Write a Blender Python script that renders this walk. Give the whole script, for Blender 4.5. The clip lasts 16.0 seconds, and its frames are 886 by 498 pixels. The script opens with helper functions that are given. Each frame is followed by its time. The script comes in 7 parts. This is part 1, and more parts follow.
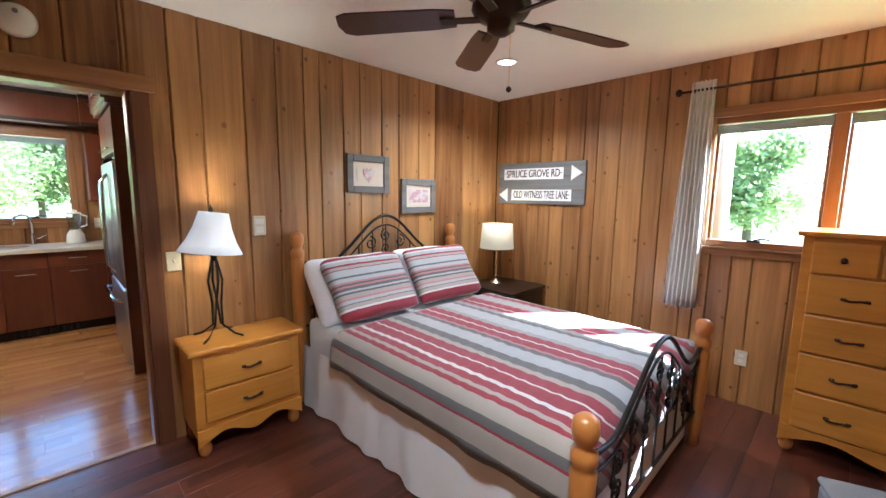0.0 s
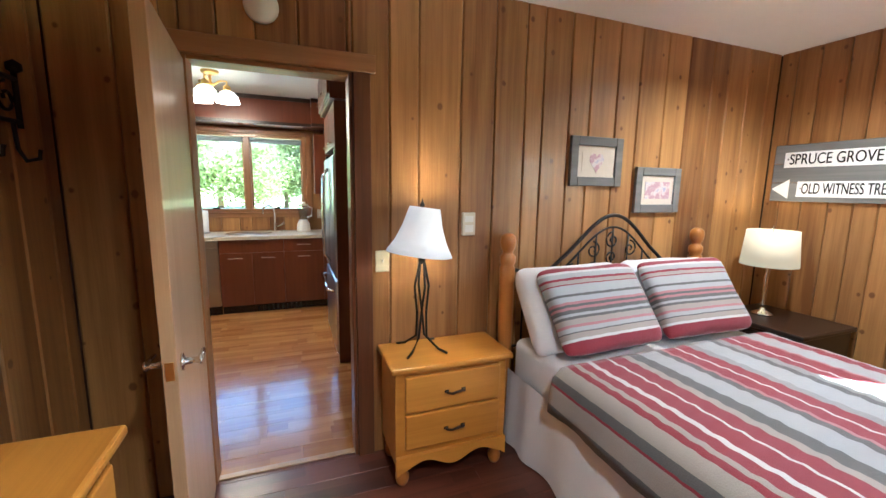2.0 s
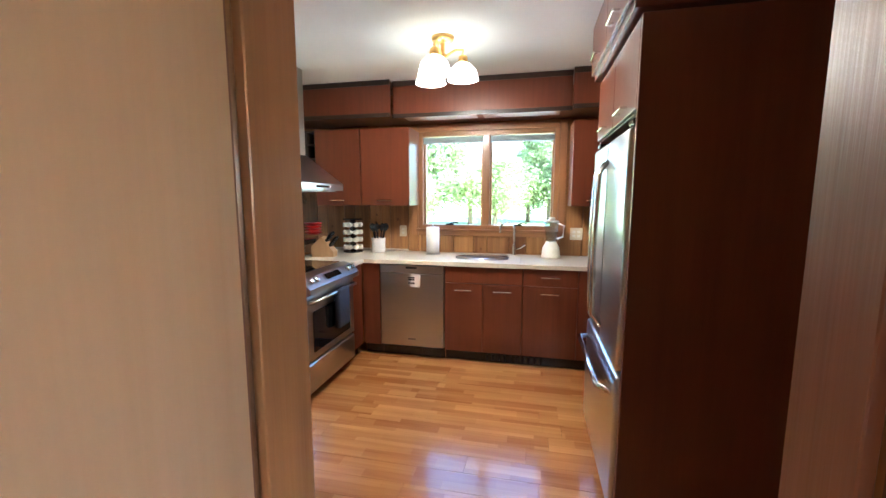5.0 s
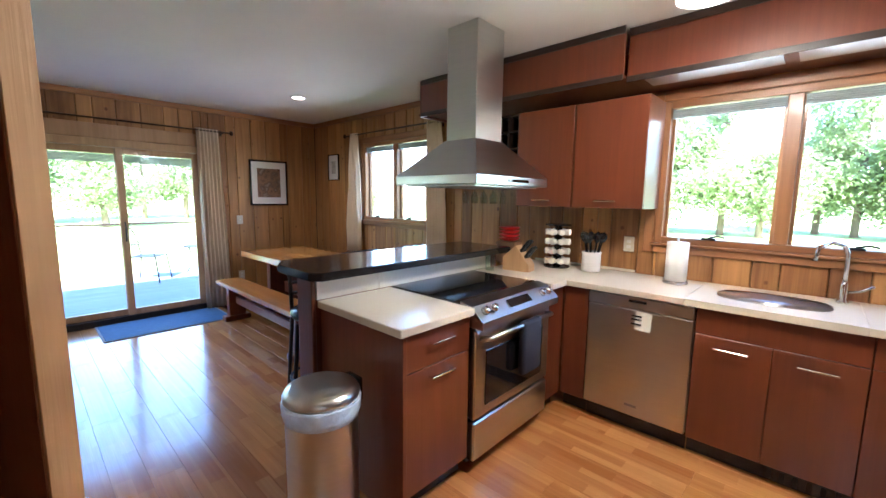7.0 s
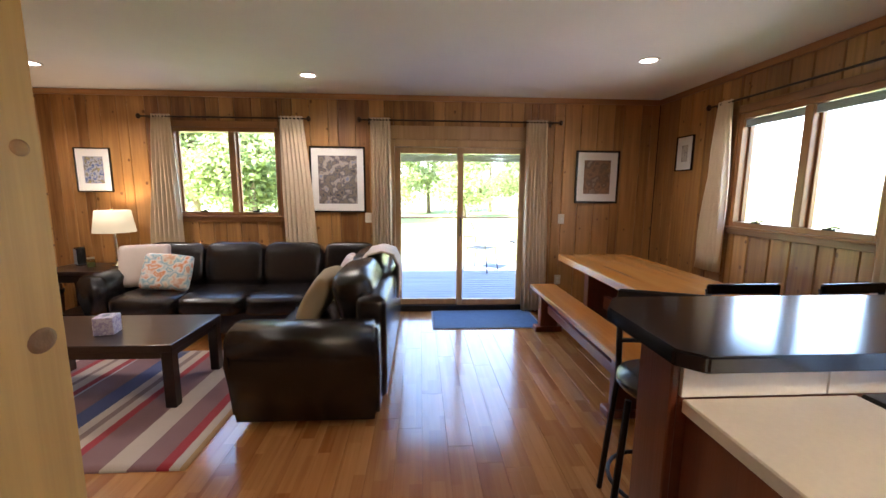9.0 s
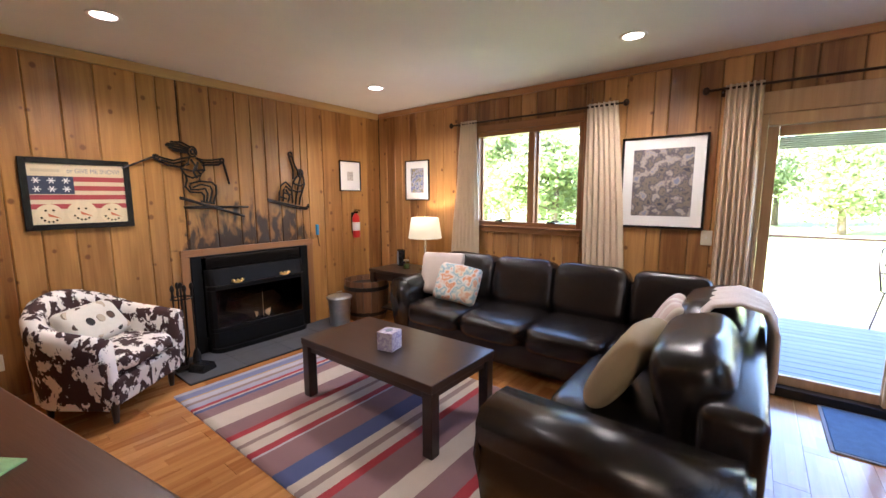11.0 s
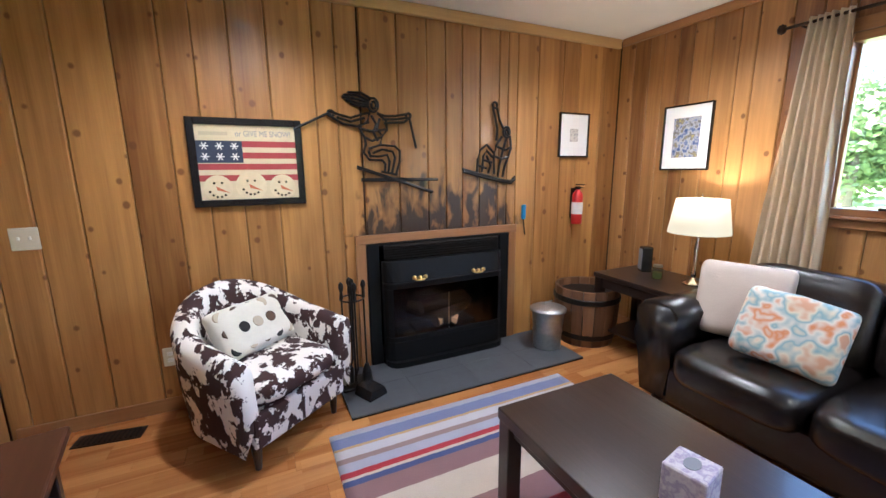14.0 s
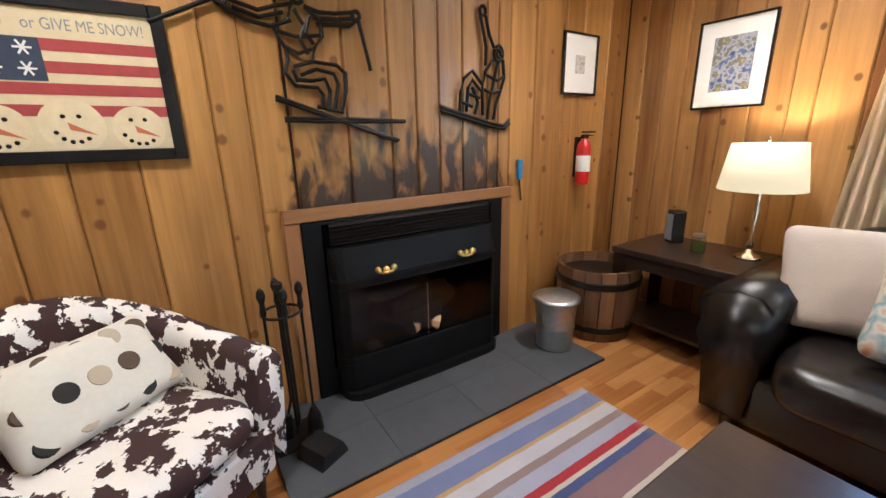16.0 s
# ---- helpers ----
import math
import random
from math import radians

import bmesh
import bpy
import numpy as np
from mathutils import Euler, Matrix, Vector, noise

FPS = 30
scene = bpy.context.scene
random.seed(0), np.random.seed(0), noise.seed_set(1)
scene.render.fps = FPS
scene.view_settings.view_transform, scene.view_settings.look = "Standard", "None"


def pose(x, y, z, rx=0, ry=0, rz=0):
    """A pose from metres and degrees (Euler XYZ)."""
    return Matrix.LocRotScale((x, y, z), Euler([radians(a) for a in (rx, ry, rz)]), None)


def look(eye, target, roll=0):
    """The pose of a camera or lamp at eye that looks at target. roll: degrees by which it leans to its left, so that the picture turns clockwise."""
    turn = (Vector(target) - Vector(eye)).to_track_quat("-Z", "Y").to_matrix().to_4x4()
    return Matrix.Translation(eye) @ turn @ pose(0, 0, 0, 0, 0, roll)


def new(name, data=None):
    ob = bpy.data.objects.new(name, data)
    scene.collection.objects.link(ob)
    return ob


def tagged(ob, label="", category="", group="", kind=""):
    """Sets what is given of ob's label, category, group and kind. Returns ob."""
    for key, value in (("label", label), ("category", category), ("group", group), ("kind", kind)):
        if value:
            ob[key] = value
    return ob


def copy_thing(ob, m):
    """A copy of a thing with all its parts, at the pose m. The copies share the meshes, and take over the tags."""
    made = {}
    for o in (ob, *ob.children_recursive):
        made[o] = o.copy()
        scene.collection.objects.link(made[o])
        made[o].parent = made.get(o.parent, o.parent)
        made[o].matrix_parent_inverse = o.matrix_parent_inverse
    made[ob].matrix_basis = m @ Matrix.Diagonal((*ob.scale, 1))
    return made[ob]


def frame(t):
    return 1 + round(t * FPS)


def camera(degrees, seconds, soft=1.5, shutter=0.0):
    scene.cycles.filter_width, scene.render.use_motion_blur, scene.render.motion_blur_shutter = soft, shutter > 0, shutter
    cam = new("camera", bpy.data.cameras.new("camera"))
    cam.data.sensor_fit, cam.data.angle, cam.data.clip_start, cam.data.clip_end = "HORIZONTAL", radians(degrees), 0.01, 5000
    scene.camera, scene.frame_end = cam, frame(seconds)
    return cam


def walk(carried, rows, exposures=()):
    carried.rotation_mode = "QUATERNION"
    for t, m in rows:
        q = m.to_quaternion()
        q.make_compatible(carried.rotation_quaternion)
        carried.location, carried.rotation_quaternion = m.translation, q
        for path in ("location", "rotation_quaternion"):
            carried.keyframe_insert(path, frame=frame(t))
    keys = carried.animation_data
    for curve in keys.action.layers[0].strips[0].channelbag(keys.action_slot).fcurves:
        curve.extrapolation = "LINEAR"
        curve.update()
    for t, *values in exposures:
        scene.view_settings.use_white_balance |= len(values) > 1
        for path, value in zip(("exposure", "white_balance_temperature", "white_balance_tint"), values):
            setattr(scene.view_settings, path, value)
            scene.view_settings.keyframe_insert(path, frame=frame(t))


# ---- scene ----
cam = camera(96.0, 16.0)
METRES, EYE, TURN = 8.0, 1.5, -44.6
EXPO = ((0, 3.6, 5000, 6), (2, 3.7, 5150, 5), (3.5, 3.95, 5300, 5), (6, 4.15, 4900, 11), (7, 4.15, 5150, 13), (8, 4.18, 6250, 21), (9, 4.0, 6250, 20), (9.6, 4.03, 6350, 23), (10.5, 4.15, 6200, 23), (12.5, 4.65, 5000, 17), (14, 4.45, 5200, 13), (16, 4.3, 5800, 12))
ROWS = [
    (0.0, -0.0281, 0.0267, 0.0, 0.1, -7.66, -0.76),
    (0.5, -0.0367, 0.0354, -0.0016, 5.11, -8.21, -0.69),
    (1.0, -0.0533, 0.0496, -0.0016, 10.85, -8.59, -0.72),
    (1.5, -0.0687, 0.0672, -0.0027, 17.37, -8.77, -0.8),
    (2.0, -0.0834, 0.0928, -0.0025, 23.95, -8.61, -0.87),
    (2.5, -0.1005, 0.1171, -0.0025, 30.19, -8.53, -0.81),
    (3.0, -0.1269, 0.1422, -0.0037, 36.03, -8.2, -0.72),
    (3.5, -0.1521, 0.1678, -0.0034, 41.6, -7.98, -0.52),
    (6.0, -0.2811, 0.2669, -0.0064, 70.19, -6.16, -0.31),
    (6.5, -0.3061, 0.2804, -0.0045, 78.6, -6.65, -0.5),
    (7.0, -0.3317, 0.2825, -0.0065, 87.75, -7.34, -0.77),
    (7.5, -0.3618, 0.2769, -0.0056, 98.28, -7.84, -0.86),
    (8.0, -0.3893, 0.2691, -0.0085, 109.11, -7.99, -0.84),
    (8.5, -0.4193, 0.2569, -0.0056, 120.5, -8.21, -0.54),
    (9.0, -0.4433, 0.2336, -0.0074, 131.36, -8.26, -0.38),
    (9.5, -0.4638, 0.2052, -0.005, 142.05, -8.04, -0.25),
    (10.0, -0.482, 0.1769, -0.0067, 152.89, -7.78, -0.09),
    (12.5, -0.4985, 0.0325, -0.0042, 192.89, -8.21, 0.35),
    (13.0, -0.486, 0.0071, -0.0056, 196.33, -8.83, 0.46),
    (13.5, -0.4697, -0.0224, -0.0058, 198.53, -9.9, 0.48),
    (14.0, -0.4589, -0.0538, -0.0097, 199.46, -11.19, 0.52),
    (14.5, -0.4494, -0.0855, -0.0137, 199.82, -12.88, 0.66),
    (15.0, -0.4352, -0.111, -0.0208, 197.76, -13.94, 0.64),
    (15.5, -0.4164, -0.1359, -0.0251, 194.85, -14.56, 0.71),
    (16.0, -0.4042, -0.154, -0.0276, 191.34, -15.68, 1.25),
]
walk(cam, [(t, pose(0, 0, EYE, 0, 0, TURN) @ pose(METRES * x, METRES * y, METRES * z, 90 + pitch, roll, yaw)) for t, x, y, z, yaw, pitch, roll in ROWS], EXPO)

# ---- world, sun and exposure ----
world = bpy.data.worlds.new("sky")
scene.world = world
world.use_nodes = True
sky = world.node_tree.nodes.new("ShaderNodeTexSky")
sky.sky_type, sky.sun_disc = "NISHITA", False
SUN_FROM = Vector((0.80, -0.66, 0.82)).normalized()
sky.sun_elevation = math.asin(SUN_FROM.z)
sky.sun_rotation = math.atan2(SUN_FROM.x, SUN_FROM.y)
bg = world.node_tree.nodes["Background"]
bg.inputs["Strength"].default_value = 0.15
world.node_tree.links.new(sky.outputs[0], bg.inputs[0])
sun = new("sun", bpy.data.lights.new("sun", "SUN"))
sun.data.energy, sun.data.angle, sun.data.color = 5.0, radians(0.5), (1.0, 0.94, 0.85)
sun.matrix_world = look((20, -16, 20), Vector((20, -16, 20)) - SUN_FROM)
WARM, WARMER = (1.0, 0.91, 0.78), (1.0, 0.80, 0.55)


# ---- materials ----
def mat(name, colour, rough=0.5, metal=0.0, vary=0.12, scale=6.0, bump=0.0, bscale=60.0, coat=0.0, tint=0.0, stretch=(1, 1, 1)):
    """A surface with slow stains and fine grain; tint: how far objects differ."""
    m = bpy.data.materials.new(name)
    m.use_nodes = True
    n, l = m.node_tree.nodes, m.node_tree.links
    b = n["Principled BSDF"]
    b.inputs["Roughness"].default_value, b.inputs["Metallic"].default_value = rough, metal
    b.inputs["Coat Weight"].default_value, b.inputs["Coat Roughness"].default_value = coat, 0.12
    tc, mp = n.new("ShaderNodeTexCoord"), n.new("ShaderNodeMapping")
    mp.inputs["Scale"].default_value = stretch
    l.new(tc.outputs["Object"], mp.inputs[0])
    a, f = n.new("ShaderNodeTexNoise"), n.new("ShaderNodeTexNoise")
    for t, s in ((a, scale), (f, bscale)):
        t.inputs["Scale"].default_value, t.inputs["Detail"].default_value = s, 4
        l.new(mp.outputs[0], t.inputs["Vector"])
    mix = n.new("ShaderNodeMath")
    mix.operation = "MULTIPLY_ADD"
    l.new(a.outputs[0], mix.inputs[0])
    mix.inputs[1].default_value, mix.inputs[2].default_value = 2 * vary, 1 - vary
    fine = n.new("ShaderNodeMath")
    fine.operation = "MULTIPLY_ADD"
    l.new(f.outputs[0], fine.inputs[0])
    fine.inputs[1].default_value = vary
    l.new(mix.outputs[0], fine.inputs[2])
    out = fine
    if tint:
        oi, ta = n.new("ShaderNodeObjectInfo"), n.new("ShaderNodeMath")
        ta.operation = "MULTIPLY_ADD"
        l.new(oi.outputs["Random"], ta.inputs[0])
        ta.inputs[1].default_value = tint
        l.new(fine.outputs[0], ta.inputs[2])
        out = n.new("ShaderNodeMath")
        out.operation = "SUBTRACT"
        l.new(ta.outputs[0], out.inputs[0])
        out.inputs[1].default_value = tint / 2
    cm = n.new("ShaderNodeVectorMath")
    cm.operation = "SCALE"
    cm.inputs[0].default_value = colour
    l.new(out.outputs[0], cm.inputs["Scale"])
    l.new(cm.outputs[0], b.inputs["Base Color"])
    if bump:
        bp = n.new("ShaderNodeBump")
        bp.inputs["Strength"].default_value, bp.inputs["Distance"].default_value = bump, 0.004
        l.new(f.outputs[0], bp.inputs["Height"])
        l.new(bp.outputs[0], b.inputs["Normal"])
    return m


def wood(name, dark, light, rough=0.4, along="z", grain=1.0, knots=0.0, knot=(0.1, 0.04, 0.015), coat=0.0, spread=0.5, soot=None, strips=0.0):
    """Sawn wood: streaks along one axis, board-to-board differences and knots."""
    m = bpy.data.materials.new(name)
    m.use_nodes = True
    n, l = m.node_tree.nodes, m.node_tree.links
    b = n["Principled BSDF"]
    b.inputs["Roughness"].default_value = rough
    b.inputs["Coat Weight"].default_value, b.inputs["Coat Roughness"].default_value = coat, 0.1
    tc, oi = n.new("ShaderNodeTexCoord"), n.new("ShaderNodeObjectInfo")
    shift = n.new("ShaderNodeVectorMath")
    shift.operation = "MULTIPLY_ADD"
    shift.inputs[1].default_value = (31.0, 47.0, 19.0)
    l.new(oi.outputs["Random"], shift.inputs[0])
    l.new(tc.outputs["Object"], shift.inputs[2])

    def mapped(across, length):
        mp = n.new("ShaderNodeMapping")
        mp.inputs["Scale"].default_value = [length if a == along else across for a in "xyz"]
        l.new(shift.outputs[0], mp.inputs[0])
        return mp.outputs[0]

    def tex(vec, scale, detail=4, dist=0.0):
        t = n.new("ShaderNodeTexNoise")
        t.inputs["Scale"].default_value, t.inputs["Detail"].default_value, t.inputs["Distortion"].default_value = scale, detail, dist
        l.new(vec, t.inputs["Vector"])
        return t.outputs[0]

    def math_(op, a, b_, c=None):
        t = n.new("ShaderNodeMath")
        t.operation = op
        for i, v in enumerate((a, b_, c)):
            if v is None:
                continue
            if isinstance(v, (int, float)):
                t.inputs[i].default_value = v
            else:
                l.new(v, t.inputs[i])
        return t.outputs[0]

    slow = tex(mapped(5 * grain, 0.7 * grain), 1.0, 3, 0.8)
    streak = tex(mapped(30 * grain, 1.2 * grain), 1.0, 5, 0.4)
    fine = tex(mapped(160 * grain, 5 * grain), 1.0, 3)
    v = math_("MULTIPLY_ADD", slow, 0.9, math_("MULTIPLY_ADD", streak, 0.7, math_("MULTIPLY", fine, 0.25)))
    v = math_("ADD", math_("SUBTRACT", v, 0.95), math_("MULTIPLY_ADD", oi.outputs["Random"], spread, 0.5 - spread / 2))
    if strips:
        # the printed staves of a laminate board
        bk = n.new("ShaderNodeTexBrick")
        bk.offset, bk.offset_frequency = 0.37, 2
        bk.inputs["Color1"].default_value, bk.inputs["Color2"].default_value, bk.inputs["Mortar"].default_value = (0, 0, 0, 1), (1, 1, 1, 1), (0.1, 0.1, 0.1, 1)
        bk.inputs["Scale"].default_value, bk.inputs["Mortar Size"].default_value = 1.0, 0.0006
        bk.inputs["Brick Width"].default_value, bk.inputs["Row Height"].default_value = 0.43, 0.0725
        l.new(shift.outputs[0], bk.inputs["Vector"])
        v = math_("ADD", v, math_("MULTIPLY", math_("SUBTRACT", bk.outputs["Color"], 0.5), strips))
    r = n.new("ShaderNodeValToRGB")
    r.color_ramp.elements[0].position, r.color_ramp.elements[1].position = 0.1, 0.9
    r.color_ramp.elements[0].color, r.color_ramp.elements[1].color = (*dark, 1), (*light, 1)
    l.new(v, r.inputs[0])
    colour = r.outputs[0]

    def blend(factor, other):
        mx = n.new("ShaderNodeMix")
        mx.data_type = "RGBA"
        l.new(factor, mx.inputs[0])
        l.new(colour, mx.inputs[6])
        mx.inputs[7].default_value = (*other, 1)
        return mx.outputs[2]

    if knots:
        vo, ks, kc = n.new("ShaderNodeTexVoronoi"), n.new("ShaderNodeSeparateXYZ"), n.new("ShaderNodeCombineXYZ")
        vo.voronoi_dimensions = "2D"
        vo.inputs["Scale"].default_value = 1.0
        l.new(shift.outputs[0], ks.inputs[0])
        l.new(math_("MULTIPLY", math_("ADD", ks.outputs[0], ks.outputs[1]), 6.0), kc.inputs[0])
        l.new(math_("MULTIPLY", ks.outputs[2], 5.0), kc.inputs[1])
        l.new(kc.outputs[0], vo.inputs["Vector"])
        pick = n.new("ShaderNodeSeparateColor")
        l.new(vo.outputs["Color"], pick.inputs[0])
        chosen = math_("GREATER_THAN", pick.outputs[0], 0.58)
        size = math_("MULTIPLY_ADD", pick.outputs[1], -0.06, vo.outputs["Distance"])
        k = n.new("ShaderNodeMapRange")
        k.inputs[1].default_value, k.inputs[2].default_value, k.inputs[3].default_value, k.inputs[4].default_value = 0.03 * knots, 0.062 * knots, 0.8, 0.0
        l.new(math_("MULTIPLY_ADD", streak, 0.06, size), k.inputs[0])
        colour = blend(math_("MULTIPLY", k.outputs[0], chosen), knot)
    if soot:
        # scorch marks licking up the boards
        x0, x1, z0, z1 = soot
        ge, sp = n.new("ShaderNodeNewGeometry"), n.new("ShaderNodeSeparateXYZ")
        l.new(ge.outputs["Position"], sp.inputs[0])
        up = math_("DIVIDE", math_("SUBTRACT", sp.outputs[2], z0), z1 - z0)
        side = math_("ABSOLUTE", math_("DIVIDE", math_("SUBTRACT", sp.outputs[0], (x0 + x1) / 2), (x1 - x0) / 2), 0)
        flame = tex(mapped(11, 5.0), 1.0, 3, 0.6)
        edge = math_("ADD", math_("MULTIPLY", math_("POWER", side, 6), 0.9), math_("MULTIPLY_ADD", flame, -3.4, math_("MULTIPLY_ADD", streak, -0.7, math_("ADD", up, 1.70))))
        k = n.new("ShaderNodeMapRange")
        k.inputs[1].default_value, k.inputs[2].default_value, k.inputs[3].default_value, k.inputs[4].default_value = 0.0, 0.6, 0.93, 0.0
        l.new(edge, k.inputs[0])
        above = math_("GREATER_THAN", up, 0)
        colour = blend(math_("MULTIPLY", k.outputs[0], above), (0.018, 0.009, 0.006))
    l.new(colour, b.inputs["Base Color"])
    bp = n.new("ShaderNodeBump")
    bp.inputs["Strength"].default_value, bp.inputs["Distance"].default_value = 0.25, 0.002
    l.new(math_("ADD", streak, fine), bp.inputs["Height"])
    l.new(bp.outputs[0], b.inputs["Normal"])
    return m


def stripes(name, axis, lo, hi, bands, rough=0.85, fold=None):
    """Woven stripes across one axis; bands: widths and colours."""
    m = mat(name, (1, 1, 1), rough, bump=0.5, bscale=220)
    n, l = m.node_tree.nodes, m.node_tree.links
    b = n["Principled BSDF"]
    b.inputs["Sheen Weight"].default_value = 0.2
    tc, sp, mr = n.new("ShaderNodeTexCoord"), n.new("ShaderNodeSeparateXYZ"), n.new("ShaderNodeMapRange")
    l.new(tc.outputs["Object"], sp.inputs[0])
    mr.inputs[1].default_value, mr.inputs[2].default_value = lo, hi
    nz = n.new("ShaderNodeTexNoise")
    nz.inputs["Scale"].default_value = 25
    l.new(tc.outputs["Object"], nz.inputs["Vector"])
    ma = n.new("ShaderNodeMath")
    ma.operation = "MULTIPLY_ADD"
    ma.inputs[1].default_value = 0.008
    l.new(nz.outputs[0], ma.inputs[0])
    along = sp.outputs["XYZ".index(axis)]
    if fold:
        # the stripes run on down the hanging side, below the height of the fold
        down, low, add = (n.new("ShaderNodeMath") for _ in range(3))
        down.operation, down.inputs[1].default_value = "SUBTRACT", fold
        low.operation, low.inputs[1].default_value = "MINIMUM", 0.0
        add.operation = "ADD"
        l.new(sp.outputs[2], down.inputs[0])
        l.new(down.outputs[0], low.inputs[0])
        l.new(low.outputs[0], add.inputs[0])
        l.new(along, add.inputs[1])
        along = add.outputs[0]
    l.new(along, ma.inputs[2])
    l.new(ma.outputs[0], mr.inputs[0])
    r = n.new("ShaderNodeValToRGB")
    r.color_ramp.interpolation = "CONSTANT"
    total, pos = sum(w for w, c in bands), 0.0
    for i, (w, c) in enumerate(bands):
        e = r.color_ramp.elements[0] if i == 0 else r.color_ramp.elements.new(pos / total)
        e.position, e.color = pos / total, (*c, 1)
        pos += w
    while len(r.color_ramp.elements) > len(bands):
        r.color_ramp.elements.remove(r.color_ramp.elements[-1])
    l.new(mr.outputs[0], r.inputs[0])
    old = b.inputs["Base Color"].links[0].from_node
    mul = n.new("ShaderNodeVectorMath")
    mul.operation = "MULTIPLY"
    l.new(r.outputs[0], mul.inputs[0])
    l.new(old.outputs[0], mul.inputs[1])
    l.new(mul.outputs[0], b.inputs["Base Color"])
    return m


def blotches(name, ground, spot, scale, cut, soft=0.02, rough=0.9, stretch=(1, 1, 1)):
    """Two colours in irregular patches, as on hide or printed cloth."""
    m = mat(name, ground, rough, bump=0.3, bscale=200)
    n, l = m.node_tree.nodes, m.node_tree.links
    b = n["Principled BSDF"]
    tc, mp, nz, mr, mx = (n.new("ShaderNode" + k) for k in ("TexCoord", "Mapping", "TexNoise", "MapRange", "Mix"))
    mp.inputs["Scale"].default_value = stretch
    l.new(tc.outputs["Object"], mp.inputs[0])
    l.new(mp.outputs[0], nz.inputs["Vector"])
    nz.inputs["Scale"].default_value, nz.inputs["Detail"].default_value, nz.inputs["Roughness"].default_value = scale, 5, 0.62
    mr.inputs[1].default_value, mr.inputs[2].default_value = cut, cut + soft
    l.new(nz.outputs[0], mr.inputs[0])
    mx.data_type = "RGBA"
    l.new(mr.outputs[0], mx.inputs[0])
    l.new(b.inputs["Base Color"].links[0].from_socket, mx.inputs[6])
    mx.inputs[7].default_value = (*spot, 1)
    l.new(mx.outputs[2], b.inputs["Base Color"])
    return m


def painted(name, colours, scale=8.0, rough=0.6, detail=5):
    """A picture or print: patches of several colours."""
    m = mat(name, colours[0], rough)
    n, l = m.node_tree.nodes, m.node_tree.links
    tc, nz, r = (n.new("ShaderNode" + k) for k in ("TexCoord", "TexNoise", "ValToRGB"))
    l.new(tc.outputs["Object"], nz.inputs["Vector"])
    nz.inputs["Scale"].default_value, nz.inputs["Detail"].default_value = scale, detail
    for i, c in enumerate(colours):
        p = 0.32 + 0.36 * i / max(1, len(colours) - 1)
        e = r.color_ramp.elements[i] if i < 2 else r.color_ramp.elements.new(p)
        e.position, e.color = p, (*c, 1)
    l.new(nz.outputs[0], r.inputs[0])
    l.new(r.outputs[0], n["Principled BSDF"].inputs["Base Color"])
    return m


def glow(name, colour, strength, base=(0.8, 0.8, 0.8)):
    m = bpy.data.materials.new(name)
    m.use_nodes = True
    b = m.node_tree.nodes["Principled BSDF"]
    b.inputs["Base Color"].default_value = (*base, 1)
    b.inputs["Emission Color"].default_value = (*colour, 1)
    b.inputs["Emission Strength"].default_value = strength
    return m


def clear(name, tint=(1, 1, 1), rough=0.0):
    m = bpy.data.materials.new(name)
    m.use_nodes = True
    n, l = m.node_tree.nodes, m.node_tree.links
    n.remove(n["Principled BSDF"])
    t, g, lw, p, f, mx = (n.new("ShaderNode" + k) for k in ("BsdfTransparent", "BsdfGlossy", "LayerWeight", "Math", "Math", "MixShader"))
    p.operation, p.inputs[1].default_value = "POWER", 4.0
    f.operation, f.inputs[1].default_value, f.inputs[2].default_value = "MULTIPLY_ADD", 0.7, 0.03
    l.new(lw.outputs["Facing"], p.inputs[0])
    l.new(p.outputs[0], f.inputs[0])
    t.inputs[0].default_value = (*tint, 1)
    g.inputs["Roughness"].default_value = rough
    l.new(f.outputs[0], mx.inputs[0])
    l.new(t.outputs[0], mx.inputs[1])
    l.new(g.outputs[0], mx.inputs[2])
    l.new(mx.outputs[0], n["Material Output"].inputs[0])
    return m


CEDAR = wood("cedar_boards", (0.17, 0.066, 0.018), (0.53, 0.275, 0.088), 0.42, knots=1.35, knot=(0.11, 0.036, 0.010), coat=0.15, spread=0.5)
CEDAR_FIRE = wood("scorched_cedar_boards", (0.20, 0.078, 0.018), (0.55, 0.28, 0.08), 0.42, knots=1.7, knot=(0.13, 0.042, 0.012), coat=0.15, spread=0.4, soot=(-4.86, -3.5, 0.98, 1.34))
BACKING = mat("dark_gap", (0.045, 0.02, 0.01), 0.8)
TRIMWOOD = wood("trim_wood", (0.20, 0.085, 0.03), (0.42, 0.20, 0.075), 0.4, along="x", coat=0.15)
TRIMZ = wood("trim_wood_upright", (0.20, 0.085, 0.03), (0.42, 0.20, 0.075), 0.4, along="z", coat=0.15)
TRIMY = wood("trim_wood_y", (0.22, 0.10, 0.035), (0.44, 0.22, 0.085), 0.4, along="y", coat=0.15)
PALEWOOD = wood("pale_fir", (0.36, 0.20, 0.09), (0.58, 0.37, 0.19), 0.4, along="z", coat=0.2, spread=0.2)
DOORWOOD = wood("birch_door", (0.52, 0.33, 0.185), (0.70, 0.49, 0.31), 0.38, along="z", grain=0.5, coat=0.25, spread=0.1)
REDTRIM = wood("red_trim", (0.10, 0.035, 0.014), (0.22, 0.08, 0.03), 0.4, along="z", coat=0.2)
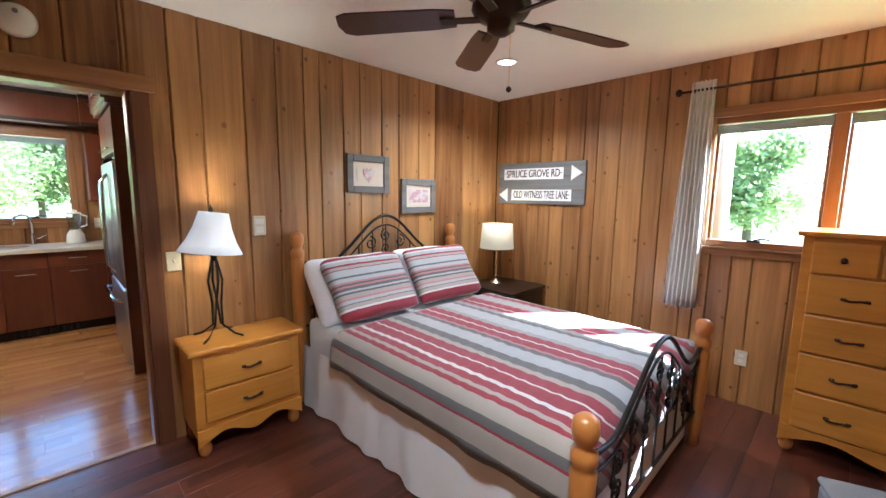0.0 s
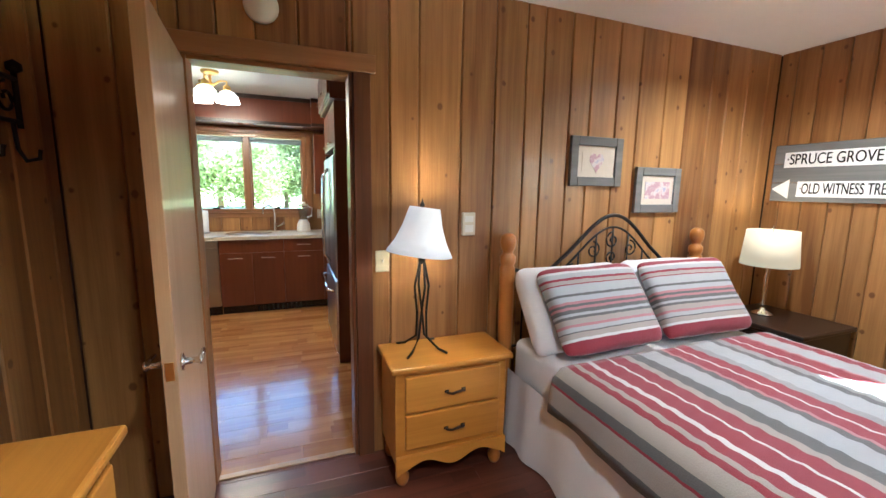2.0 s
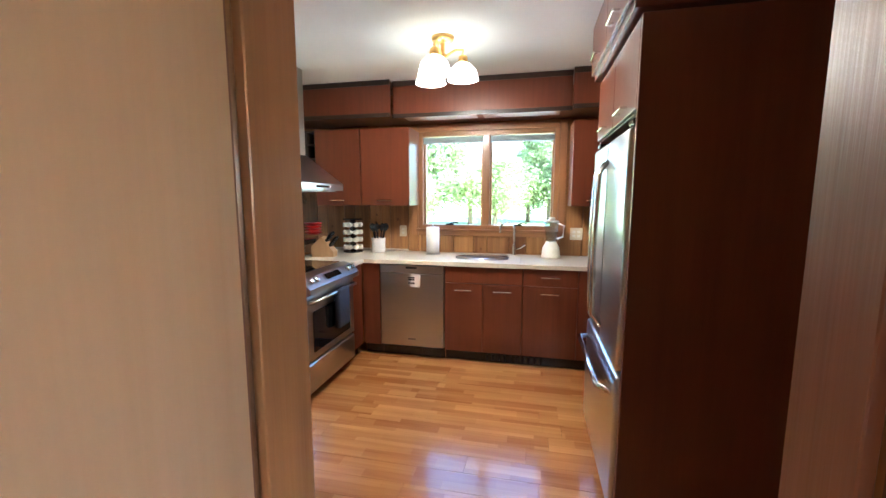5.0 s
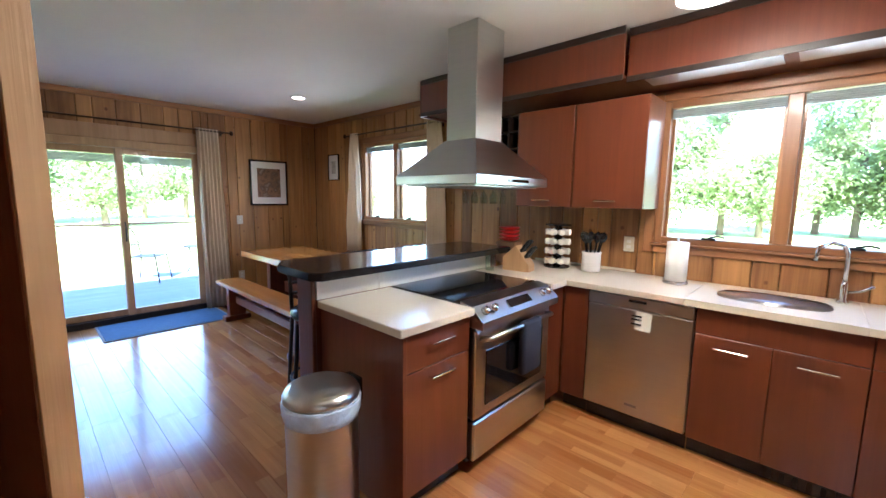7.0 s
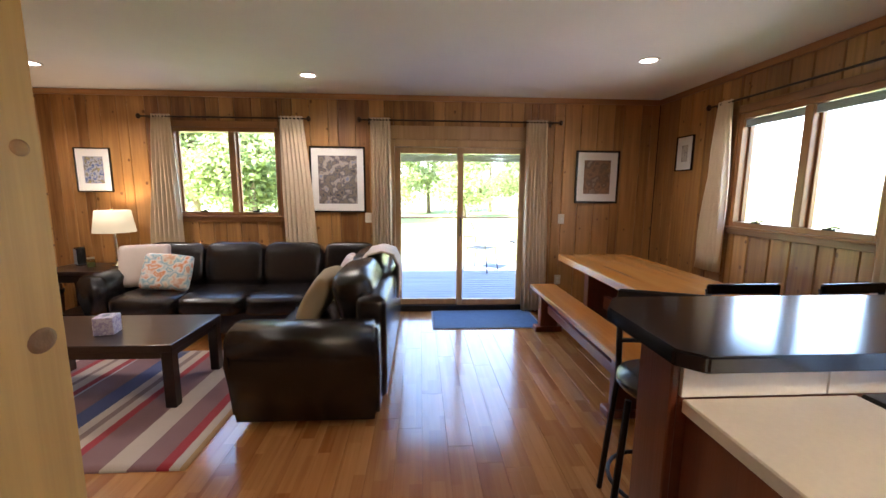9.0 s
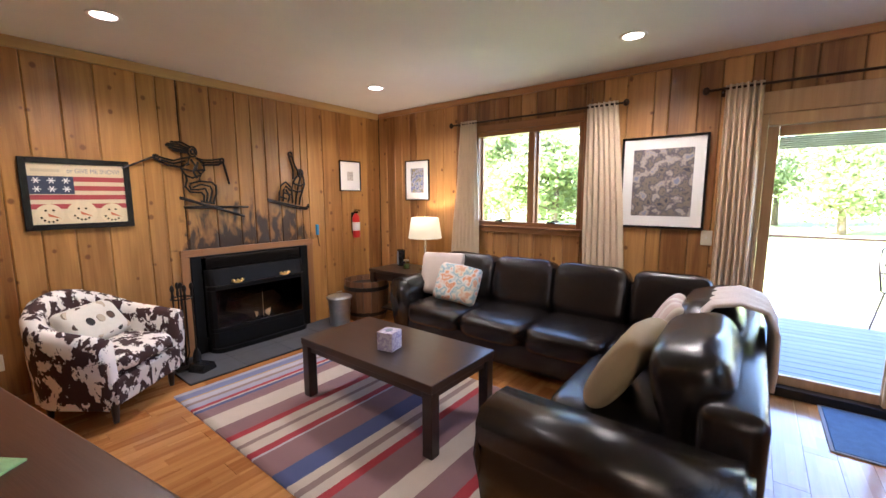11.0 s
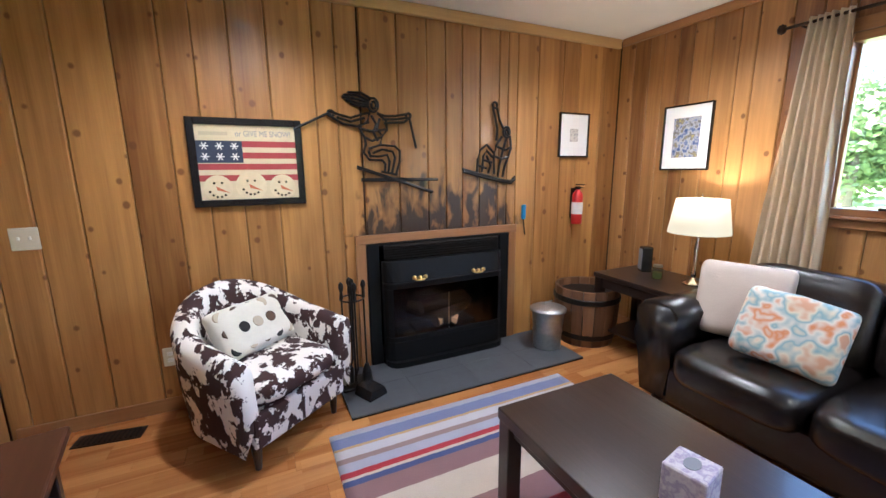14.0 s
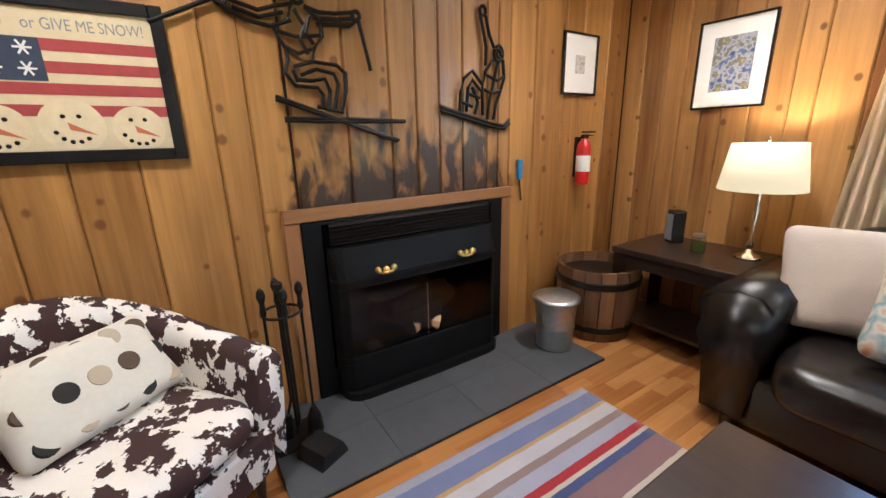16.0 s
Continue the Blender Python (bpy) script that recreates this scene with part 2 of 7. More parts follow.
OAKFLOOR = wood("oak_laminate", (0.32, 0.12, 0.032), (0.55, 0.26, 0.085), 0.2, along="x", coat=0.5, spread=0.2, strips=0.55)
REDFLOOR = wood("red_laminate", (0.055, 0.016, 0.010), (0.14, 0.042, 0.024), 0.28, along="x", coat=0.2, spread=0.35, strips=0.6)
PLASTER = mat("ceiling_plaster", (0.80, 0.79, 0.74), 0.9, vary=0.04, scale=3, bump=0.5, bscale=90)
HONEY = wood("honey_pine", (0.44, 0.17, 0.02), (0.68, 0.31, 0.045), 0.3, along="x", coat=0.35, spread=0.2)
HONEYZ = wood("honey_pine_turned", (0.36, 0.13, 0.025), (0.54, 0.22, 0.045), 0.3, along="z", coat=0.35, spread=0.2)
CHERRY = wood("cherry_cabinet", (0.105, 0.025, 0.009), (0.175, 0.045, 0.016), 0.32, along="z", coat=0.3, spread=0.25)
ESPRESSO = wood("espresso_wood", (0.014, 0.008, 0.006), (0.035, 0.020, 0.015), 0.3, along="y", coat=0.2)
SLABWOOD = wood("varnished_slab", (0.40, 0.14, 0.025), (0.62, 0.27, 0.06), 0.25, along="x", coat=0.4, spread=0.2)
REDLEG = wood("red_stained_wood", (0.13, 0.035, 0.018), (0.24, 0.07, 0.03), 0.35, along="z")
BARRELWOOD = wood("barrel_oak", (0.10, 0.045, 0.02), (0.22, 0.11, 0.05), 0.6, along="z")
GREYWOOD = wood("weathered_grey_wood", (0.10, 0.098, 0.092), (0.23, 0.225, 0.21), 0.75, along="x", spread=0.2)
DECKWOOD = wood("grey_deck", (0.09, 0.11, 0.15), (0.17, 0.20, 0.26), 0.7, along="y", spread=0.25)
IRON = mat("black_iron", (0.018, 0.015, 0.013), 0.45, 0.6, bump=0.3)
BRONZE = mat("bronze_iron", (0.045, 0.028, 0.018), 0.42, 0.7, bump=0.2)
FANWOOD = wood("fan_blade", (0.035, 0.012, 0.008), (0.085, 0.03, 0.018), 0.35, along="x", coat=0.3)
STEEL = mat("brushed_steel", (0.52, 0.52, 0.51), 0.28, 1.0, vary=0.06, scale=3, bump=0.06, bscale=40, stretch=(1, 1, 30))
CHROME = mat("chrome", (0.75, 0.74, 0.72), 0.12, 1.0, vary=0.03)
ZINC = mat("galvanized_zinc", (0.48, 0.50, 0.51), 0.4, 1.0, vary=0.2, scale=30, bump=0.1)
BRASS = mat("brass", (0.85, 0.58, 0.20), 0.3, 1.0, vary=0.05)
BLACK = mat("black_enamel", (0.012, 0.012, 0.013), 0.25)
STOVEBLACK = mat("matte_stove_black", (0.005, 0.005, 0.005), 0.55, bump=0.2)
STOVEBLACK.node_tree.nodes["Principled BSDF"].inputs["Specular IOR Level"].default_value = 0.18
SUBFLOOR = mat("subfloor", (0.16, 0.075, 0.028), 0.7)
BLACKTOP = mat("black_bar_top", (0.010, 0.010, 0.011), 0.16, vary=0.1, coat=0.3)
DARKGLASS = mat("dark_glass", (0.006, 0.006, 0.007), 0.05)
STONE = mat("cream_counter", (0.62, 0.57, 0.47), 0.28, vary=0.06, scale=80, coat=0.2)
SLATE = mat("slate", (0.062, 0.065, 0.072), 0.6, vary=0.2, scale=9, bump=0.4, bscale=30, tint=0.1)
LEATHER = mat("black_leather", (0.009, 0.007, 0.0065), 0.26, vary=0.15, scale=5, bump=0.35, bscale=130, coat=0.1)
LINEN = mat("white_cotton", (0.76, 0.76, 0.78), 0.9, vary=0.05, bump=0.3, bscale=160)
CURTAIN = mat("beige_curtain", (0.76, 0.63, 0.46), 0.9, vary=0.07, bump=0.3, bscale=200)
CURTAIN_W = mat("white_curtain", (0.84, 0.82, 0.78), 0.9, vary=0.05, bump=0.3, bscale=200)
for cloth, through_colour in ((CURTAIN, (0.62, 0.52, 0.38, 1)), (CURTAIN_W, (0.74, 0.72, 0.68, 1))):
    cn, cl = cloth.node_tree.nodes, cloth.node_tree.links
    ctl, cmx = cn.new("ShaderNodeBsdfTranslucent"), cn.new("ShaderNodeMixShader")
    ctl.inputs[0].default_value, cmx.inputs[0].default_value = through_colour, 0.12
    cl.new(cn["Principled BSDF"].outputs[0], cmx.inputs[1])
    cl.new(ctl.outputs[0], cmx.inputs[2])
    cl.new(cmx.outputs[0], cn["Material Output"].inputs[0])
WHITE = mat("white_plastic", (0.76, 0.74, 0.68), 0.4, vary=0.03)
IVORY = mat("ivory_plastic", (0.66, 0.60, 0.46), 0.4, vary=0.03)
PAPER = mat("white_paper", (0.78, 0.77, 0.74), 0.8, vary=0.03)
RED = mat("red_enamel", (0.55, 0.02, 0.018), 0.3, vary=0.05)
BLUEPLASTIC = mat("blue_plastic", (0.03, 0.22, 0.45), 0.4)
BLUEMAT = mat("blue_mat", (0.06, 0.115, 0.21), 0.95, vary=0.3, scale=22, bump=0.8, bscale=150)
GREY = mat("grey_fabric", (0.22, 0.23, 0.26), 0.8)
GREYBLIND = mat("grey_blind", (0.30, 0.36, 0.38), 0.6)
TAUPE = mat("taupe_cloth", (0.52, 0.44, 0.38), 0.9, bump=0.4, bscale=150)
OLIVE = mat("tan_cloth", (0.34, 0.27, 0.16), 0.9, bump=0.4, bscale=150)
THROW = mat("pale_throw", (0.58, 0.50, 0.44), 0.95, bump=0.8, bscale=90)
GLASS = clear("window_glass", (0.97, 0.98, 0.97))
JARGLASS = clear("jar_glass", (0.88, 0.93, 0.9))
SMOKEGLASS = clear("smoked_fire_glass", (0.40, 0.39, 0.38))
BULB = glow("lit_diffuser", WARM, 1.0)
SHADE = glow("lit_shade", (1.0, 0.84, 0.52), 0.04, (0.62, 0.54, 0.38))
SHADE_W = glow("lit_white_shade", (1.0, 0.96, 0.90), 0.032, (0.85, 0.83, 0.78))
SHADE_G = glow("lit_glass_shade", (1.0, 0.88, 0.66), 0.35, (0.9, 0.88, 0.8))
GRASS = mat("grass", (0.20, 0.25, 0.08), 0.95, vary=0.4, scale=0.6, bump=0.6, bscale=20)
GRAVEL = mat("pale_gravel", (0.42, 0.39, 0.34), 0.95, vary=0.2, scale=2, bump=0.6, bscale=30)
LEAF = mat("leaf", (0.18, 0.22, 0.10), 0.5, vary=0.4, scale=1.5, tint=0.4)
leaf_n, leaf_l = LEAF.node_tree.nodes, LEAF.node_tree.links
leaf_t, leaf_m = leaf_n.new("ShaderNodeBsdfTranslucent"), leaf_n.new("ShaderNodeMixShader")
leaf_t.inputs[0].default_value = (0.34, 0.43, 0.19, 1)
leaf_m.inputs[0].default_value = 0.5
leaf_l.new(leaf_n["Principled BSDF"].outputs[0], leaf_m.inputs[1])
leaf_l.new(leaf_t.outputs[0], leaf_m.inputs[2])
leaf_l.new(leaf_m.outputs[0], leaf_n["Material Output"].inputs[0])
BARK = mat("bark", (0.16, 0.12, 0.09), 0.9, vary=0.3, scale=4, bump=0.9, bscale=14, stretch=(1, 1, 0.2))
COW = blotches("cowhide_print", (0.74, 0.69, 0.63), (0.045, 0.018, 0.016), 12, 0.49, 0.012, stretch=(1, 1, 0.8))


# ---- mesh tools ----
def thing(name, label, category, m=None, group="", kind=""):
    ob = new(name)
    ob.empty_display_size = 0.1
    ob.matrix_world = m if m else Matrix()
    return tagged(ob, label, category, group, kind)


def part(name, bm, material, parent=None, label="", smooth=False):
    me = bpy.data.meshes.new(name)
    bmesh.ops.recalc_face_normals(bm, faces=bm.faces)
    bm.to_mesh(me)
    bm.free()
    me.materials.append(material)
    if smooth:
        for p in me.polygons:
            p.use_smooth = True
    ob = new(name, me)
    ob.parent = parent
    return tagged(ob, label)


def structure(name, bm, material, label, category):
    return tagged(part(name, bm, material), label, category, kind="structure")


def box(x0, x1, y0, y1, z0, z1, bevel=0.0, bm=None, seg=1):
    out = bm if bm else bmesh.new()
    b = bmesh.new()
    bmesh.ops.create_cube(b, size=1)
    for v in b.verts:
        v.co = Vector(((x0 + x1) / 2 + v.co.x * (x1 - x0), (y0 + y1) / 2 + v.co.y * (y1 - y0), (z0 + z1) / 2 + v.co.z * (z1 - z0)))
    if bevel:
        bmesh.ops.bevel(b, geom=list(b.edges), offset=bevel, segments=seg, affect="EDGES", profile=0.5)
    join(out, b)
    return out


def join(out, b):
    made = {v: out.verts.new(v.co) for v in b.verts}
    for f in b.faces:
        out.faces.new([made[v] for v in f.verts])
    b.free()
    return out


def moved(bm, m):
    bmesh.ops.transform(bm, matrix=m, verts=bm.verts)
    return bm


def lathe(profile, bm=None, at=(0, 0, 0), seg=20, squash=1.0):
    """A turned shape from (radius, height) pairs."""
    out = bm if bm else bmesh.new()
    rings = []
    for r, z in profile:
        rings.append([out.verts.new((at[0] + r * math.cos(2 * math.pi * i / seg), at[1] + r * squash * math.sin(2 * math.pi * i / seg), at[2] + z)) for i in range(seg)])
    for a, b in zip(rings, rings[1:]):
        for i in range(seg):
            out.faces.new((a[i], a[(i + 1) % seg], b[(i + 1) % seg], b[i]))
    for ring, r in ((rings[0], profile[0][0]), (rings[-1], profile[-1][0])):
        if r > 1e-4:
            out.faces.new(ring)
    return out


def tube(points, r, bm=None, seg=8, closed=False):
    """A bar of round section along points."""
    out = bm if bm else bmesh.new()
    pts = [Vector(p) for p in points]
    rings, count = [], len(pts)
    for i, p in enumerate(pts):
        a = pts[(i - 1) % count] if closed or i else p
        b = pts[(i + 1) % count] if closed or i < count - 1 else p
        d = (b - a).normalized()
        side = d.cross(Vector((0, 0, 1)) if abs(d.z) < 0.9 else Vector((1, 0, 0))).normalized()
        up = side.cross(d)
        rad = r(i / max(1, count - 1)) if callable(r) else r
        rings.append([out.verts.new(p + rad * (math.cos(2 * math.pi * k / seg) * side + math.sin(2 * math.pi * k / seg) * up)) for k in range(seg)])
    for i in range(count if closed else count - 1):
        a, b = rings[i], rings[(i + 1) % count]
        for k in range(seg):
            out.faces.new((a[k], a[(k + 1) % seg], b[(k + 1) % seg], b[k]))
    if not closed:
        out.faces.new(rings[0])
        out.faces.new(rings[-1])
    return out


def arc(cx, cz, r, a0, a1, y=0.0, steps=12, rz=None):
    return [(cx + r * math.cos(radians(a0 + (a1 - a0) * i / steps)), y, cz + (rz or r) * math.sin(radians(a0 + (a1 - a0) * i / steps))) for i in range(steps + 1)]


def spiral(cx, cz, r, a0, turns, y=0.0, steps=18, flip=1):
    return [(cx + flip * r * (1 - 0.8 * i / steps) * math.cos(radians(a0 + 360 * turns * i / steps)), y, cz + r * (1 - 0.8 * i / steps) * math.sin(radians(a0 + 360 * turns * i / steps))) for i in range(steps + 1)]


def cushion(sx, sy, sz, e=0.45, wrinkle=0.0, seed=0, nu=28, nv=16, pinch=0.0, ez=0.8):
    """A stuffed shape of half sizes sx, sy, sz; small e: squarer."""
    bm = bmesh.new()

    def sg(v, p):
        return math.copysign(abs(v) ** p, v)

    rows = []
    for j in range(1, nv):
        ph = -math.pi / 2 + math.pi * j / nv
        row = []
        for i in range(nu):
            th = 2 * math.pi * i / nu
            x, y, z = sg(math.cos(ph), e) * sg(math.cos(th), e), sg(math.cos(ph), e) * sg(math.sin(th), e), sg(math.sin(ph), ez)
            if pinch:
                k = 1 - pinch * (abs(x) * abs(y)) ** 2
                z *= k
                x, y = x * (1 - 0.10 * pinch * (1 - y * y)), y * (1 - 0.10 * pinch * (1 - x * x))
            p = Vector((x * sx, y * sy, z * sz))
            if wrinkle:
                w = noise.noise(Vector((p.x * 9 + seed, p.y * 9, p.z * 9))) * wrinkle
                p += p.normalized() * w
            row.append(bm.verts.new(p))
        rows.append(row)
    lo, hi = bm.verts.new((0, 0, -sz)), bm.verts.new((0, 0, sz))
    for a, b in zip(rows, rows[1:]):
        for i in range(nu):
            bm.faces.new((a[i], a[(i + 1) % nu], b[(i + 1) % nu], b[i]))
    for i in range(nu):
        bm.faces.new((lo, rows[0][(i + 1) % nu], rows[0][i]))
        bm.faces.new((hi, rows[-1][i], rows[-1][(i + 1) % nu]))
    return bm


def extrude_outline(pts, y0, y1, bm=None):
    """A flat shape given in x and z, made solid between y0 and y1."""
    out = bm if bm else bmesh.new()
    a = [out.verts.new((x, y0, z)) for x, z in pts]
    b = [out.verts.new((x, y1, z)) for x, z in pts]
    out.faces.new(a)
    out.faces.new(b[::-1])
    for i in range(len(pts)):
        j = (i + 1) % len(pts)
        out.faces.new((a[i], a[j], b[j], b[i]))
    return out


def text_mesh(words, height, depth=0.002):
    """Raised lettering, centred, facing -y, standing up."""
    c = bpy.data.curves.new("letters", "FONT")
    c.body, c.size, c.extrude, c.align_x, c.align_y = words, height * 1.4, depth, "CENTER", "CENTER"
    o = bpy.data.objects.new("letters", c)
    scene.collection.objects.link(o)
    me = bpy.data.meshes.new_from_object(o.evaluated_get(bpy.context.evaluated_depsgraph_get()))
    bm = bmesh.new()
    bm.from_mesh(me)
    bpy.data.objects.remove(o)
    moved(bm, Matrix.Rotation(radians(90), 4, "X"))
    return bm


def place(rz, plane, u, z=0.0, out=0.0):
    """A pose on a wall that faces the room: local x along it, local -y into the room."""
    return {0: pose(u, plane - out, z, 0, 0, 0), 180: pose(u, plane + out, z, 0, 0, 180),
            90: pose(plane + out, u, z, 0, 0, 90), -90: pose(plane - out, u, z, 0, 0, -90)}[rz]


def slab(rz, plane, u0, u1, d0, d1, z0, z1, bm=None, bevel=0.0):
    """A box on a wall: u along it, d out from it into the room."""
    if rz in (0, -90):
        d0, d1 = -d1, -d0
    lo, hi = plane + d0, plane + d1
    return box(u0, u1, lo, hi, z0, z1, bevel, bm) if rz in (0, 180) else box(lo, hi, u0, u1, z0, z1, bevel, bm)


def cut_rects(u0, u1, z0, z1, holes):
    """The rectangles of a wall that its openings leave."""
    out, us = [], sorted({u0, u1, *[min(max(h[k], u0), u1) for h in holes for k in (0, 1)]})
    for a, b in zip(us, us[1:]):
        if b - a < 1e-4:
            continue
        z = z0
        for h in sorted((h for h in holes if h[0] < (a + b) / 2 < h[1]), key=lambda h: h[2]):
            if h[2] - z > 1e-3:
                out.append((a, b, z, h[2]))
            z = h[3]
        if z1 - z > 1e-3:
            out.append((a, b, z, z1))
    return out


CEILING = 2.5
boarding = []


def wall(name, rz, plane, u0, u1, holes=(), thick=0.12, boards=True, label="wall of upright knotty cedar boards", material=None, width=0.17):
    bm = bmesh.new()
    for a, b, z0, z1 in cut_rects(u0, u1, 0, CEILING, holes):
        slab(rz, plane, a - 0.1 * (a == u0), b + 0.1 * (b == u1), -thick, -0.019, z0, z1, bm)
    ob = structure(name, bm, BACKING, label, "wall")
    if boards:
        boarding.append((ob, rz, plane, u0, u1, holes, material or CEDAR, width))
    return ob


def lay_boards():
    """Boards with eased edges, cut round the openings, as pieces of their walls."""
    rnd = random.Random(5)
    for ob, rz, plane, u0, u1, holes, material, width in boarding:
        u = u0
        while u < u1 - 1e-3:
            w = width * rnd.uniform(0.62, 1.3)
            b = u1 if u1 - u - w < 0.07 else u + w
            for a, c, z0, z1 in cut_rects(u, b, 0.0, CEILING, holes):
                if c - a < 0.012:
                    continue
                g, ch = 0.0016, min(0.007, (c - a) * 0.3)
                sec = [(a + g, -0.019), (a + g, -ch), (a + g + ch, 0.0), (c - g - ch, 0.0), (c - g, -ch), (c - g, -0.019)]
                bm = bmesh.new()
                rings = []
                for z in (z0, z1):
                    ring = []
                    for s, d in sec:
                        p = {0: (s, plane - d), 180: (s, plane + d), 90: (plane + d, s), -90: (plane - d, s)}[rz]
                        ring.append(bm.verts.new((p[0], p[1], z)))
                    rings.append(ring)
                bm.faces.new(rings[0])
                bm.faces.new(rings[1])
                for i in range(6):
                    bm.faces.new((rings[0][i], rings[0][(i + 1) % 6], rings[1][(i + 1) % 6], rings[1][i]))
                part("board", bm, material, ob)
            u = b


# ---- the large structure ----
WEST, NORTH, SOUTH, EAST = -5.9, 6.62, -0.43, 1.15
BED_E, BED_W, BED_S, HEAD, HALL = 3.51, -0.82, -1.0, 3.06, 3.18
DOOR = (-0.37, 0.345, 0.0, 2.03)
CLOSET = (-1.62, -0.98, 0.0, 2.03)
K_WIN, D_WIN = (-1.15, 0.24, 1.15, 2.12), (-4.68, -3.46, 1.15, 2.12)
L_WIN, SLIDER, B_WIN = (1.07, 2.24, 1.15, 2.12), (3.48, 5.10, 0.0, 2.02), (-0.85, 1.10, 1.16, 2.08)

wall("wall_north", 0, NORTH, WEST, EAST, [K_WIN, D_WIN])
wall("wall_west", 90, WEST, SOUTH, NORTH, [L_WIN, SLIDER])
wall("wall_fireplace", 180, SOUTH, WEST, -1.62, [(-4.74, -3.60, 0.0, 0.90)], material=CEDAR_FIRE, width=0.2, label="knotty cedar board wall scorched above the fireplace")
wall("wall_living_east", -90, -1.62, SOUTH, 3.06)
wall("wall_kitchen_east", -90, EAST, HALL, NORTH)
wall("wall_bedroom_north", 0, HEAD, BED_W, BED_E, [DOOR], thick=0.08, width=0.19)
wall("wall_hall", 180, HALL, -1.62, EAST, [DOOR, CLOSET], thick=0.04)
wall("wall_bedroom_east", -90, BED_E, BED_S, HEAD, [B_WIN], width=0.19)
wall("wall_bedroom_west", 90, BED_W, BED_S, HEAD, label="dim wall of dark knotty cedar boards")
wall("wall_bedroom_south", 180, BED_S, BED_W, BED_E)

structure("ceiling", box(WEST - 0.12, BED_E + 0.12, BED_S - 0.12, NORTH + 0.12, CEILING, CEILING + 0.12), PLASTER, "off-white lightly textured plaster ceiling", "ceiling")
floor_main = structure("floor", box(WEST - 0.12, EAST + 0.12, BED_S - 0.12, NORTH + 0.12, -0.15, -0.012), SUBFLOOR, "glossy honey oak laminate plank floor", "floor")
floor_bed = structure("floor_bedroom", box(BED_W, BED_E + 0.12, BED_S, 3.10, -0.011, -0.0095), BACKING, "dark red-brown laminate plank floor", "floor")
structure("threshold", box(-0.37, 0.345, 3.085, 3.125, 0.0, 0.008, 0.003), PALEWOOD, "pale wood strip across the doorway", "threshold")


def trim(name, rz, plane, u0, u1, d0, d1, z0, z1, material, label, cat="trim", bevel=0.003):
    return structure(name, slab(rz, plane, u0, u1, d0, d1, z0, z1, None, bevel), material, label, cat)


# cornices and baseboards
CORN = "stained wood cornice strip along the ceiling"
trim("cornice", 0, NORTH, WEST + 0.03, -3.1, 0.001, 0.03, 2.44, 2.497, TRIMWOOD, CORN)
trim("cornice", 90, WEST, SOUTH + 0.03, NORTH - 0.031, 0.001, 0.03, 2.44, 2.497, TRIMY, CORN)
trim("cornice", 180, SOUTH, WEST + 0.031, -1.65, 0.001, 0.03, 2.425, 2.497, wood("pale_cornice", (0.36, 0.20, 0.075), (0.56, 0.36, 0.15), 0.4, along="x", coat=0.15), CORN)
trim("cornice", -90, -1.62, SOUTH + 0.031, 3.0, 0.001, 0.03, 2.44, 2.497, TRIMY, CORN)
BASE = "low stained wood baseboard"
trim("baseboard", 180, SOUTH, -3.30, -1.65, 0.001, 0.016, 0.001, 0.085, TRIMWOOD, BASE, "baseboard")
trim("baseboard", 90, WEST, 5.2, 6.58, 0.001, 0.016, 0.001, 0.085, TRIMY, BASE, "baseboard")
trim("baseboard", 90, WEST, SOUTH + 0.02, 3.39, 0.001, 0.016, 0.001, 0.085, TRIMY, BASE, "baseboard")
trim("baseboard", 180, HALL, -0.9, -0.5, 0.001, 0.016, 0.001, 0.085, TRIMWOOD, BASE, "baseboard")

# doorway casings and linings
for rz, plane in ((0, HEAD), (180, HALL)):
    d = "brown stained casing round the bedroom doorway"
    trim("door_casing", rz, plane, DOOR[1], DOOR[1] + 0.085, 0.001, 0.018, 0.001, 2.03, REDTRIM, d)
    trim("door_casing", rz, plane, DOOR[0] - 0.085, DOOR[0], 0.001, 0.018, 0.001, 2.03, REDTRIM, d)
    trim("door_casing", rz, plane, DOOR[0] - 0.11, DOOR[1] + 0.11, 0.001, 0.022, 2.031, 2.115, TRIMWOOD, d)
structure("door_lining", box(DOOR[1] - 0.018, DOOR[1] - 0.001, 3.062, 3.178, 0.002, 2.028, 0.002), REDTRIM, "stained lining of the doorway", "trim")
structure("door_lining", box(DOOR[0] + 0.001, DOOR[0] + 0.018, 3.062, 3.178, 0.002, 2.028, 0.002), TRIMZ, "stained lining of the doorway", "trim")
structure("door_lining", box(DOOR[0] + 0.02, DOOR[1] - 0.02, 3.062, 3.178, 2.01, 2.028, 0.002), TRIMWOOD, "stained lining of the doorway", "trim")
fir_post = trim("corner_post", 180, HALL, -1.897, -1.665, -0.11, 0.05, 0.001, 2.498, wood("knotty_fir_post", (0.15, 0.08, 0.024), (0.42, 0.26, 0.09), 0.45, grain=0.7), "pale knotty fir post at the end of the partition", "post", 0.012)

KNOT = wood("fir_knot", (0.11, 0.05, 0.018), (0.22, 0.11, 0.04), 0.5, along="y", grain=1.5)
for kx, kz, kr in ((-1.852, 1.50, 0.017), (-1.845, 1.205, 0.027), (-1.76, 0.82, 0.026), (-1.80, 1.86, 0.022)):
    part("knot", moved(lathe([(kr, -0.003), (kr * 0.9, 0.0003), (kr * 0.5, 0.0006), (0, 0.0004)], seg=18, squash=0.8), pose(kx, HALL + 0.0505, kz, -90)), KNOT, fir_post, "dark round knot", True)


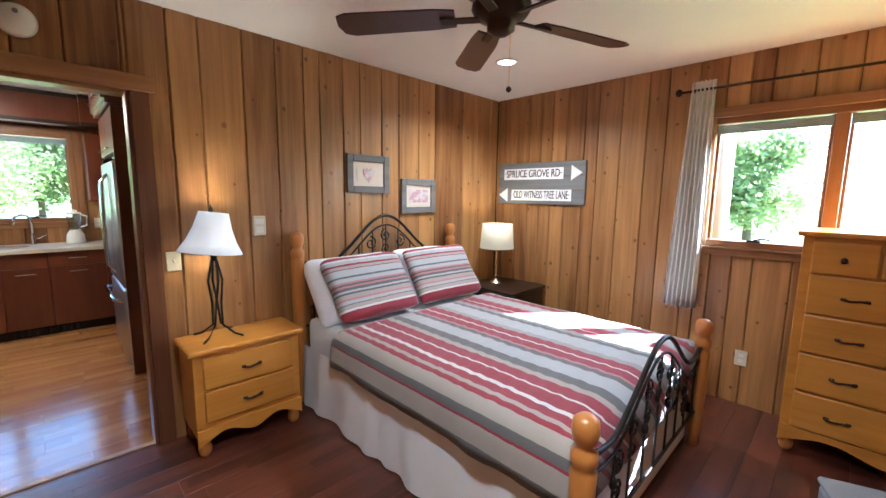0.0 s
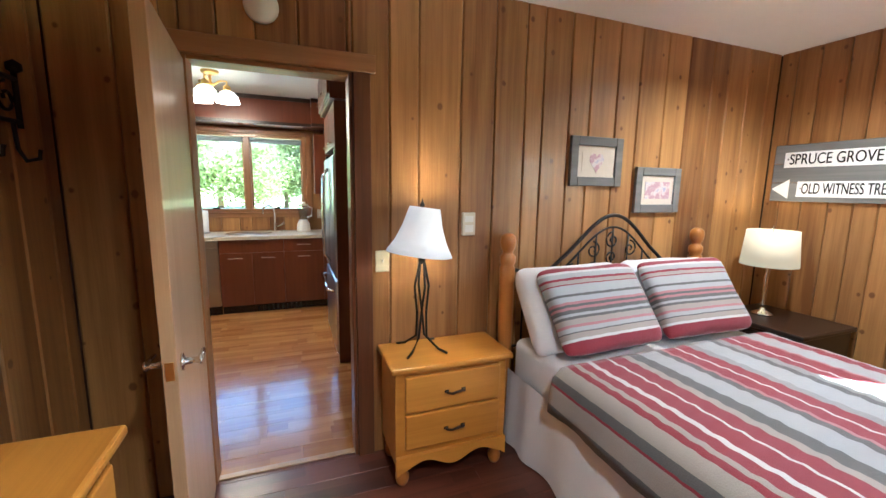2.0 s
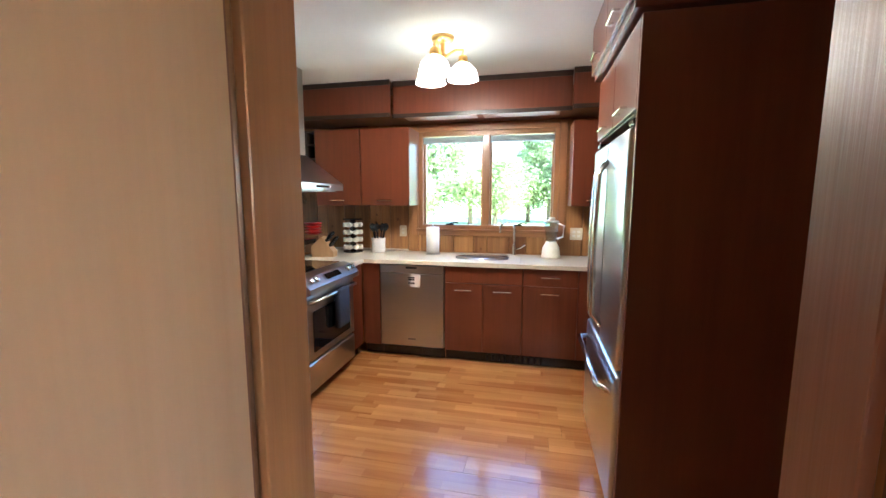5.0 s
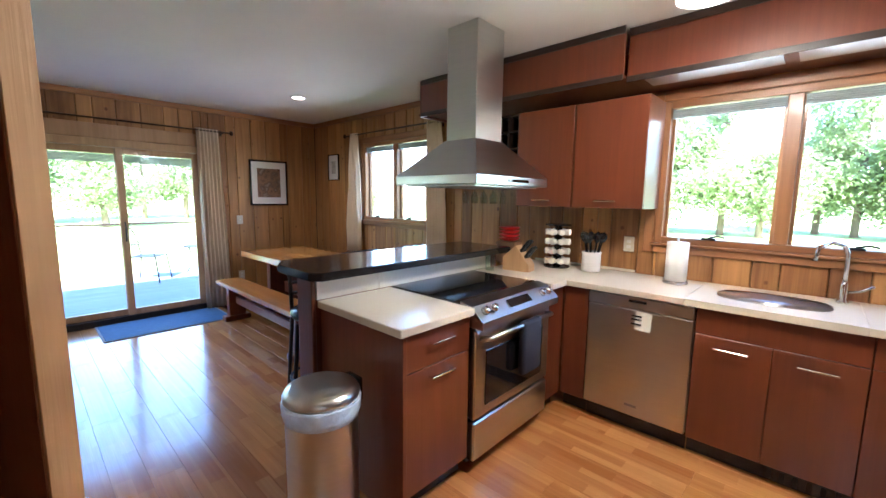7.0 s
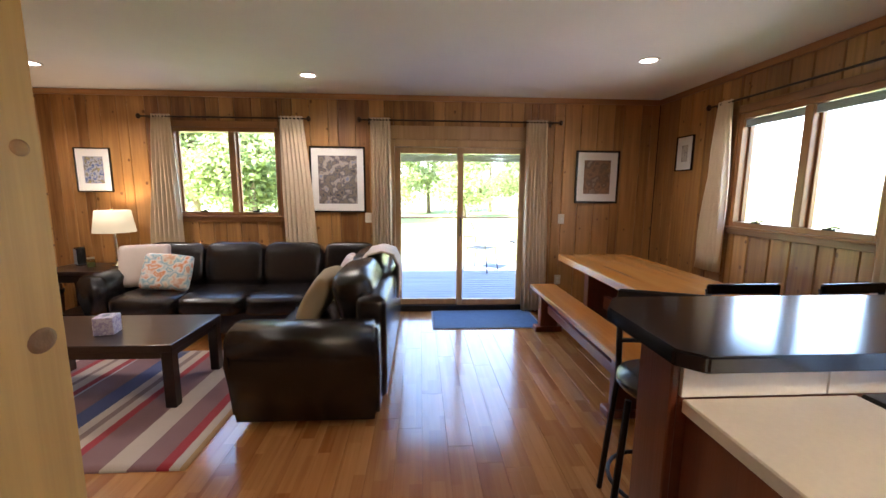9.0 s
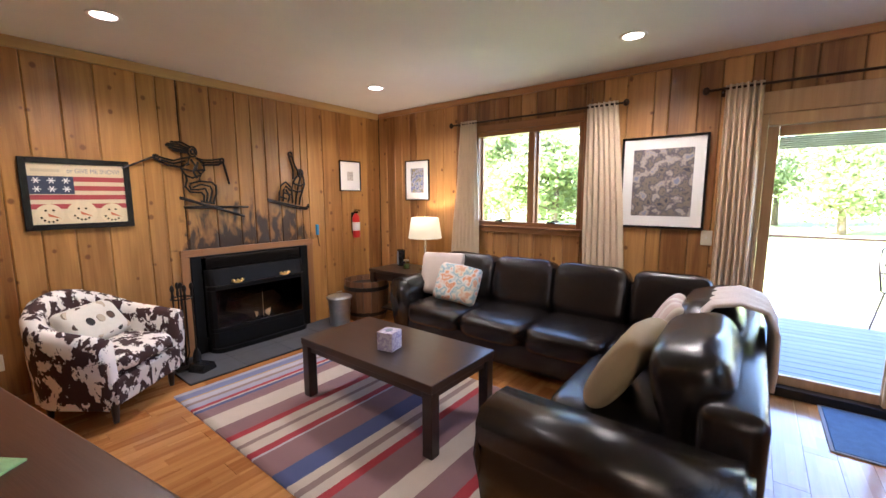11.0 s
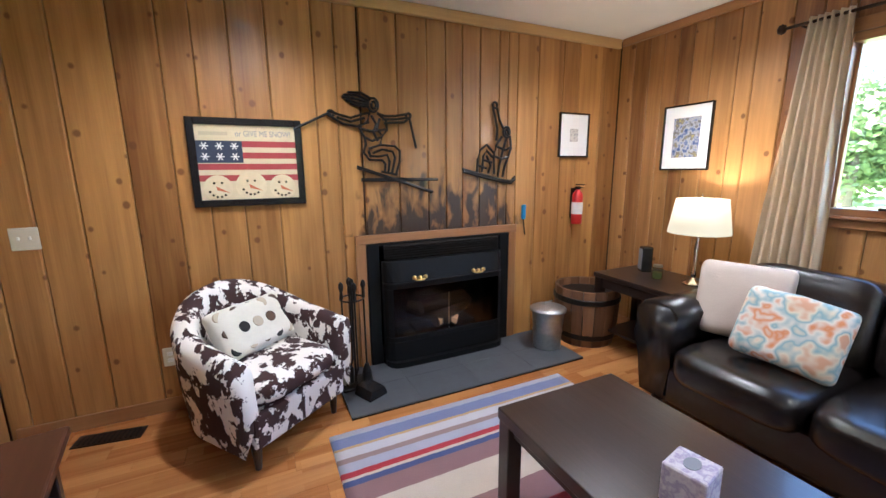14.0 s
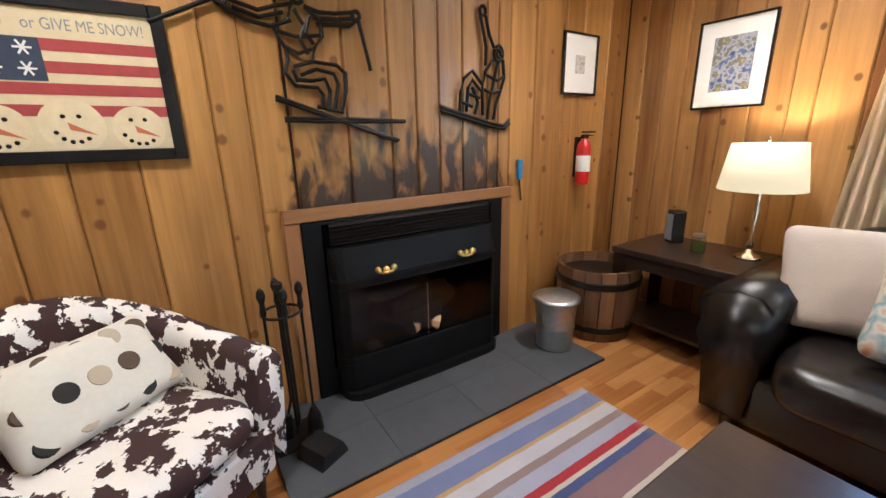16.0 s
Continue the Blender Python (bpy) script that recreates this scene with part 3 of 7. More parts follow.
def door_leaf(label, m, w, material):
    d = thing("door", label, "door", m)
    leaf = part("leaf", box(0, w, -0.02, 0.02, 0.012, 2.0, 0.002), material, d)
    for s in (-1, 1):
        bm = lathe([(0.028, 0), (0.028, 0.006), (0.012, 0.010), (0.010, 0.045), (0.016, 0.05), (0.016, 0.058), (0, 0.06)])
        moved(bm, pose(w - 0.065, s * 0.021, 0.91, -90 * s))
        tube([(w - 0.065, s * 0.072, 0.91), (w - 0.10, s * 0.076, 0.912), (w - 0.17, s * 0.072, 0.905)], lambda k: 0.010 - 0.003 * k, bm)
        part("door_handle", bm, CHROME, leaf, "satin nickel lever handle", True)
    # on the dark door, the pale colour stands in for kitchen light on its edge
    part("edge_strip", box(w + 0.0005, w + 0.006, -0.0195, 0.0195, 0.013, 1.999, 0.001), PALEWOOD, leaf, "pale strip along the door edge")
    part("latch_plate", box(w + 0.004, w + 0.0075, -0.012, 0.012, 0.88, 0.94), BRASS, leaf)
    for z in (0.2, 1.05, 1.8):
        part("hinge", lathe([(0.007, 0), (0.007, 0.09)], at=(-0.006, -0.012, z), seg=8), BRASS, d)
    return d


door_leaf("pale flat wooden door standing wide open", pose(-0.375, 3.035, 0, 0, 0, -85.6), 0.66, DOORWOOD)
door_leaf("dark flat wooden door standing ajar beside the kitchen", pose(-1.60, 3.225, 0, 0, 0, 26), 0.60, REDTRIM)
CLOSET_IN = bmesh.new()
box(-1.62, -0.83, 2.0, 2.03, 0.0, CEILING, 0, CLOSET_IN)
structure("closet_back", CLOSET_IN, BACKING, "dark back of the closet", "wall")


# ---- windows ----
def window(name, rz, plane, hole, label, split=0.5, blind=True, cranks=True):
    """Cased window of two panes with a mullion, sill and raised blind."""
    u0, u1, z0, z1 = hole
    flip = -1 if rz in (-90, 180) else 1
    uc, w = (u0 + u1) / 2, (u1 - u0) / 2
    win = thing(name, label, "window", place(rz, plane, uc), kind="structure")
    fr = part("window_frame", box(-w, -w + 0.045, -0.004, 0.115, z0, z1, 0.003), TRIMZ, win)
    part("window_frame", box(w - 0.045, w, -0.004, 0.115, z0, z1, 0.003), TRIMZ, win)
    part("window_frame", box(-w + 0.046, w - 0.046, -0.004, 0.115, z1 - 0.045, z1, 0.003), TRIMWOOD, win)
    part("window_frame", box(-w + 0.046, w - 0.046, -0.004, 0.115, z0, z0 + 0.04, 0.003), TRIMWOOD, win)
    m = (-w + 2 * w * split) * flip
    part("mullion", box(m - 0.035, m + 0.035, 0.0, 0.11, z0 + 0.041, z1 - 0.046, 0.004), TRIMZ, win)
    part("casing", box(-w - 0.07, -w - 0.001, -0.022, -0.002, z0 - 0.07, z1 + 0.07, 0.004), TRIMZ, win)
    part("casing", box(w + 0.001, w + 0.07, -0.022, -0.002, z0 - 0.07, z1 + 0.07, 0.004), TRIMZ, win)
    part("casing", box(-w + 0.001, w - 0.001, -0.022, -0.002, z1 + 0.001, z1 + 0.07, 0.004), TRIMWOOD, win)
    part("casing", box(-w + 0.001, w - 0.001, -0.022, -0.002, z0 - 0.07, z0 - 0.022, 0.004), TRIMWOOD, win)
    part("window_sill", box(-w - 0.02, w + 0.02, -0.045, -0.005, z0 - 0.021, z0 - 0.001, 0.006), TRIMWOOD, win)
    for a, b in ((-w + 0.046, m - 0.036), (m + 0.036, w - 0.046)):
        p = part("pane", box(a, b, 0.07, 0.074, z0 + 0.041, z1 - 0.046), GLASS, win)
        p.visible_shadow = False
        part("sash", box(a, a + 0.018, 0.055, 0.09, z0 + 0.041, z1 - 0.046, 0.002), TRIMZ, win)
        part("sash", box(b - 0.018, b, 0.055, 0.09, z0 + 0.041, z1 - 0.046, 0.002), TRIMZ, win)
        if blind:
            bl = bmesh.new()
            for k in range(5):
                box(a + 0.005, b - 0.005, 0.015, 0.05, z1 - 0.062 - 0.012 * k, z1 - 0.053 - 0.012 * k, 0, bl)
            part("raised_blind", bl, GREYBLIND, win, "grey slatted blind pulled up")
        if cranks:
            c = bmesh.new()
            box((a + b) / 2 - 0.06, (a + b) / 2 + 0.02, -0.025, 0.0, z0 + 0.0405, z0 + 0.055, 0.004, c)
            tube([((a + b) / 2 - 0.02, -0.015, z0 + 0.055), ((a + b) / 2 + 0.03, -0.03, z0 + 0.07), ((a + b) / 2 + 0.07, -0.03, z0 + 0.062)], 0.006, c)
            part("crank", c, IRON, win)
    return win


window("window_1", 0, NORTH, K_WIN, "two-pane kitchen window in a stained wood frame", 0.5)
window("window_2", 0, NORTH, D_WIN, "two-pane casement window beside the dining table", 0.52)
window("window_3", 90, WEST, L_WIN, "two-pane casement window behind the sofa", 0.56, blind=False)
window("window_4", -90, BED_E, B_WIN, "bedroom window with a blind pulled right up", 0.64)

sl = thing("sliding_door", "pale wood framed sliding glass door to the deck", "door", place(90, WEST, 4.29), kind="structure")
w = 0.81
for a, b in ((-w, -w + 0.05), (w - 0.05, w)):
    part("jamb", box(a, b, -0.015, 0.11, 0.001, 2.018, 0.004), PALEWOOD, sl)
part("head", box(-w + 0.051, w - 0.051, -0.015, 0.11, 1.94, 2.018, 0.004), PALEWOOD, sl)
part("header_board", box(-w - 0.07, w + 0.07, -0.02, -0.001, 2.022, 2.17, 0.004), PALEWOOD, sl)
part("casing", box(-w - 0.07, -w - 0.001, -0.02, -0.001, 0.002, 2.02, 0.004), PALEWOOD, sl)
part("casing", box(w + 0.001, w + 0.07, -0.02, -0.001, 0.002, 2.02, 0.004), PALEWOOD, sl)
part("track", box(-w + 0.051, w - 0.051, -0.02, 0.10, 0.001, 0.07, 0.003), IRON, sl)
for a, b, y in ((-w + 0.051, 0.03, 0.05), (-0.03, w - 0.051, 0.012)):
    pn = part("sash", box(a, a + 0.065, y, y + 0.035, 0.07, 1.938, 0.004), PALEWOOD, sl)
    part("sash", box(b - 0.065, b, y, y + 0.035, 0.07, 1.938, 0.004), PALEWOOD, sl)
    part("rail", box(a + 0.066, b - 0.066, y, y + 0.035, 0.07, 0.14, 0.004), PALEWOOD, sl)
    part("rail", box(a + 0.066, b - 0.066, y, y + 0.035, 1.87, 1.938, 0.004), PALEWOOD, sl)
    p = part("pane", box(a + 0.066, b - 0.066, y + 0.015, y + 0.019, 0.14, 1.87), GLASS, sl)
    p.visible_shadow = False
    bl = bmesh.new()
    for k in range(6):
        box(a + 0.07, b - 0.07, y - 0.02, y + 0.01, 1.85 - 0.014 * k, 1.86 - 0.014 * k, 0, bl)
    part("raised_blind", bl, GREYBLIND, sl, "grey blind pulled up")
part("pull", tube([(0.0, -0.01, 0.92), (0.0, -0.04, 0.95), (0.0, -0.04, 1.1), (0.0, -0.01, 1.13)], 0.008), IRON, sl)


def curtain(rz, plane, ua, ub, z0, z1, spread, material, label, flare=0.0):
    """A gathered panel that hangs in folds; flare: how far the hem is drawn aside."""
    c = (ua + ub) / 2
    t = thing("curtain", label, "curtain", place(rz, plane, c))
    bm = bmesh.new()
    n, rows, w = 56, 14, ub - ua
    grid = []
    for j in range(rows + 1):
        k = j / rows
        row = []
        for i in range(n + 1):
            s = i / n
            wide = w * (1 + spread * k)
            x = (s - 0.5) * wide + flare * k
            y = -0.085 + (0.020 + 0.016 * k) * math.sin(s * math.pi * 13 + 0.8 * math.sin(5 * k + c)) + 0.008 * math.sin(31 * s + 6 * k)
            row.append((x, y, z1 + (z0 - z1) * k))
        grid.append(row)
    sheets = []
    for off in (0.0, 0.003):
        sheets.append([[bm.verts.new((x, y + off, z)) for x, y, z in row] for row in grid])
    for sh in sheets:
        for a, b in zip(sh, sh[1:]):
            for i in range(n):
                bm.faces.new((a[i], a[i + 1], b[i + 1], b[i]))
    for i in range(n):
        for j in (0, rows):
            bm.faces.new((sheets[0][j][i], sheets[0][j][i + 1], sheets[1][j][i + 1], sheets[1][j][i]))
    part("panel", bm, material, t, "", True)
    return t


def rod(rz, plane, ua, ub, z):
    t = thing("curtain_rod", "thin dark iron curtain rod on brackets", "curtain rod", place(rz, plane, (ua + ub) / 2, z))
    h = (ub - ua) / 2
    part("bar", tube([(-h, -0.085, 0), (h, -0.085, 0)], 0.009), BRONZE, t)
    for s in (-1, 1):
        part("finial", lathe([(0, -0.03), (0.018, -0.02), (0.024, 0), (0.018, 0.02), (0, 0.03)], at=(s * (h + 0.02), -0.085, 0), seg=12), BRONZE, t, "", True)
        b = tube([(s * (h - 0.08), -0.001, -0.01), (s * (h - 0.08), -0.085, -0.012)], 0.006)
        part("bracket", box(s * (h - 0.08) - 0.012, s * (h - 0.08) + 0.012, -0.006, -0.0005, -0.04, 0.03, 0.001, b), BRONZE, t)


rod(90, WEST, 3.17, 5.40, 2.215)
rod(90, WEST, 0.83, 2.58, 2.215)
rod(0, NORTH, -4.95, -3.18, 2.23)
rod(-90, BED_E, -0.9, 1.28, 2.28)
BEIGE = "beige cotton curtain drawn to the side in soft folds"
curtain(90, WEST, 3.27, 3.49, 0.02, 2.24, 0.12, CURTAIN, BEIGE, 0.02)
curtain(90, WEST, 5.02, 5.27, 0.02, 2.24, 0.2, CURTAIN, BEIGE, 0.03)
curtain(90, WEST, 0.93, 1.14, 0.55, 2.24, 0.75, CURTAIN, BEIGE, -0.04)
curtain(90, WEST, 2.28, 2.54, 0.55, 2.24, 0.45, CURTAIN, BEIGE, 0.08)
curtain(0, NORTH, -4.84, -4.68, 0.72, 2.25, 0.9, CURTAIN, BEIGE, -0.04)
curtain(0, NORTH, -3.42, -3.22, 0.72, 2.25, 0.5, CURTAIN, BEIGE, 0.05)
curtain(-90, BED_E, 1.06, 1.22, 0.67, 2.34, 0.35, CURTAIN_W, "white cotton curtain hanging beside the bedroom window", -0.03)


# ---- lamps in the ceiling ----
def downlight(x, y, power):
    t = thing("recessed_light", "lit round recessed ceiling light with white rim", "ceiling light", pose(x, y, CEILING), "recessed lights")
    part("rim", lathe([(0.065, -0.001), (0.065, -0.006), (0.085, -0.006), (0.088, -0.001)], seg=28), WHITE, t, "", True)
    part("lens", lathe([(0, -0.003), (0.062, -0.003), (0.064, -0.001)], seg=28), BULB, t)
    la = new("lamp", bpy.data.lights.new("downlight", "SPOT"))
    la.data.energy, la.data.color, la.data.spot_size, la.data.spot_blend, la.data.shadow_soft_size = power, WARM, radians(150), 0.8, 0.06
    la.matrix_world = pose(x, y, CEILING - 0.02)
    la.parent = t
    la.matrix_parent_inverse = t.matrix_world.inverted()


DOWN = 6.5
for x, y, share in ((-5.18, 2.78, 0.8), (-4.53, 5.67, 0.4), (-5.0, 0.5, 1.0), (-2.95, 0.43, 1.0)):
    downlight(x, y, DOWN * share)
downlight(2.54, 2.24, 14.0)
# unseen downlight, added to brighten the bed's west side and the open door
downlight(0.38, 0.68, 18.0)


def bulb(parent, at, power, colour=WARMER, size=0.04):
    la = new("bulb", bpy.data.lights.new("bulb", "POINT"))
    la.data.energy, la.data.color, la.data.shadow_soft_size = power, colour, size
    la.location = at
    la.parent = parent


fix = thing("ceiling_lamp", "polished brass ceiling lamp with three lit bell-shaped glass shades", "ceiling lamp", pose(-0.60, 5.30, CEILING))
part("canopy", lathe([(0.0, -0.001), (0.075, -0.001), (0.07, -0.02), (0.03, -0.035), (0, -0.04)], seg=24), BRASS, fix, "", True)
part("stem", lathe([(0.012, -0.03), (0.012, -0.10), (0.03, -0.11), (0.03, -0.13), (0, -0.145)], seg=16), BRASS, fix, "", True)
for k in range(3):
    a = radians(20 + 120 * k)
    cx, cy = 0.135 * math.cos(a), 0.135 * math.sin(a)
    part("arm", tube([(0.02 * math.cos(a), 0.02 * math.sin(a), -0.12), (0.6 * cx, 0.6 * cy, -0.075), (cx, cy, -0.07), (cx, cy, -0.135)], 0.009), BRASS, fix, "", True)
    part("socket_cup", lathe([(0.012, -0.10), (0.03, -0.115), (0.032, -0.15), (0.026, -0.155)], at=(cx, cy, 0), seg=16), BRASS, fix, "polished brass cup", True)
    part("shade", lathe([(0.024, -0.15), (0.055, -0.165), (0.088, -0.20), (0.104, -0.26), (0.100, -0.26), (0.084, -0.202), (0.045, -0.17), (0.0, -0.165)], at=(cx, cy, 0), seg=24), SHADE_G, fix, "lit white glass bell shade", True)
    bulb(fix, (cx, cy, -0.27), 1.9)

# ceiling fan
fan = thing("ceiling_fan", "dark bronze ceiling fan with five brown wooden blades", "ceiling fan", pose(1.46, 1.46, 0))
part("rod", lathe([(0.06, 2.499), (0.055, 2.45), (0.014, 2.44), (0.014, 2.38)], seg=18), BRONZE, fan, "", True)
part("motor", lathe([(0.03, 2.385), (0.09, 2.375), (0.125, 2.34), (0.13, 2.30), (0.11, 2.27), (0.07, 2.255), (0.06, 2.24), (0.06, 2.215), (0.03, 2.195), (0, 2.19)], seg=28), BRONZE, fan, "", True)
for k in range(5):
    b = extrude_outline([(0.20, -0.055), (0.30, -0.068), (0.69, -0.078), (0.735, -0.06), (0.75, 0), (0.735, 0.06), (0.69, 0.078), (0.30, 0.068), (0.20, 0.055)], -0.004, 0.004)
    moved(b, pose(0, 0, 2.275, 0, 0, 54 + 72 * k) @ pose(0, 0, 0, 90 + 12, 0, 0))
    bl = part("blade", b, FANWOOD, fan)
    c = box(0.09, 0.27, -0.022, 0.022, -0.008, 0.0, 0.004)
    part("blade_iron", moved(c, pose(0, 0, 2.268, 0, 0, 54 + 72 * k) @ pose(0, 0, 0, 12, 0, 0)), BRONZE, bl)
part("pull_chain", tube([(0.03, -0.03, 2.20), (0.03, -0.03, 1.98)], 0.0015, seg=5), BRASS, fan)
part("chain_knob", lathe([(0, -0.015), (0.012, -0.006), (0.012, 0.006), (0, 0.015)], at=(0.03, -0.03, 1.97), seg=12), BRONZE, fan, "", True)

sm = thing("smoke_alarm", "round white smoke alarm on the boards", "smoke alarm", place(0, HEAD, -0.045, 2.26, 0.001))
part("case", moved(lathe([(0.072, 0), (0.072, 0.02), (0.06, 0.034), (0, 0.036)], seg=28), pose(0, 0, 0, 90)), WHITE, sm, "", True)
part("button", moved(lathe([(0.01, 0.034), (0.01, 0.04), (0, 0.041)], at=(0, 0.035, 0), seg=12), pose(0, 0, 0, 90)), GREY, sm)


# ---- switches and sockets ----
def plate(name, label, m, w=0.075, h=0.115, kind="switch", count=1):
    t = thing(name, label, "switch" if kind == "switch" else "socket", m)
    p = part("plate", box(-w / 2, w / 2, -0.007, -0.0005, -h / 2, h / 2, 0.003), IVORY, t)
    for k in range(count):
        x = (k - (count - 1) / 2) * 0.045
        if kind == "switch":
            part("toggle", moved(box(-0.005, 0.005, -0.016, -0.004, -0.006, 0.012, 0.002), pose(x, 0, 0)), WHITE, p)
        else:
            for z in (-0.02, 0.02):
                part("outlet", box(x - 0.015, x + 0.015, -0.009, -0.006, z - 0.012, z + 0.012, 0.003), WHITE, p)
    return t


plate("light_switch", "ivory light switch beside the bedroom doorway", place(0, HEAD, 0.485, 1.095, 0.001))
th = thing("wall_control", "ivory wall control with buttons above the nightstand", "wall control", place(0, HEAD, 0.975, 1.285, 0.001))
part("body", box(-0.04, 0.04, -0.022, -0.001, -0.065, 0.065, 0.005), IVORY, th)
part("display", box(-0.026, 0.026, -0.024, -0.0215, 0.012, 0.045, 0.002), WHITE, th)
part("button", box(-0.026, 0.026, -0.025, -0.0215, -0.045, -0.005, 0.003), WHITE, th)
plate("socket", "ivory wall socket below the bedroom window", place(-90, BED_E, 0.76, 0.35, 0.001), kind="socket")
plate("light_switch", "ivory light switch beside the sliding door", place(90, WEST, 5.50, 1.12, 0.001))
plate("socket", "ivory wall socket near the bench", place(90, WEST, 5.49, 0.38, 0.001), kind="socket")
plate("light_switch", "ivory light switch between picture and curtain", place(90, WEST, 3.22, 1.13, 0.001))
plate("light_switch", "double ivory light switch on the fireplace wall", place(180, SOUTH, -1.845, 1.10, 0.001), 0.115, 0.115, count=2)
plate("socket", "ivory wall socket low on the fireplace wall", place(180, SOUTH, -2.375, 0.345, 0.001), kind="socket")
plate("socket", "ivory wall socket above the kitchen counter", place(0, NORTH, -1.32, 1.12, 0.001), kind="socket")
plate("socket", "ivory wall socket above the kitchen counter", place(0, NORTH, 0.42, 1.12, 0.001), 0.115, kind="socket", count=2)


# ---- pictures ----
def picture(label, m, w, h, frame_w, frame_mat, inner, mat_w=0.0, mat_mat=None, depth=0.025):
    t = thing("picture", label, "picture", m)
    fr = bmesh.new()
    for x0, x1, z0, z1 in ((-w / 2, -w / 2 + frame_w, -h / 2, h / 2), (w / 2 - frame_w, w / 2, -h / 2, h / 2), (-w / 2 + frame_w, w / 2 - frame_w, h / 2 - frame_w, h / 2), (-w / 2 + frame_w, w / 2 - frame_w, -h / 2, -h / 2 + frame_w)):
        box(x0, x1, -depth, -0.001, z0, z1, 0.003, fr)
    part("frame", fr, frame_mat, t)
    iw, ih = w / 2 - frame_w, h / 2 - frame_w
    if mat_w:
        part("mount", box(-iw, iw, -0.012, -0.002, -ih, ih), mat_mat or PAPER, t)
        part("print", box(-iw + mat_w, iw - mat_w, -0.0145, -0.012, -ih + mat_w * 1.1, ih - mat_w * 1.1), inner, t)
    else:
        part("print", box(-iw, iw, -0.012, -0.002, -ih, ih), inner, t)
    return t


FOREST = painted("forest_print", [(0.05, 0.05, 0.07), (0.22, 0.18, 0.14), (0.10, 0.09, 0.11), (0.42, 0.36, 0.30), (0.2, 0.22, 0.3)], 14)
BRIDGE = painted("bridge_print", [(0.06, 0.03, 0.02), (0.26, 0.14, 0.07), (0.12, 0.07, 0.04), (0.4, 0.3, 0.22)], 9)
HEARTP = painted("heart_print", [(0.55, 0.42, 0.42), (0.5, 0.28, 0.32), (0.7, 0.62, 0.58), (0.42, 0.4, 0.52)], 22)
SMALLP = painted("small_print", [(0.3, 0.28, 0.26), (0.6, 0.56, 0.5), (0.2, 0.2, 0.2)], 40)
BLUEP = painted("winter_print", [(0.04, 0.07, 0.2), (0.12, 0.16, 0.3), (0.4, 0.4, 0.42), (0.12, 0.12, 0.12), (0.35, 0.3, 0.12)], 26)
CREAMP = mat("cream_mount", (0.66, 0.58, 0.47), 0.8, vary=0.03)
p1 = picture("small heart print in a weathered grey frame", place(0, HEAD, 1.84, 1.66, 0.002), 0.40, 0.30, 0.055, GREYWOOD, CREAMP, 0.035, CREAMP)
heart = [(0.055 * math.sin(a) ** 3, 0.0042 * (13 * math.cos(a) - 5 * math.cos(2 * a) - 2 * math.cos(3 * a) - math.cos(4 * a))) for a in [2 * math.pi * i / 28 for i in range(28)]]
part("heart", extrude_outline(heart, -0.017, -0.0147), HEARTP, p1, "mottled pink and blue heart")
picture("small pastel print in a weathered grey frame", place(0, HEAD, 2.37, 1.49, 0.002), 0.40, 0.30, 0.055, GREYWOOD, HEARTP, 0.035, CREAMP)
picture("large forest print in a white mount and dark frame", place(90, WEST, 2.885, 1.56, 0.002), 0.62, 0.74, 0.018, BLACK, FOREST, 0.075)
picture("print of a covered bridge in a black frame", place(90, WEST, 5.905, 1.615, 0.002), 0.52, 0.61, 0.022, BLACK, BRIDGE, 0.08)
picture("winter print in a white mount and thin black frame", place(90, WEST, 0.24, 1.645, 0.002), 0.38, 0.48, 0.012, BLACK, BLUEP, 0.075)
picture("tiny print in a wide white mount and black frame", place(180, SOUTH, -5.40, 1.70, 0.002), 0.32, 0.36, 0.012, BLACK, SMALLP, 0.105)
picture("small print in a white mount and black frame", place(0, NORTH, -5.37, 1.85, 0.002), 0.27, 0.36, 0.012, BLACK, SMALLP, 0.075)

# street-name sign of three grey planks
sg = thing("wall_sign", "weathered grey plank sign with two white street names", "sign", place(-90, BED_E, 2.515, 1.63, 0.002))
for z in (-0.205, -0.067, 0.071):
    part("plank", box(-0.49, 0.49, -0.022, -0.001, z, z + 0.134, 0.004), GREYWOOD, sg)
for words, x0, x1, z, ax, d in (("\u00b7SPRUCE GROVE RD\u00b7", -0.42, 0.27, 0.095, 0.40, 1), ("\u00b7OLD WITNESS TREE LANE\u00b7", -0.32, 0.36, -0.115, -0.42, -1)):
    part("name_board", box(x0, x1, -0.026, -0.0215, z - 0.055, z + 0.055, 0.002), PAPER, sg)
    t = text_mesh(words, 0.075)
    wide = max(v.co.x for v in t.verts) - min(v.co.x for v in t.verts)
    part("letters", moved(t, pose((x0 + x1) / 2, -0.027, z) @ Matrix.Diagonal(((x1 - x0 - 0.04) / wide, 1, 1, 1))), BLACK, sg, "black hand-painted lettering")
    part("arrow", extrude_outline([(ax - 0.05 * d, z - 0.07), (ax + 0.06 * d, z), (ax - 0.05 * d, z + 0.07)], -0.027, -0.0215), PAPER, sg)


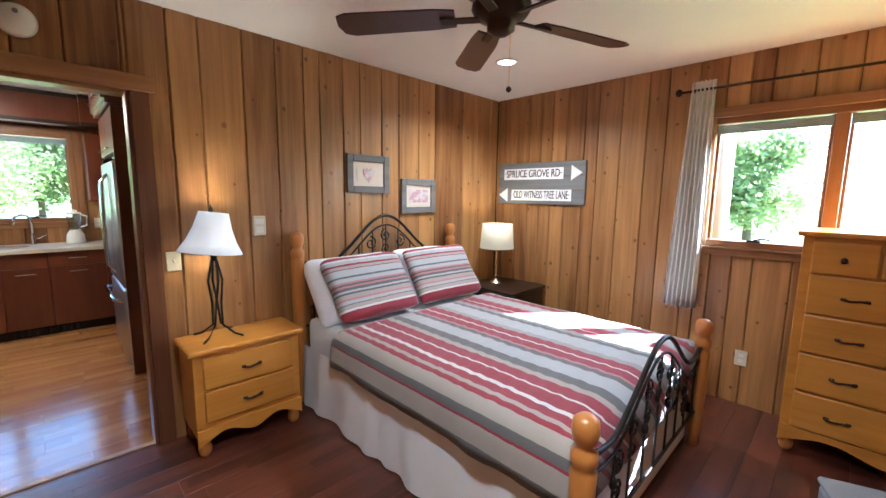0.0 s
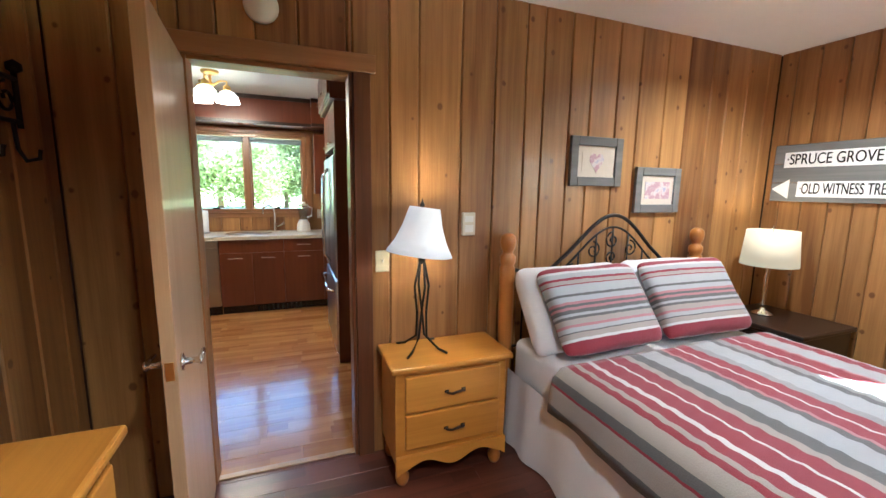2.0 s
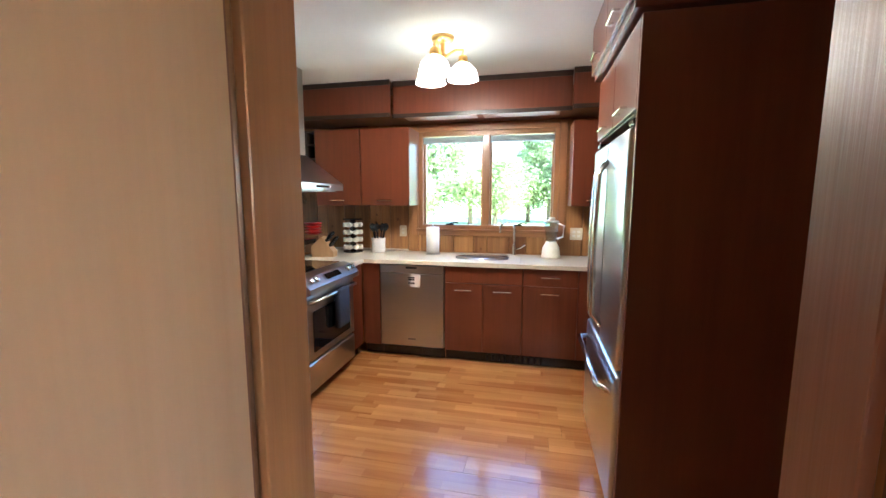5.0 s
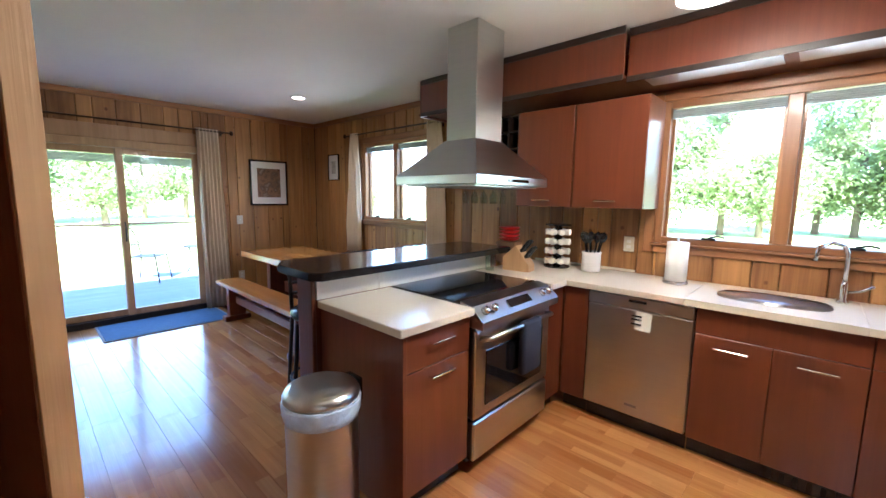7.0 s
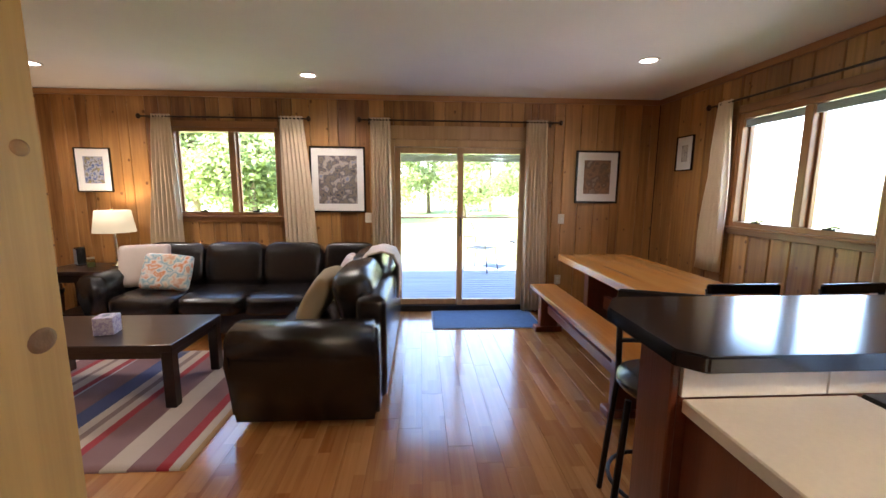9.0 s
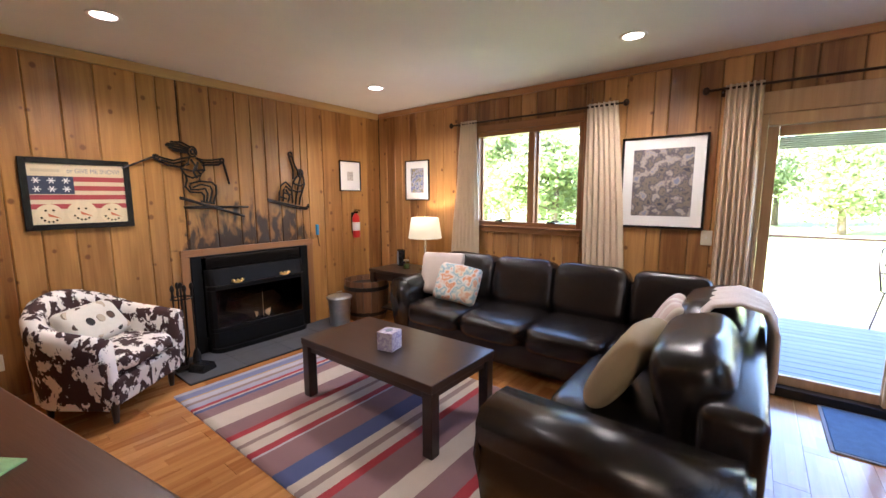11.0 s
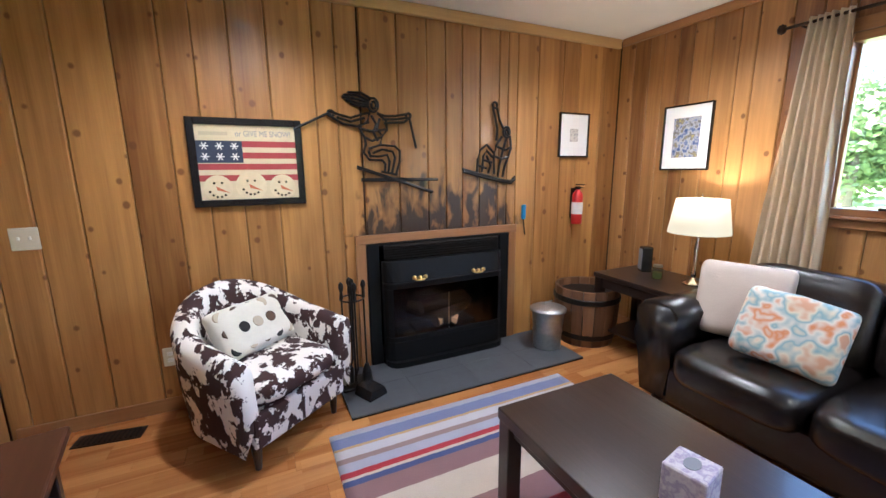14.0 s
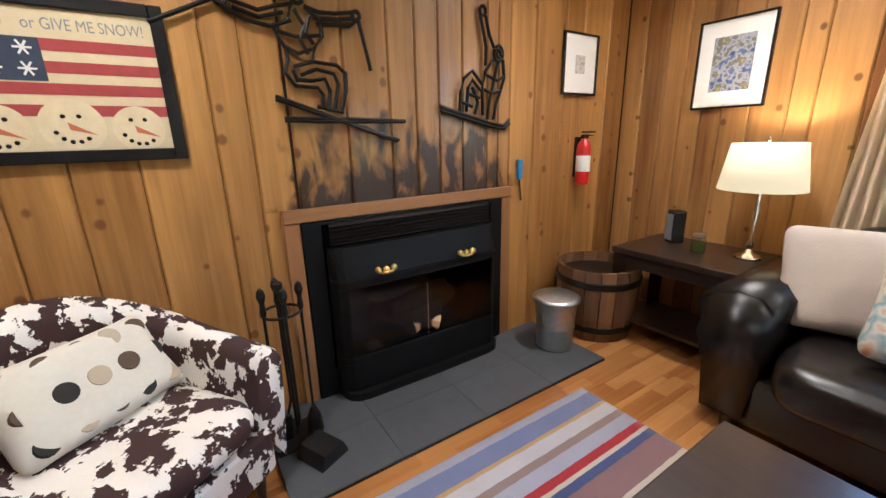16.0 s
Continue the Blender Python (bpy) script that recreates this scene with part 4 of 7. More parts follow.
# ---- bedroom ----
RE, GR, WH, PK, DG, TN = (0.22, 0.018, 0.032), (0.25, 0.245, 0.24), (0.52, 0.51, 0.50), (0.36, 0.16, 0.17), (0.10, 0.096, 0.094), (0.31, 0.27, 0.235)
LG = (0.34, 0.345, 0.355)
QUILT = stripes("striped_quilt", "X", 0.97, 2.76, [
    (3, DG), (7, TN), (1, RE), (4, DG), (5, TN), (3, RE), (2, TN), (4, RE), (2, WH), (7, RE), (1, WH), (6, RE), (3, TN), (5, DG), (9, LG), (3, DG), (2, PK), (5, RE), (1, WH),
    (5, RE), (4, GR), (10, LG), (3, DG), (4, GR), (5, RE), (1, WH), (6, RE), (2, PK), (8, LG), (6, RE), (7, LG)], fold=0.625)
SHAM = stripes("striped_sham", "Y", -0.25, 0.25, [
    (3, TN), (9, RE), (2, WH), (4, TN), (1, DG), (3, LG), (2, PK), (4, TN), (2, DG), (2, LG), (3, DG), (2, PK), (2, DG), (2, PK), (4, LG), (2, DG), (7, LG), (1, RE), (3, TN), (2, RE), (4, LG), (2, WH), (4, RE), (3, TN)])

bed = thing("bed", "queen bed with turned honey pine posts and scrolled black iron ends", "bed", pose(0, 0, 0))


def post(x, y, h):
    p = [(0.033, 0.0), (0.033, 0.08), (0.042, 0.10), (0.044, h - 0.30), (0.046, h - 0.20), (0.036, h - 0.185), (0.046, h - 0.17), (0.046, h - 0.135), (0.032, h - 0.12), (0.030, h - 0.105), (0.041, h - 0.09), (0.047, h - 0.055), (0.043, h - 0.02), (0.025, h - 0.003), (0, h)]
    part("post", lathe(p, at=(x, y, 0), seg=20), HONEYZ, bed, "", True)


X0, X1, YH, YF = 1.20, 2.72, 2.985, 0.85
post(X0, YH, 1.235), post(X1, YH, 1.235), post(X0, YF, 0.79), post(X1, YF, 0.79)


def iron_end(name, y, low, side, top, bars):
    """Arched iron end between two posts with upright bars and scrolls."""
    bm = bmesh.new()
    c, hw = (X0 + X1) / 2, (X1 - X0) / 2 - 0.04

    def crest(s):
        a = abs(s)
        return side - 0.03 * math.sin(math.pi * min(1, max(0, (a - 0.55) / 0.45))) + (top - side) * (0.5 + 0.5 * math.cos(math.pi * min(1, a / 0.72))) if a < 0.72 else side - 0.03 * math.sin(math.pi * (a - 0.55) / 0.45)

    for off in (0.0, 0.075):
        tube([(c + hw * s, y, crest(s * 1.0) - off) for s in [i / 24 - 1 for i in range(49)]], 0.012 if off == 0 else 0.007, bm)
    tube([(c - hw, y, low), (c + hw, y, low)], 0.009, bm)
    for i in range(bars):
        s = -0.9 + 1.8 * i / (bars - 1)
        tube([(c + hw * s, y, low), (c + hw * s, y, crest(s) - 0.075)], 0.006, bm, 6)
        if i % 2:
            lathe([(0.006, -0.03), (0.016, -0.012), (0.016, 0.012), (0.006, 0.03)], bm, (c + hw * s, y, low + 0.45 * (crest(s) - low)), 8)
    for i in range(7):
        s = -0.62 + 1.24 * i / 6
        z = crest(s) - 0.16
        tube(spiral(c + hw * s, z, 0.055, 90, 1.4, y, flip=1 if i % 2 else -1), 0.0055, bm, 6)
        tube(spiral(c + hw * s, z - 0.11, 0.045, -90, 1.4, y, flip=-1 if i % 2 else 1), 0.0055, bm, 6)
    part(name, bm, IRON, bed, "black iron scrollwork", True)


iron_end("headboard", YH, 0.55, 1.02, 1.33, 11)
iron_end("footboard", YF, 0.22, 0.62, 0.86, 9)
for x in (X0 + 0.03, X1 - 0.03):
    part("side_rail", box(x - 0.012, x + 0.012, YF, YH, 0.20, 0.26, 0.003), IRON, bed)
part("mattress", box(1.235, 2.685, 0.905, 2.945, 0.26, 0.625, 0.05, seg=3), LINEN, bed, "white fitted sheet", True)
sk = bmesh.new()
path = [(1.20, 2.93), (1.20, 0.90), (2.72, 0.90), (2.72, 2.93)]
pts = []
for (xa, ya), (xb, yb) in zip(path, path[1:]):
    for i in range(60):
        pts.append((xa + (xb - xa) * i / 60, ya + (yb - ya) * i / 60))
low, high = [], []
for i, (x, y) in enumerate(pts):
    f = 0.012 * math.sin(i * 0.9 + 1.5 * math.sin(i * 0.23)) + 0.012 * math.sin(i * 0.37)
    dx, dy = (-1, 0) if i < 60 else ((0, -1) if i < 120 else (1, 0))
    low.append(sk.verts.new((x + dx * (0.012 + f), y + dy * (0.012 + f) * (0 if 60 <= i < 120 else 1), 0.012)))
    high.append(sk.verts.new((x, y, 0.445)))
for i in range(len(pts) - 1):
    sk.faces.new((low[i], low[i + 1], high[i + 1], high[i]))
part("bed_skirt", sk, LINEN, bed, "white gathered bed skirt", True)

ql = thing("quilt", "red, grey and white striped quilt spread over the bed", "quilt", pose(0, 0, 0))
bm = bmesh.new()
prof = [(1.165, 0.435), (1.165, 0.48), (1.17, 0.54), (1.185, 0.60), (1.225, 0.638)] + [(1.225 + 1.47 * k / 24, 0.646) for k in range(1, 24)] + [(2.70, 0.638), (2.74, 0.60), (2.755, 0.54), (2.76, 0.48), (2.76, 0.435)]
ys = [0.885 + (2.465 - 0.885) * k / 44 for k in range(45)]
top = []
for y in ys:
    row = []
    for i, (x, z) in enumerate(prof):
        flat = 5 <= i <= len(prof) - 6
        wv = 0.006 * noise.noise(Vector((x * 4, y * 3, 0))) + (0.0035 * math.sin(y * 70) * (1 if flat else 0.4))
        hang = 0 if flat else 0.02 * noise.noise(Vector((y * 5, z * 2, 3)))
        e = max(0, (0.99 - y) / 0.1)
        row.append(bm.verts.new((x + (hang if x < 2 else -hang), y, z + wv - 0.05 * e * e * flat)))
    top.append(row)
for a, b in zip(top, top[1:]):
    for i in range(len(prof) - 1):
        bm.faces.new((a[i], a[i + 1], b[i + 1], b[i]))
fl = [bm.verts.new((v.co.x, 0.868, 0.40)) for v in top[0][4:-4]]
for i in range(len(fl) - 1):
    bm.faces.new((top[0][4 + i], top[0][5 + i], fl[i + 1], fl[i]))
q = part("cover", bm, QUILT, ql, "", True)
so = q.modifiers.new("thick", "SOLIDIFY")
so.thickness, so.offset = 0.012, 1.0


def pillow(label, m, sx, sy, sz, material, seed, name="pillow"):
    t = thing(name, label, "pillow", m)
    part("case", cushion(sx, sy, sz, 0.22, 0.016, seed, 44, 22, 0.6), material, t, "", True)
    return t


pillow("plump white cotton pillow against the headboard", pose(1.555, 2.79, 0.83, 60, 0, 3), 0.37, 0.25, 0.085, LINEN, 1)
pillow("plump white cotton pillow against the headboard", pose(2.30, 2.79, 0.83, 60, 0, -2), 0.36, 0.25, 0.085, LINEN, 7)
pillow("red and grey striped pillow sham leaning on white pillow", pose(1.59, 2.645, 0.865, 54, 0, 3), 0.345, 0.245, 0.06, SHAM, 3)
pillow("red and grey striped pillow sham leaning on white pillow", pose(2.30, 2.65, 0.865, 54, 0, -2), 0.345, 0.245, 0.06, SHAM, 5)


def handle_bow(w=0.09):
    bm = tube([(-w / 2, 0, 0), (-w / 2, -0.018, 0.0), (-w / 4, -0.024, -0.004), (w / 4, -0.024, 0.004), (w / 2, -0.018, 0), (w / 2, 0, 0)], 0.006)
    for s in (-1, 1):
        box(s * w / 2 - 0.012, s * w / 2 + 0.012, -0.004, 0, -0.008, 0.008, 0.002, bm)
    return bm


def chest(name, label, m, w, d, h, rows, foot=0.12, overhang=0.025):
    """Pine chest, front at local -y; rows: heights and numbers of drawers."""
    t = thing(name, label, name.replace("_", " "), m)
    part("body", box(-w / 2, w / 2, -d / 2 + 0.02, d / 2, foot, h - 0.03, 0.004), HONEY, t)
    part("top", box(-w / 2 - overhang, w / 2 + overhang, -d / 2 - overhang + 0.01, d / 2, h - 0.03, h, 0.010, seg=2), HONEY, t)
    pr = [(-w / 2, foot + 0.05)] + [(-w / 2 + w * k / 24, foot - 0.01 - 0.025 * math.cos(4 * math.pi * k / 24) * (1 if 0 < k < 24 else 1.6)) for k in range(25)] + [(w / 2, foot + 0.05)]
    part("apron", extrude_outline(pr, -d / 2, -d / 2 + 0.02), HONEY, t)
    for sx in (-1, 1):
        for sy in (-1, 1):
            part("foot", lathe([(0.02, 0), (0.032, 0.02), (0.036, 0.05), (0.026, 0.075), (0.034, 0.09), (0.034, foot + 0.005)], at=(sx * (w / 2 - 0.04), sy * (d / 2 - 0.045), 0), seg=16), HONEYZ, t, "", True)
    z = h - 0.055
    for hh, n in rows:
        for k in range(n):
            a = -w / 2 + 0.04 + (w - 0.08) * k / n + 0.006
            b = -w / 2 + 0.04 + (w - 0.08) * (k + 1) / n - 0.006
            dr = part("drawer", box(a, b, -d / 2 - 0.004, -d / 2 + 0.022, z - hh + 0.012, z, 0.007, seg=2), HONEY, t)
            hs = [(a + b) / 2] if (b - a) < 0.55 else [a + (b - a) * 0.24, a + (b - a) * 0.76]
            for hx in hs:
                if n >= 3:
                    bmh = moved(lathe([(0.008, 0), (0.008, 0.012), (0.016, 0.02), (0.012, 0.028), (0, 0.03)], seg=12), pose(hx, -d / 2 - 0.004, z - hh / 2, 90))
                else:
                    bmh = moved(handle_bow(), pose(hx, -d / 2 - 0.004, z - hh / 2))
                part("handle", bmh, BRONZE, dr, "dark bronze pull", True)
        z -= hh
    return t


chest("nightstand", "honey pine nightstand with two drawers and bun feet", pose(0.775, 2.885, 0, 0, 0, 0), 0.60, 0.33, 0.64, [(0.195, 1), (0.195, 1)])
chest("dresser", "tall honey pine chest of drawers under the window", pose(3.24, 0.03, 0, 0, 0, -90), 0.90, 0.44, 1.33, [(0.19, 3), (0.23, 1), (0.23, 1), (0.23, 1), (0.23, 1)])
chest("dresser", "low honey pine dresser against the dark wall", pose(-0.585, 1.50, 0, 0, 0, 90), 1.18, 0.44, 0.90, [(0.24, 2), (0.24, 2), (0.24, 2)])
ns2 = thing("nightstand", "dark brown wooden nightstand in the corner", "nightstand", pose(3.20, 2.68, 0))
part("top", box(-0.29, 0.29, -0.30, 0.30, 0.59, 0.62, 0.005), ESPRESSO, ns2)
part("body", box(-0.27, 0.27, -0.28, 0.29, 0.08, 0.589, 0.004), ESPRESSO, ns2)
part("drawer", box(-0.282, -0.268, -0.24, 0.24, 0.38, 0.57, 0.004), ESPRESSO, ns2)
for sx in (-1, 1):
    for sy in (-1, 1):
        part("leg", box(sx * 0.25 - 0.025, sx * 0.25 + 0.025, sy * 0.255 - 0.025, sy * 0.255 + 0.025, 0, 0.08), ESPRESSO, ns2)

lp = thing("table_lamp", "lit table lamp of twisted black iron with white bell shade", "lamp", pose(0.66, 2.915, 0.64))
for k in range(4):
    a = radians(45 + 90 * k)
    part("leg", tube([(0.15 * math.cos(a), 0.15 * math.sin(a), 0.004), (0.10 * math.cos(a), 0.10 * math.sin(a), 0.018), (0.03 * math.cos(a), 0.03 * math.sin(a), 0.07), (0.024 * math.cos(a + 0.4), 0.024 * math.sin(a + 0.4), 0.20), (0.04 * math.cos(a + 0.9), 0.04 * math.sin(a + 0.9), 0.34), (0.014 * math.cos(a + 1.2), 0.014 * math.sin(a + 1.2), 0.47)], 0.0065), IRON, lp, "", True)
part("neck", lathe([(0.018, 0.46), (0.018, 0.52), (0.008, 0.53), (0.006, 0.745), (0.014, 0.755), (0.005, 0.775), (0, 0.795)], seg=12), IRON, lp, "", True)
part("shade", moved(lathe([(0.17, -0.12), (0.132, -0.055), (0.102, 0.02), (0.078, 0.115), (0.076, 0.115), (0.10, 0.02), (0.130, -0.055), (0.167, -0.12)], seg=40), pose(0, 0, 0.63, 0, 7, 0)), SHADE_W, lp, "lit white bell shade", True)
bulb(lp, (0, 0, 0.585), 2.0)


def drum_lamp(label, m, h, r0, r1, sh, power, squash=1.0):
    t = thing("table_lamp", label, "lamp", m)
    part("base", lathe([(0.065, 0), (0.065, 0.008), (0.05, 0.018), (0.02, 0.03), (0.014, 0.05)], seg=24), CHROME, t, "", True)
    part("stem", lathe([(0.011, 0.04), (0.02, 0.08), (0.009, 0.10), (0.016, h * 0.45), (0.009, h * 0.5), (0.013, h - sh - 0.02), (0.006, h - sh), (0.005, h), (0.01, h + 0.01), (0, h + 0.03)], seg=16), CHROME, t, "", True)
    part("shade", lathe([(r0, h - sh), (r1, h - 0.005), (r1 - 0.003, h - 0.005), (r0 - 0.003, h - sh)], seg=36, squash=squash), SHADE, t, "lit cream fabric shade", True)
    bulb(t, (0, 0, h - sh * 0.55), power)
    return t


drum_lamp("lit chrome table lamp with cream drum shade", pose(3.19, 2.78, 0.621), 0.61, 0.17, 0.15, 0.25, 0.9)

hk = thing("coat_rack", "black iron scrolled coat rack on the dark wall", "coat rack", place(90, BED_W, 2.50, 1.74, 0.002))
bm = tube([(-0.32, -0.012, 0.08), (0.32, -0.012, 0.08)], 0.009)
tube([(-0.32, -0.012, -0.06), (0.32, -0.012, -0.06)], 0.008, bm)
for s in (-1, 1):
    tube([(s * 0.32, -0.012, -0.08), (s * 0.32, -0.012, 0.10)], 0.009, bm)
    lathe([(0, -0.025), (0.022, -0.01), (0.022, 0.01), (0, 0.025)], bm, (s * 0.32, -0.014, 0.12), 12)
for k in range(6):
    tube(spiral(-0.26 + 0.104 * k, 0.01, 0.055, 90, 1.3, -0.012, flip=1 if k % 2 else -1), 0.006, bm, 6)
part("rack", bm, IRON, hk, "", True)
for x in (-0.28, -0.09, 0.09, 0.28):
    part("hook", tube([(x, -0.012, -0.06), (x, -0.016, -0.15), (x, -0.035, -0.19), (x, -0.07, -0.18), (x, -0.075, -0.15)], 0.007), IRON, hk, "", True)
bagm = thing("storage_box", "grey fabric storage box on the bedroom floor", "box", pose(2.15, 0.10, 0, 0, 0, 20))
part("body", box(-0.16, 0.16, -0.14, 0.14, 0, 0.30, 0.02, seg=2), GREY, bagm)
part("lid", box(-0.165, 0.165, -0.145, 0.145, 0.301, 0.33, 0.01), GREY, bagm)

# ---- kitchen ----
def bar_handle(w=0.15):
    bm = box(-w / 2, w / 2, -0.032, -0.024, -0.005, 0.005, 0.002)
    for s in (-1, 1):
        box(s * (w / 2 - 0.006) - 0.005, s * (w / 2 - 0.006) + 0.005, -0.025, 0.0, -0.005, 0.005, 0, bm)
    return bm


def cabinet(label, m, w, d, z0, z1, fronts, kick=0.0, group="kitchen cabinets"):
    """Flat-front cherry cabinet, front at local y=0, body behind; fronts: x0, x1, z0, z1, handle z."""
    t = thing("kitchen_cabinet", label, "cabinet", m, group)
    part("body", box(-w / 2 + 0.001, w / 2 - 0.001, 0.02, d, z0 + kick, z1, 0.001), CHERRY, t)
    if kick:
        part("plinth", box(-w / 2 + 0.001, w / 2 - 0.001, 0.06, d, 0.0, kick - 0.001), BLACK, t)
    for x0, x1, a, b, hz in fronts:
        f = part("door", box(x0 + 0.002, x1 - 0.002, 0.0, 0.019, a + 0.002, b - 0.002, 0.002), CHERRY, t)
        if hz is not None:
            part("handle", moved(bar_handle(), pose((x0 + x1) / 2, 0, hz)), CHROME, f, "slim steel bar handle")
    return t


FRONT = 6.0
D = NORTH - FRONT - 0.004
LOWER = "cherry base cabinet with flat fronts and steel handles"
cabinet("narrow cherry filler panel in the counter corner", pose(-1.43, FRONT, 0), 0.17, D, 0, 0.87, [(-0.085, 0.085, 0.10, 0.87, None)], 0.10)
cabinet("cherry sink base cabinet with two doors", pose(-0.40, FRONT, 0), 0.68, D, 0, 0.87, [(-0.34, 0.34, 0.72, 0.87, None), (-0.34, 0, 0.10, 0.72, 0.66), (0, 0.34, 0.10, 0.72, 0.66)], 0.10)
cabinet(LOWER, pose(0.165, FRONT, 0), 0.45, D, 0, 0.87, [(-0.225, 0.225, 0.72, 0.87, 0.80), (-0.225, 0.225, 0.10, 0.72, 0.66)], 0.10)
cabinet(LOWER, pose(0.765, FRONT, 0), 0.75, D, 0, 0.87, [(-0.375, -0.1, 0.10, 0.87, 0.80)], 0.10)
cabinet(LOWER, pose(0.52, 5.65, 0, 0, 0, -90), 0.68, 0.62, 0, 0.87, [(-0.34, 0.34, 0.72, 0.87, 0.8), (-0.34, 0.34, 0.10, 0.72, 0.66)], 0.10)
cabinet("cherry peninsula cabinet with one drawer and one door", pose(-1.52, 4.766, 0, 0, 0, 90), 0.43, 0.62, 0, 0.87, [(-0.215, 0.215, 0.69, 0.87, 0.80), (-0.215, 0.215, 0.10, 0.69, 0.64)], 0.10)
cabinet("cherry corner base cabinet beside the range", pose(-1.52, 5.88, 0, 0, 0, 90), 0.225, 0.62, 0, 0.87, [(-0.11, 0.11, 0.10, 0.87, None)], 0.10)
half = thing("breakfast_bar", "raised cherry breakfast bar with glossy black top", "breakfast bar", pose(0, 0, 0))
part("end_panel", box(-2.16, -1.505, 4.525, 4.547, 0.0, 0.87, 0.002), CHERRY, half)
part("core", box(-2.30, -2.166, 4.50, 6.10, 0.0, 1.03, 0.002), CHERRY, half)
part("end_post", box(-2.312, -2.160, 4.475, 4.499, 0.0, 1.03, 0.004), CHERRY, half)
for y0, y1 in ((4.50, 4.90), (4.905, 6.0)):
    part("backsplash", box(-2.164, -2.150, y0, y1, 0.912, 1.028, 0.001), STONE, half, "cream stone backsplash slab")
bm = extrude_outline([(-2.55, -4.50), (-2.42, -4.42), (-2.08, -4.42), (-2.03, -4.47), (-2.03, -6.10), (-2.55, -6.10)], 1.032, 1.075)
for v in bm.verts:
    v.co = Vector((v.co.x, -v.co.z, v.co.y))
bmesh.ops.bevel(bm, geom=list(bm.edges), offset=0.006, segments=2, affect="EDGES")
part("bar_top", bm, BLACKTOP, half, "glossy black bar top with clipped corners")
ct = thing("countertop", "cream stone worktop round kitchen sink and peninsula", "worktop", pose(0, 0, 0))
SINK = (-0.445, 6.30, 0.25, 0.175)
bm = bmesh.new()
n = 40
ring = [bm.verts.new((SINK[0] + SINK[2] * math.copysign(abs(math.cos(2 * math.pi * i / n)) ** 0.7, math.cos(2 * math.pi * i / n)), SINK[1] + SINK[3] * math.copysign(abs(math.sin(2 * math.pi * i / n)) ** 0.7, math.sin(2 * math.pi * i / n)), 0.91)) for i in range(n)]
X_L, X_R, Y_F, Y_B = -0.80, -0.09, 5.97, 6.597
outer = []
for v in ring:
    dx, dy = v.co.x - SINK[0], v.co.y - SINK[1]
    k = min(((X_R - SINK[0]) / dx if dx > 1e-6 else 9e9), ((X_L - SINK[0]) / dx if dx < -1e-6 else 9e9), ((Y_B - SINK[1]) / dy if dy > 1e-6 else 9e9), ((Y_F - SINK[1]) / dy if dy < -1e-6 else 9e9))
    outer.append(bm.verts.new((SINK[0] + dx * k, SINK[1] + dy * k, 0.91)))
corners = {}
for cx, cy in ((X_L, Y_F), (X_R, Y_F), (X_R, Y_B), (X_L, Y_B)):
    near = min(outer, key=lambda v: (v.co.x - cx) ** 2 + (v.co.y - cy) ** 2)
    near.co = Vector((cx, cy, 0.91))
for i in range(n):
    bm.faces.new((ring[i], ring[(i + 1) % n], outer[(i + 1) % n], outer[i]))
box(X_L, X_R, Y_F, Y_F + 0.02, 0.872, 0.9098, 0, bm)
part("slab", bm, STONE, ct, "worktop cut out for the sink")
part("slab", box(-2.148, X_L - 0.0005, 5.97, 6.597, 0.872, 0.91, 0.003), STONE, ct)
part("slab", box(X_R + 0.0005, EAST - 0.025, 5.97, 6.597, 0.872, 0.91, 0.003), STONE, ct)
part("slab", box(0.49, EAST - 0.025, 5.30, 5.9695, 0.872, 0.91, 0.003), STONE, ct)
part("slab", box(-2.148, -1.49, 5.772, 5.9695, 0.872, 0.91, 0.003), STONE, ct)
part("slab", box(-2.148, -1.49, 4.50, 4.982, 0.872, 0.91, 0.004), STONE, ct)
part("splash", box(-2.1, -1.26, 6.598, 6.606, 0.912, 0.93), STONE, ct)
sk = thing("sink", "oval stainless steel sink set in the worktop", "sink", pose(SINK[0], SINK[1], 0))
part("bowl", lathe([(0.253, 0.906), (0.245, 0.90), (0.235, 0.82), (0.20, 0.76), (0.03, 0.745), (0, 0.74)], seg=40, squash=0.7), STEEL, sk, "", True)
tp = thing("tap", "chrome gooseneck kitchen tap", "tap", pose(-0.16, 6.50, 0.91))
part("body", lathe([(0.026, 0), (0.026, 0.01), (0.018, 0.02), (0.018, 0.10), (0.012, 0.12)], seg=16), CHROME, tp, "", True)
part("spout", tube([(0, 0, 0.10), (0, 0, 0.26), (-0.02, -0.02, 0.31), (-0.07, -0.07, 0.33), (-0.12, -0.12, 0.30), (-0.13, -0.13, 0.23)], 0.012), CHROME, tp, "", True)
part("lever", tube([(0.01, 0, 0.06), (0.06, -0.02, 0.075), (0.11, -0.03, 0.11)], 0.007), CHROME, tp, "", True)
pt = thing("paper_towel", "white paper towel roll on a steel stand", "paper towel", pose(-0.95, 6.42, 0.91))
part("stand", lathe([(0.075, 0.0), (0.075, 0.012), (0.01, 0.015), (0.008, 0.29), (0, 0.30)], seg=24), STEEL, pt, "", True)
part("roll", lathe([(0.02, 0.016), (0.064, 0.016), (0.065, 0.27), (0.02, 0.27)], seg=28), PAPER, pt, "", True)
bl = thing("blender", "white blender with a clear jar", "blender", pose(0.18, 6.42, 0.91))
part("base", lathe([(0.085, 0), (0.085, 0.02), (0.075, 0.10), (0.05, 0.14), (0.05, 0.15)], seg=20), WHITE, bl, "", True)
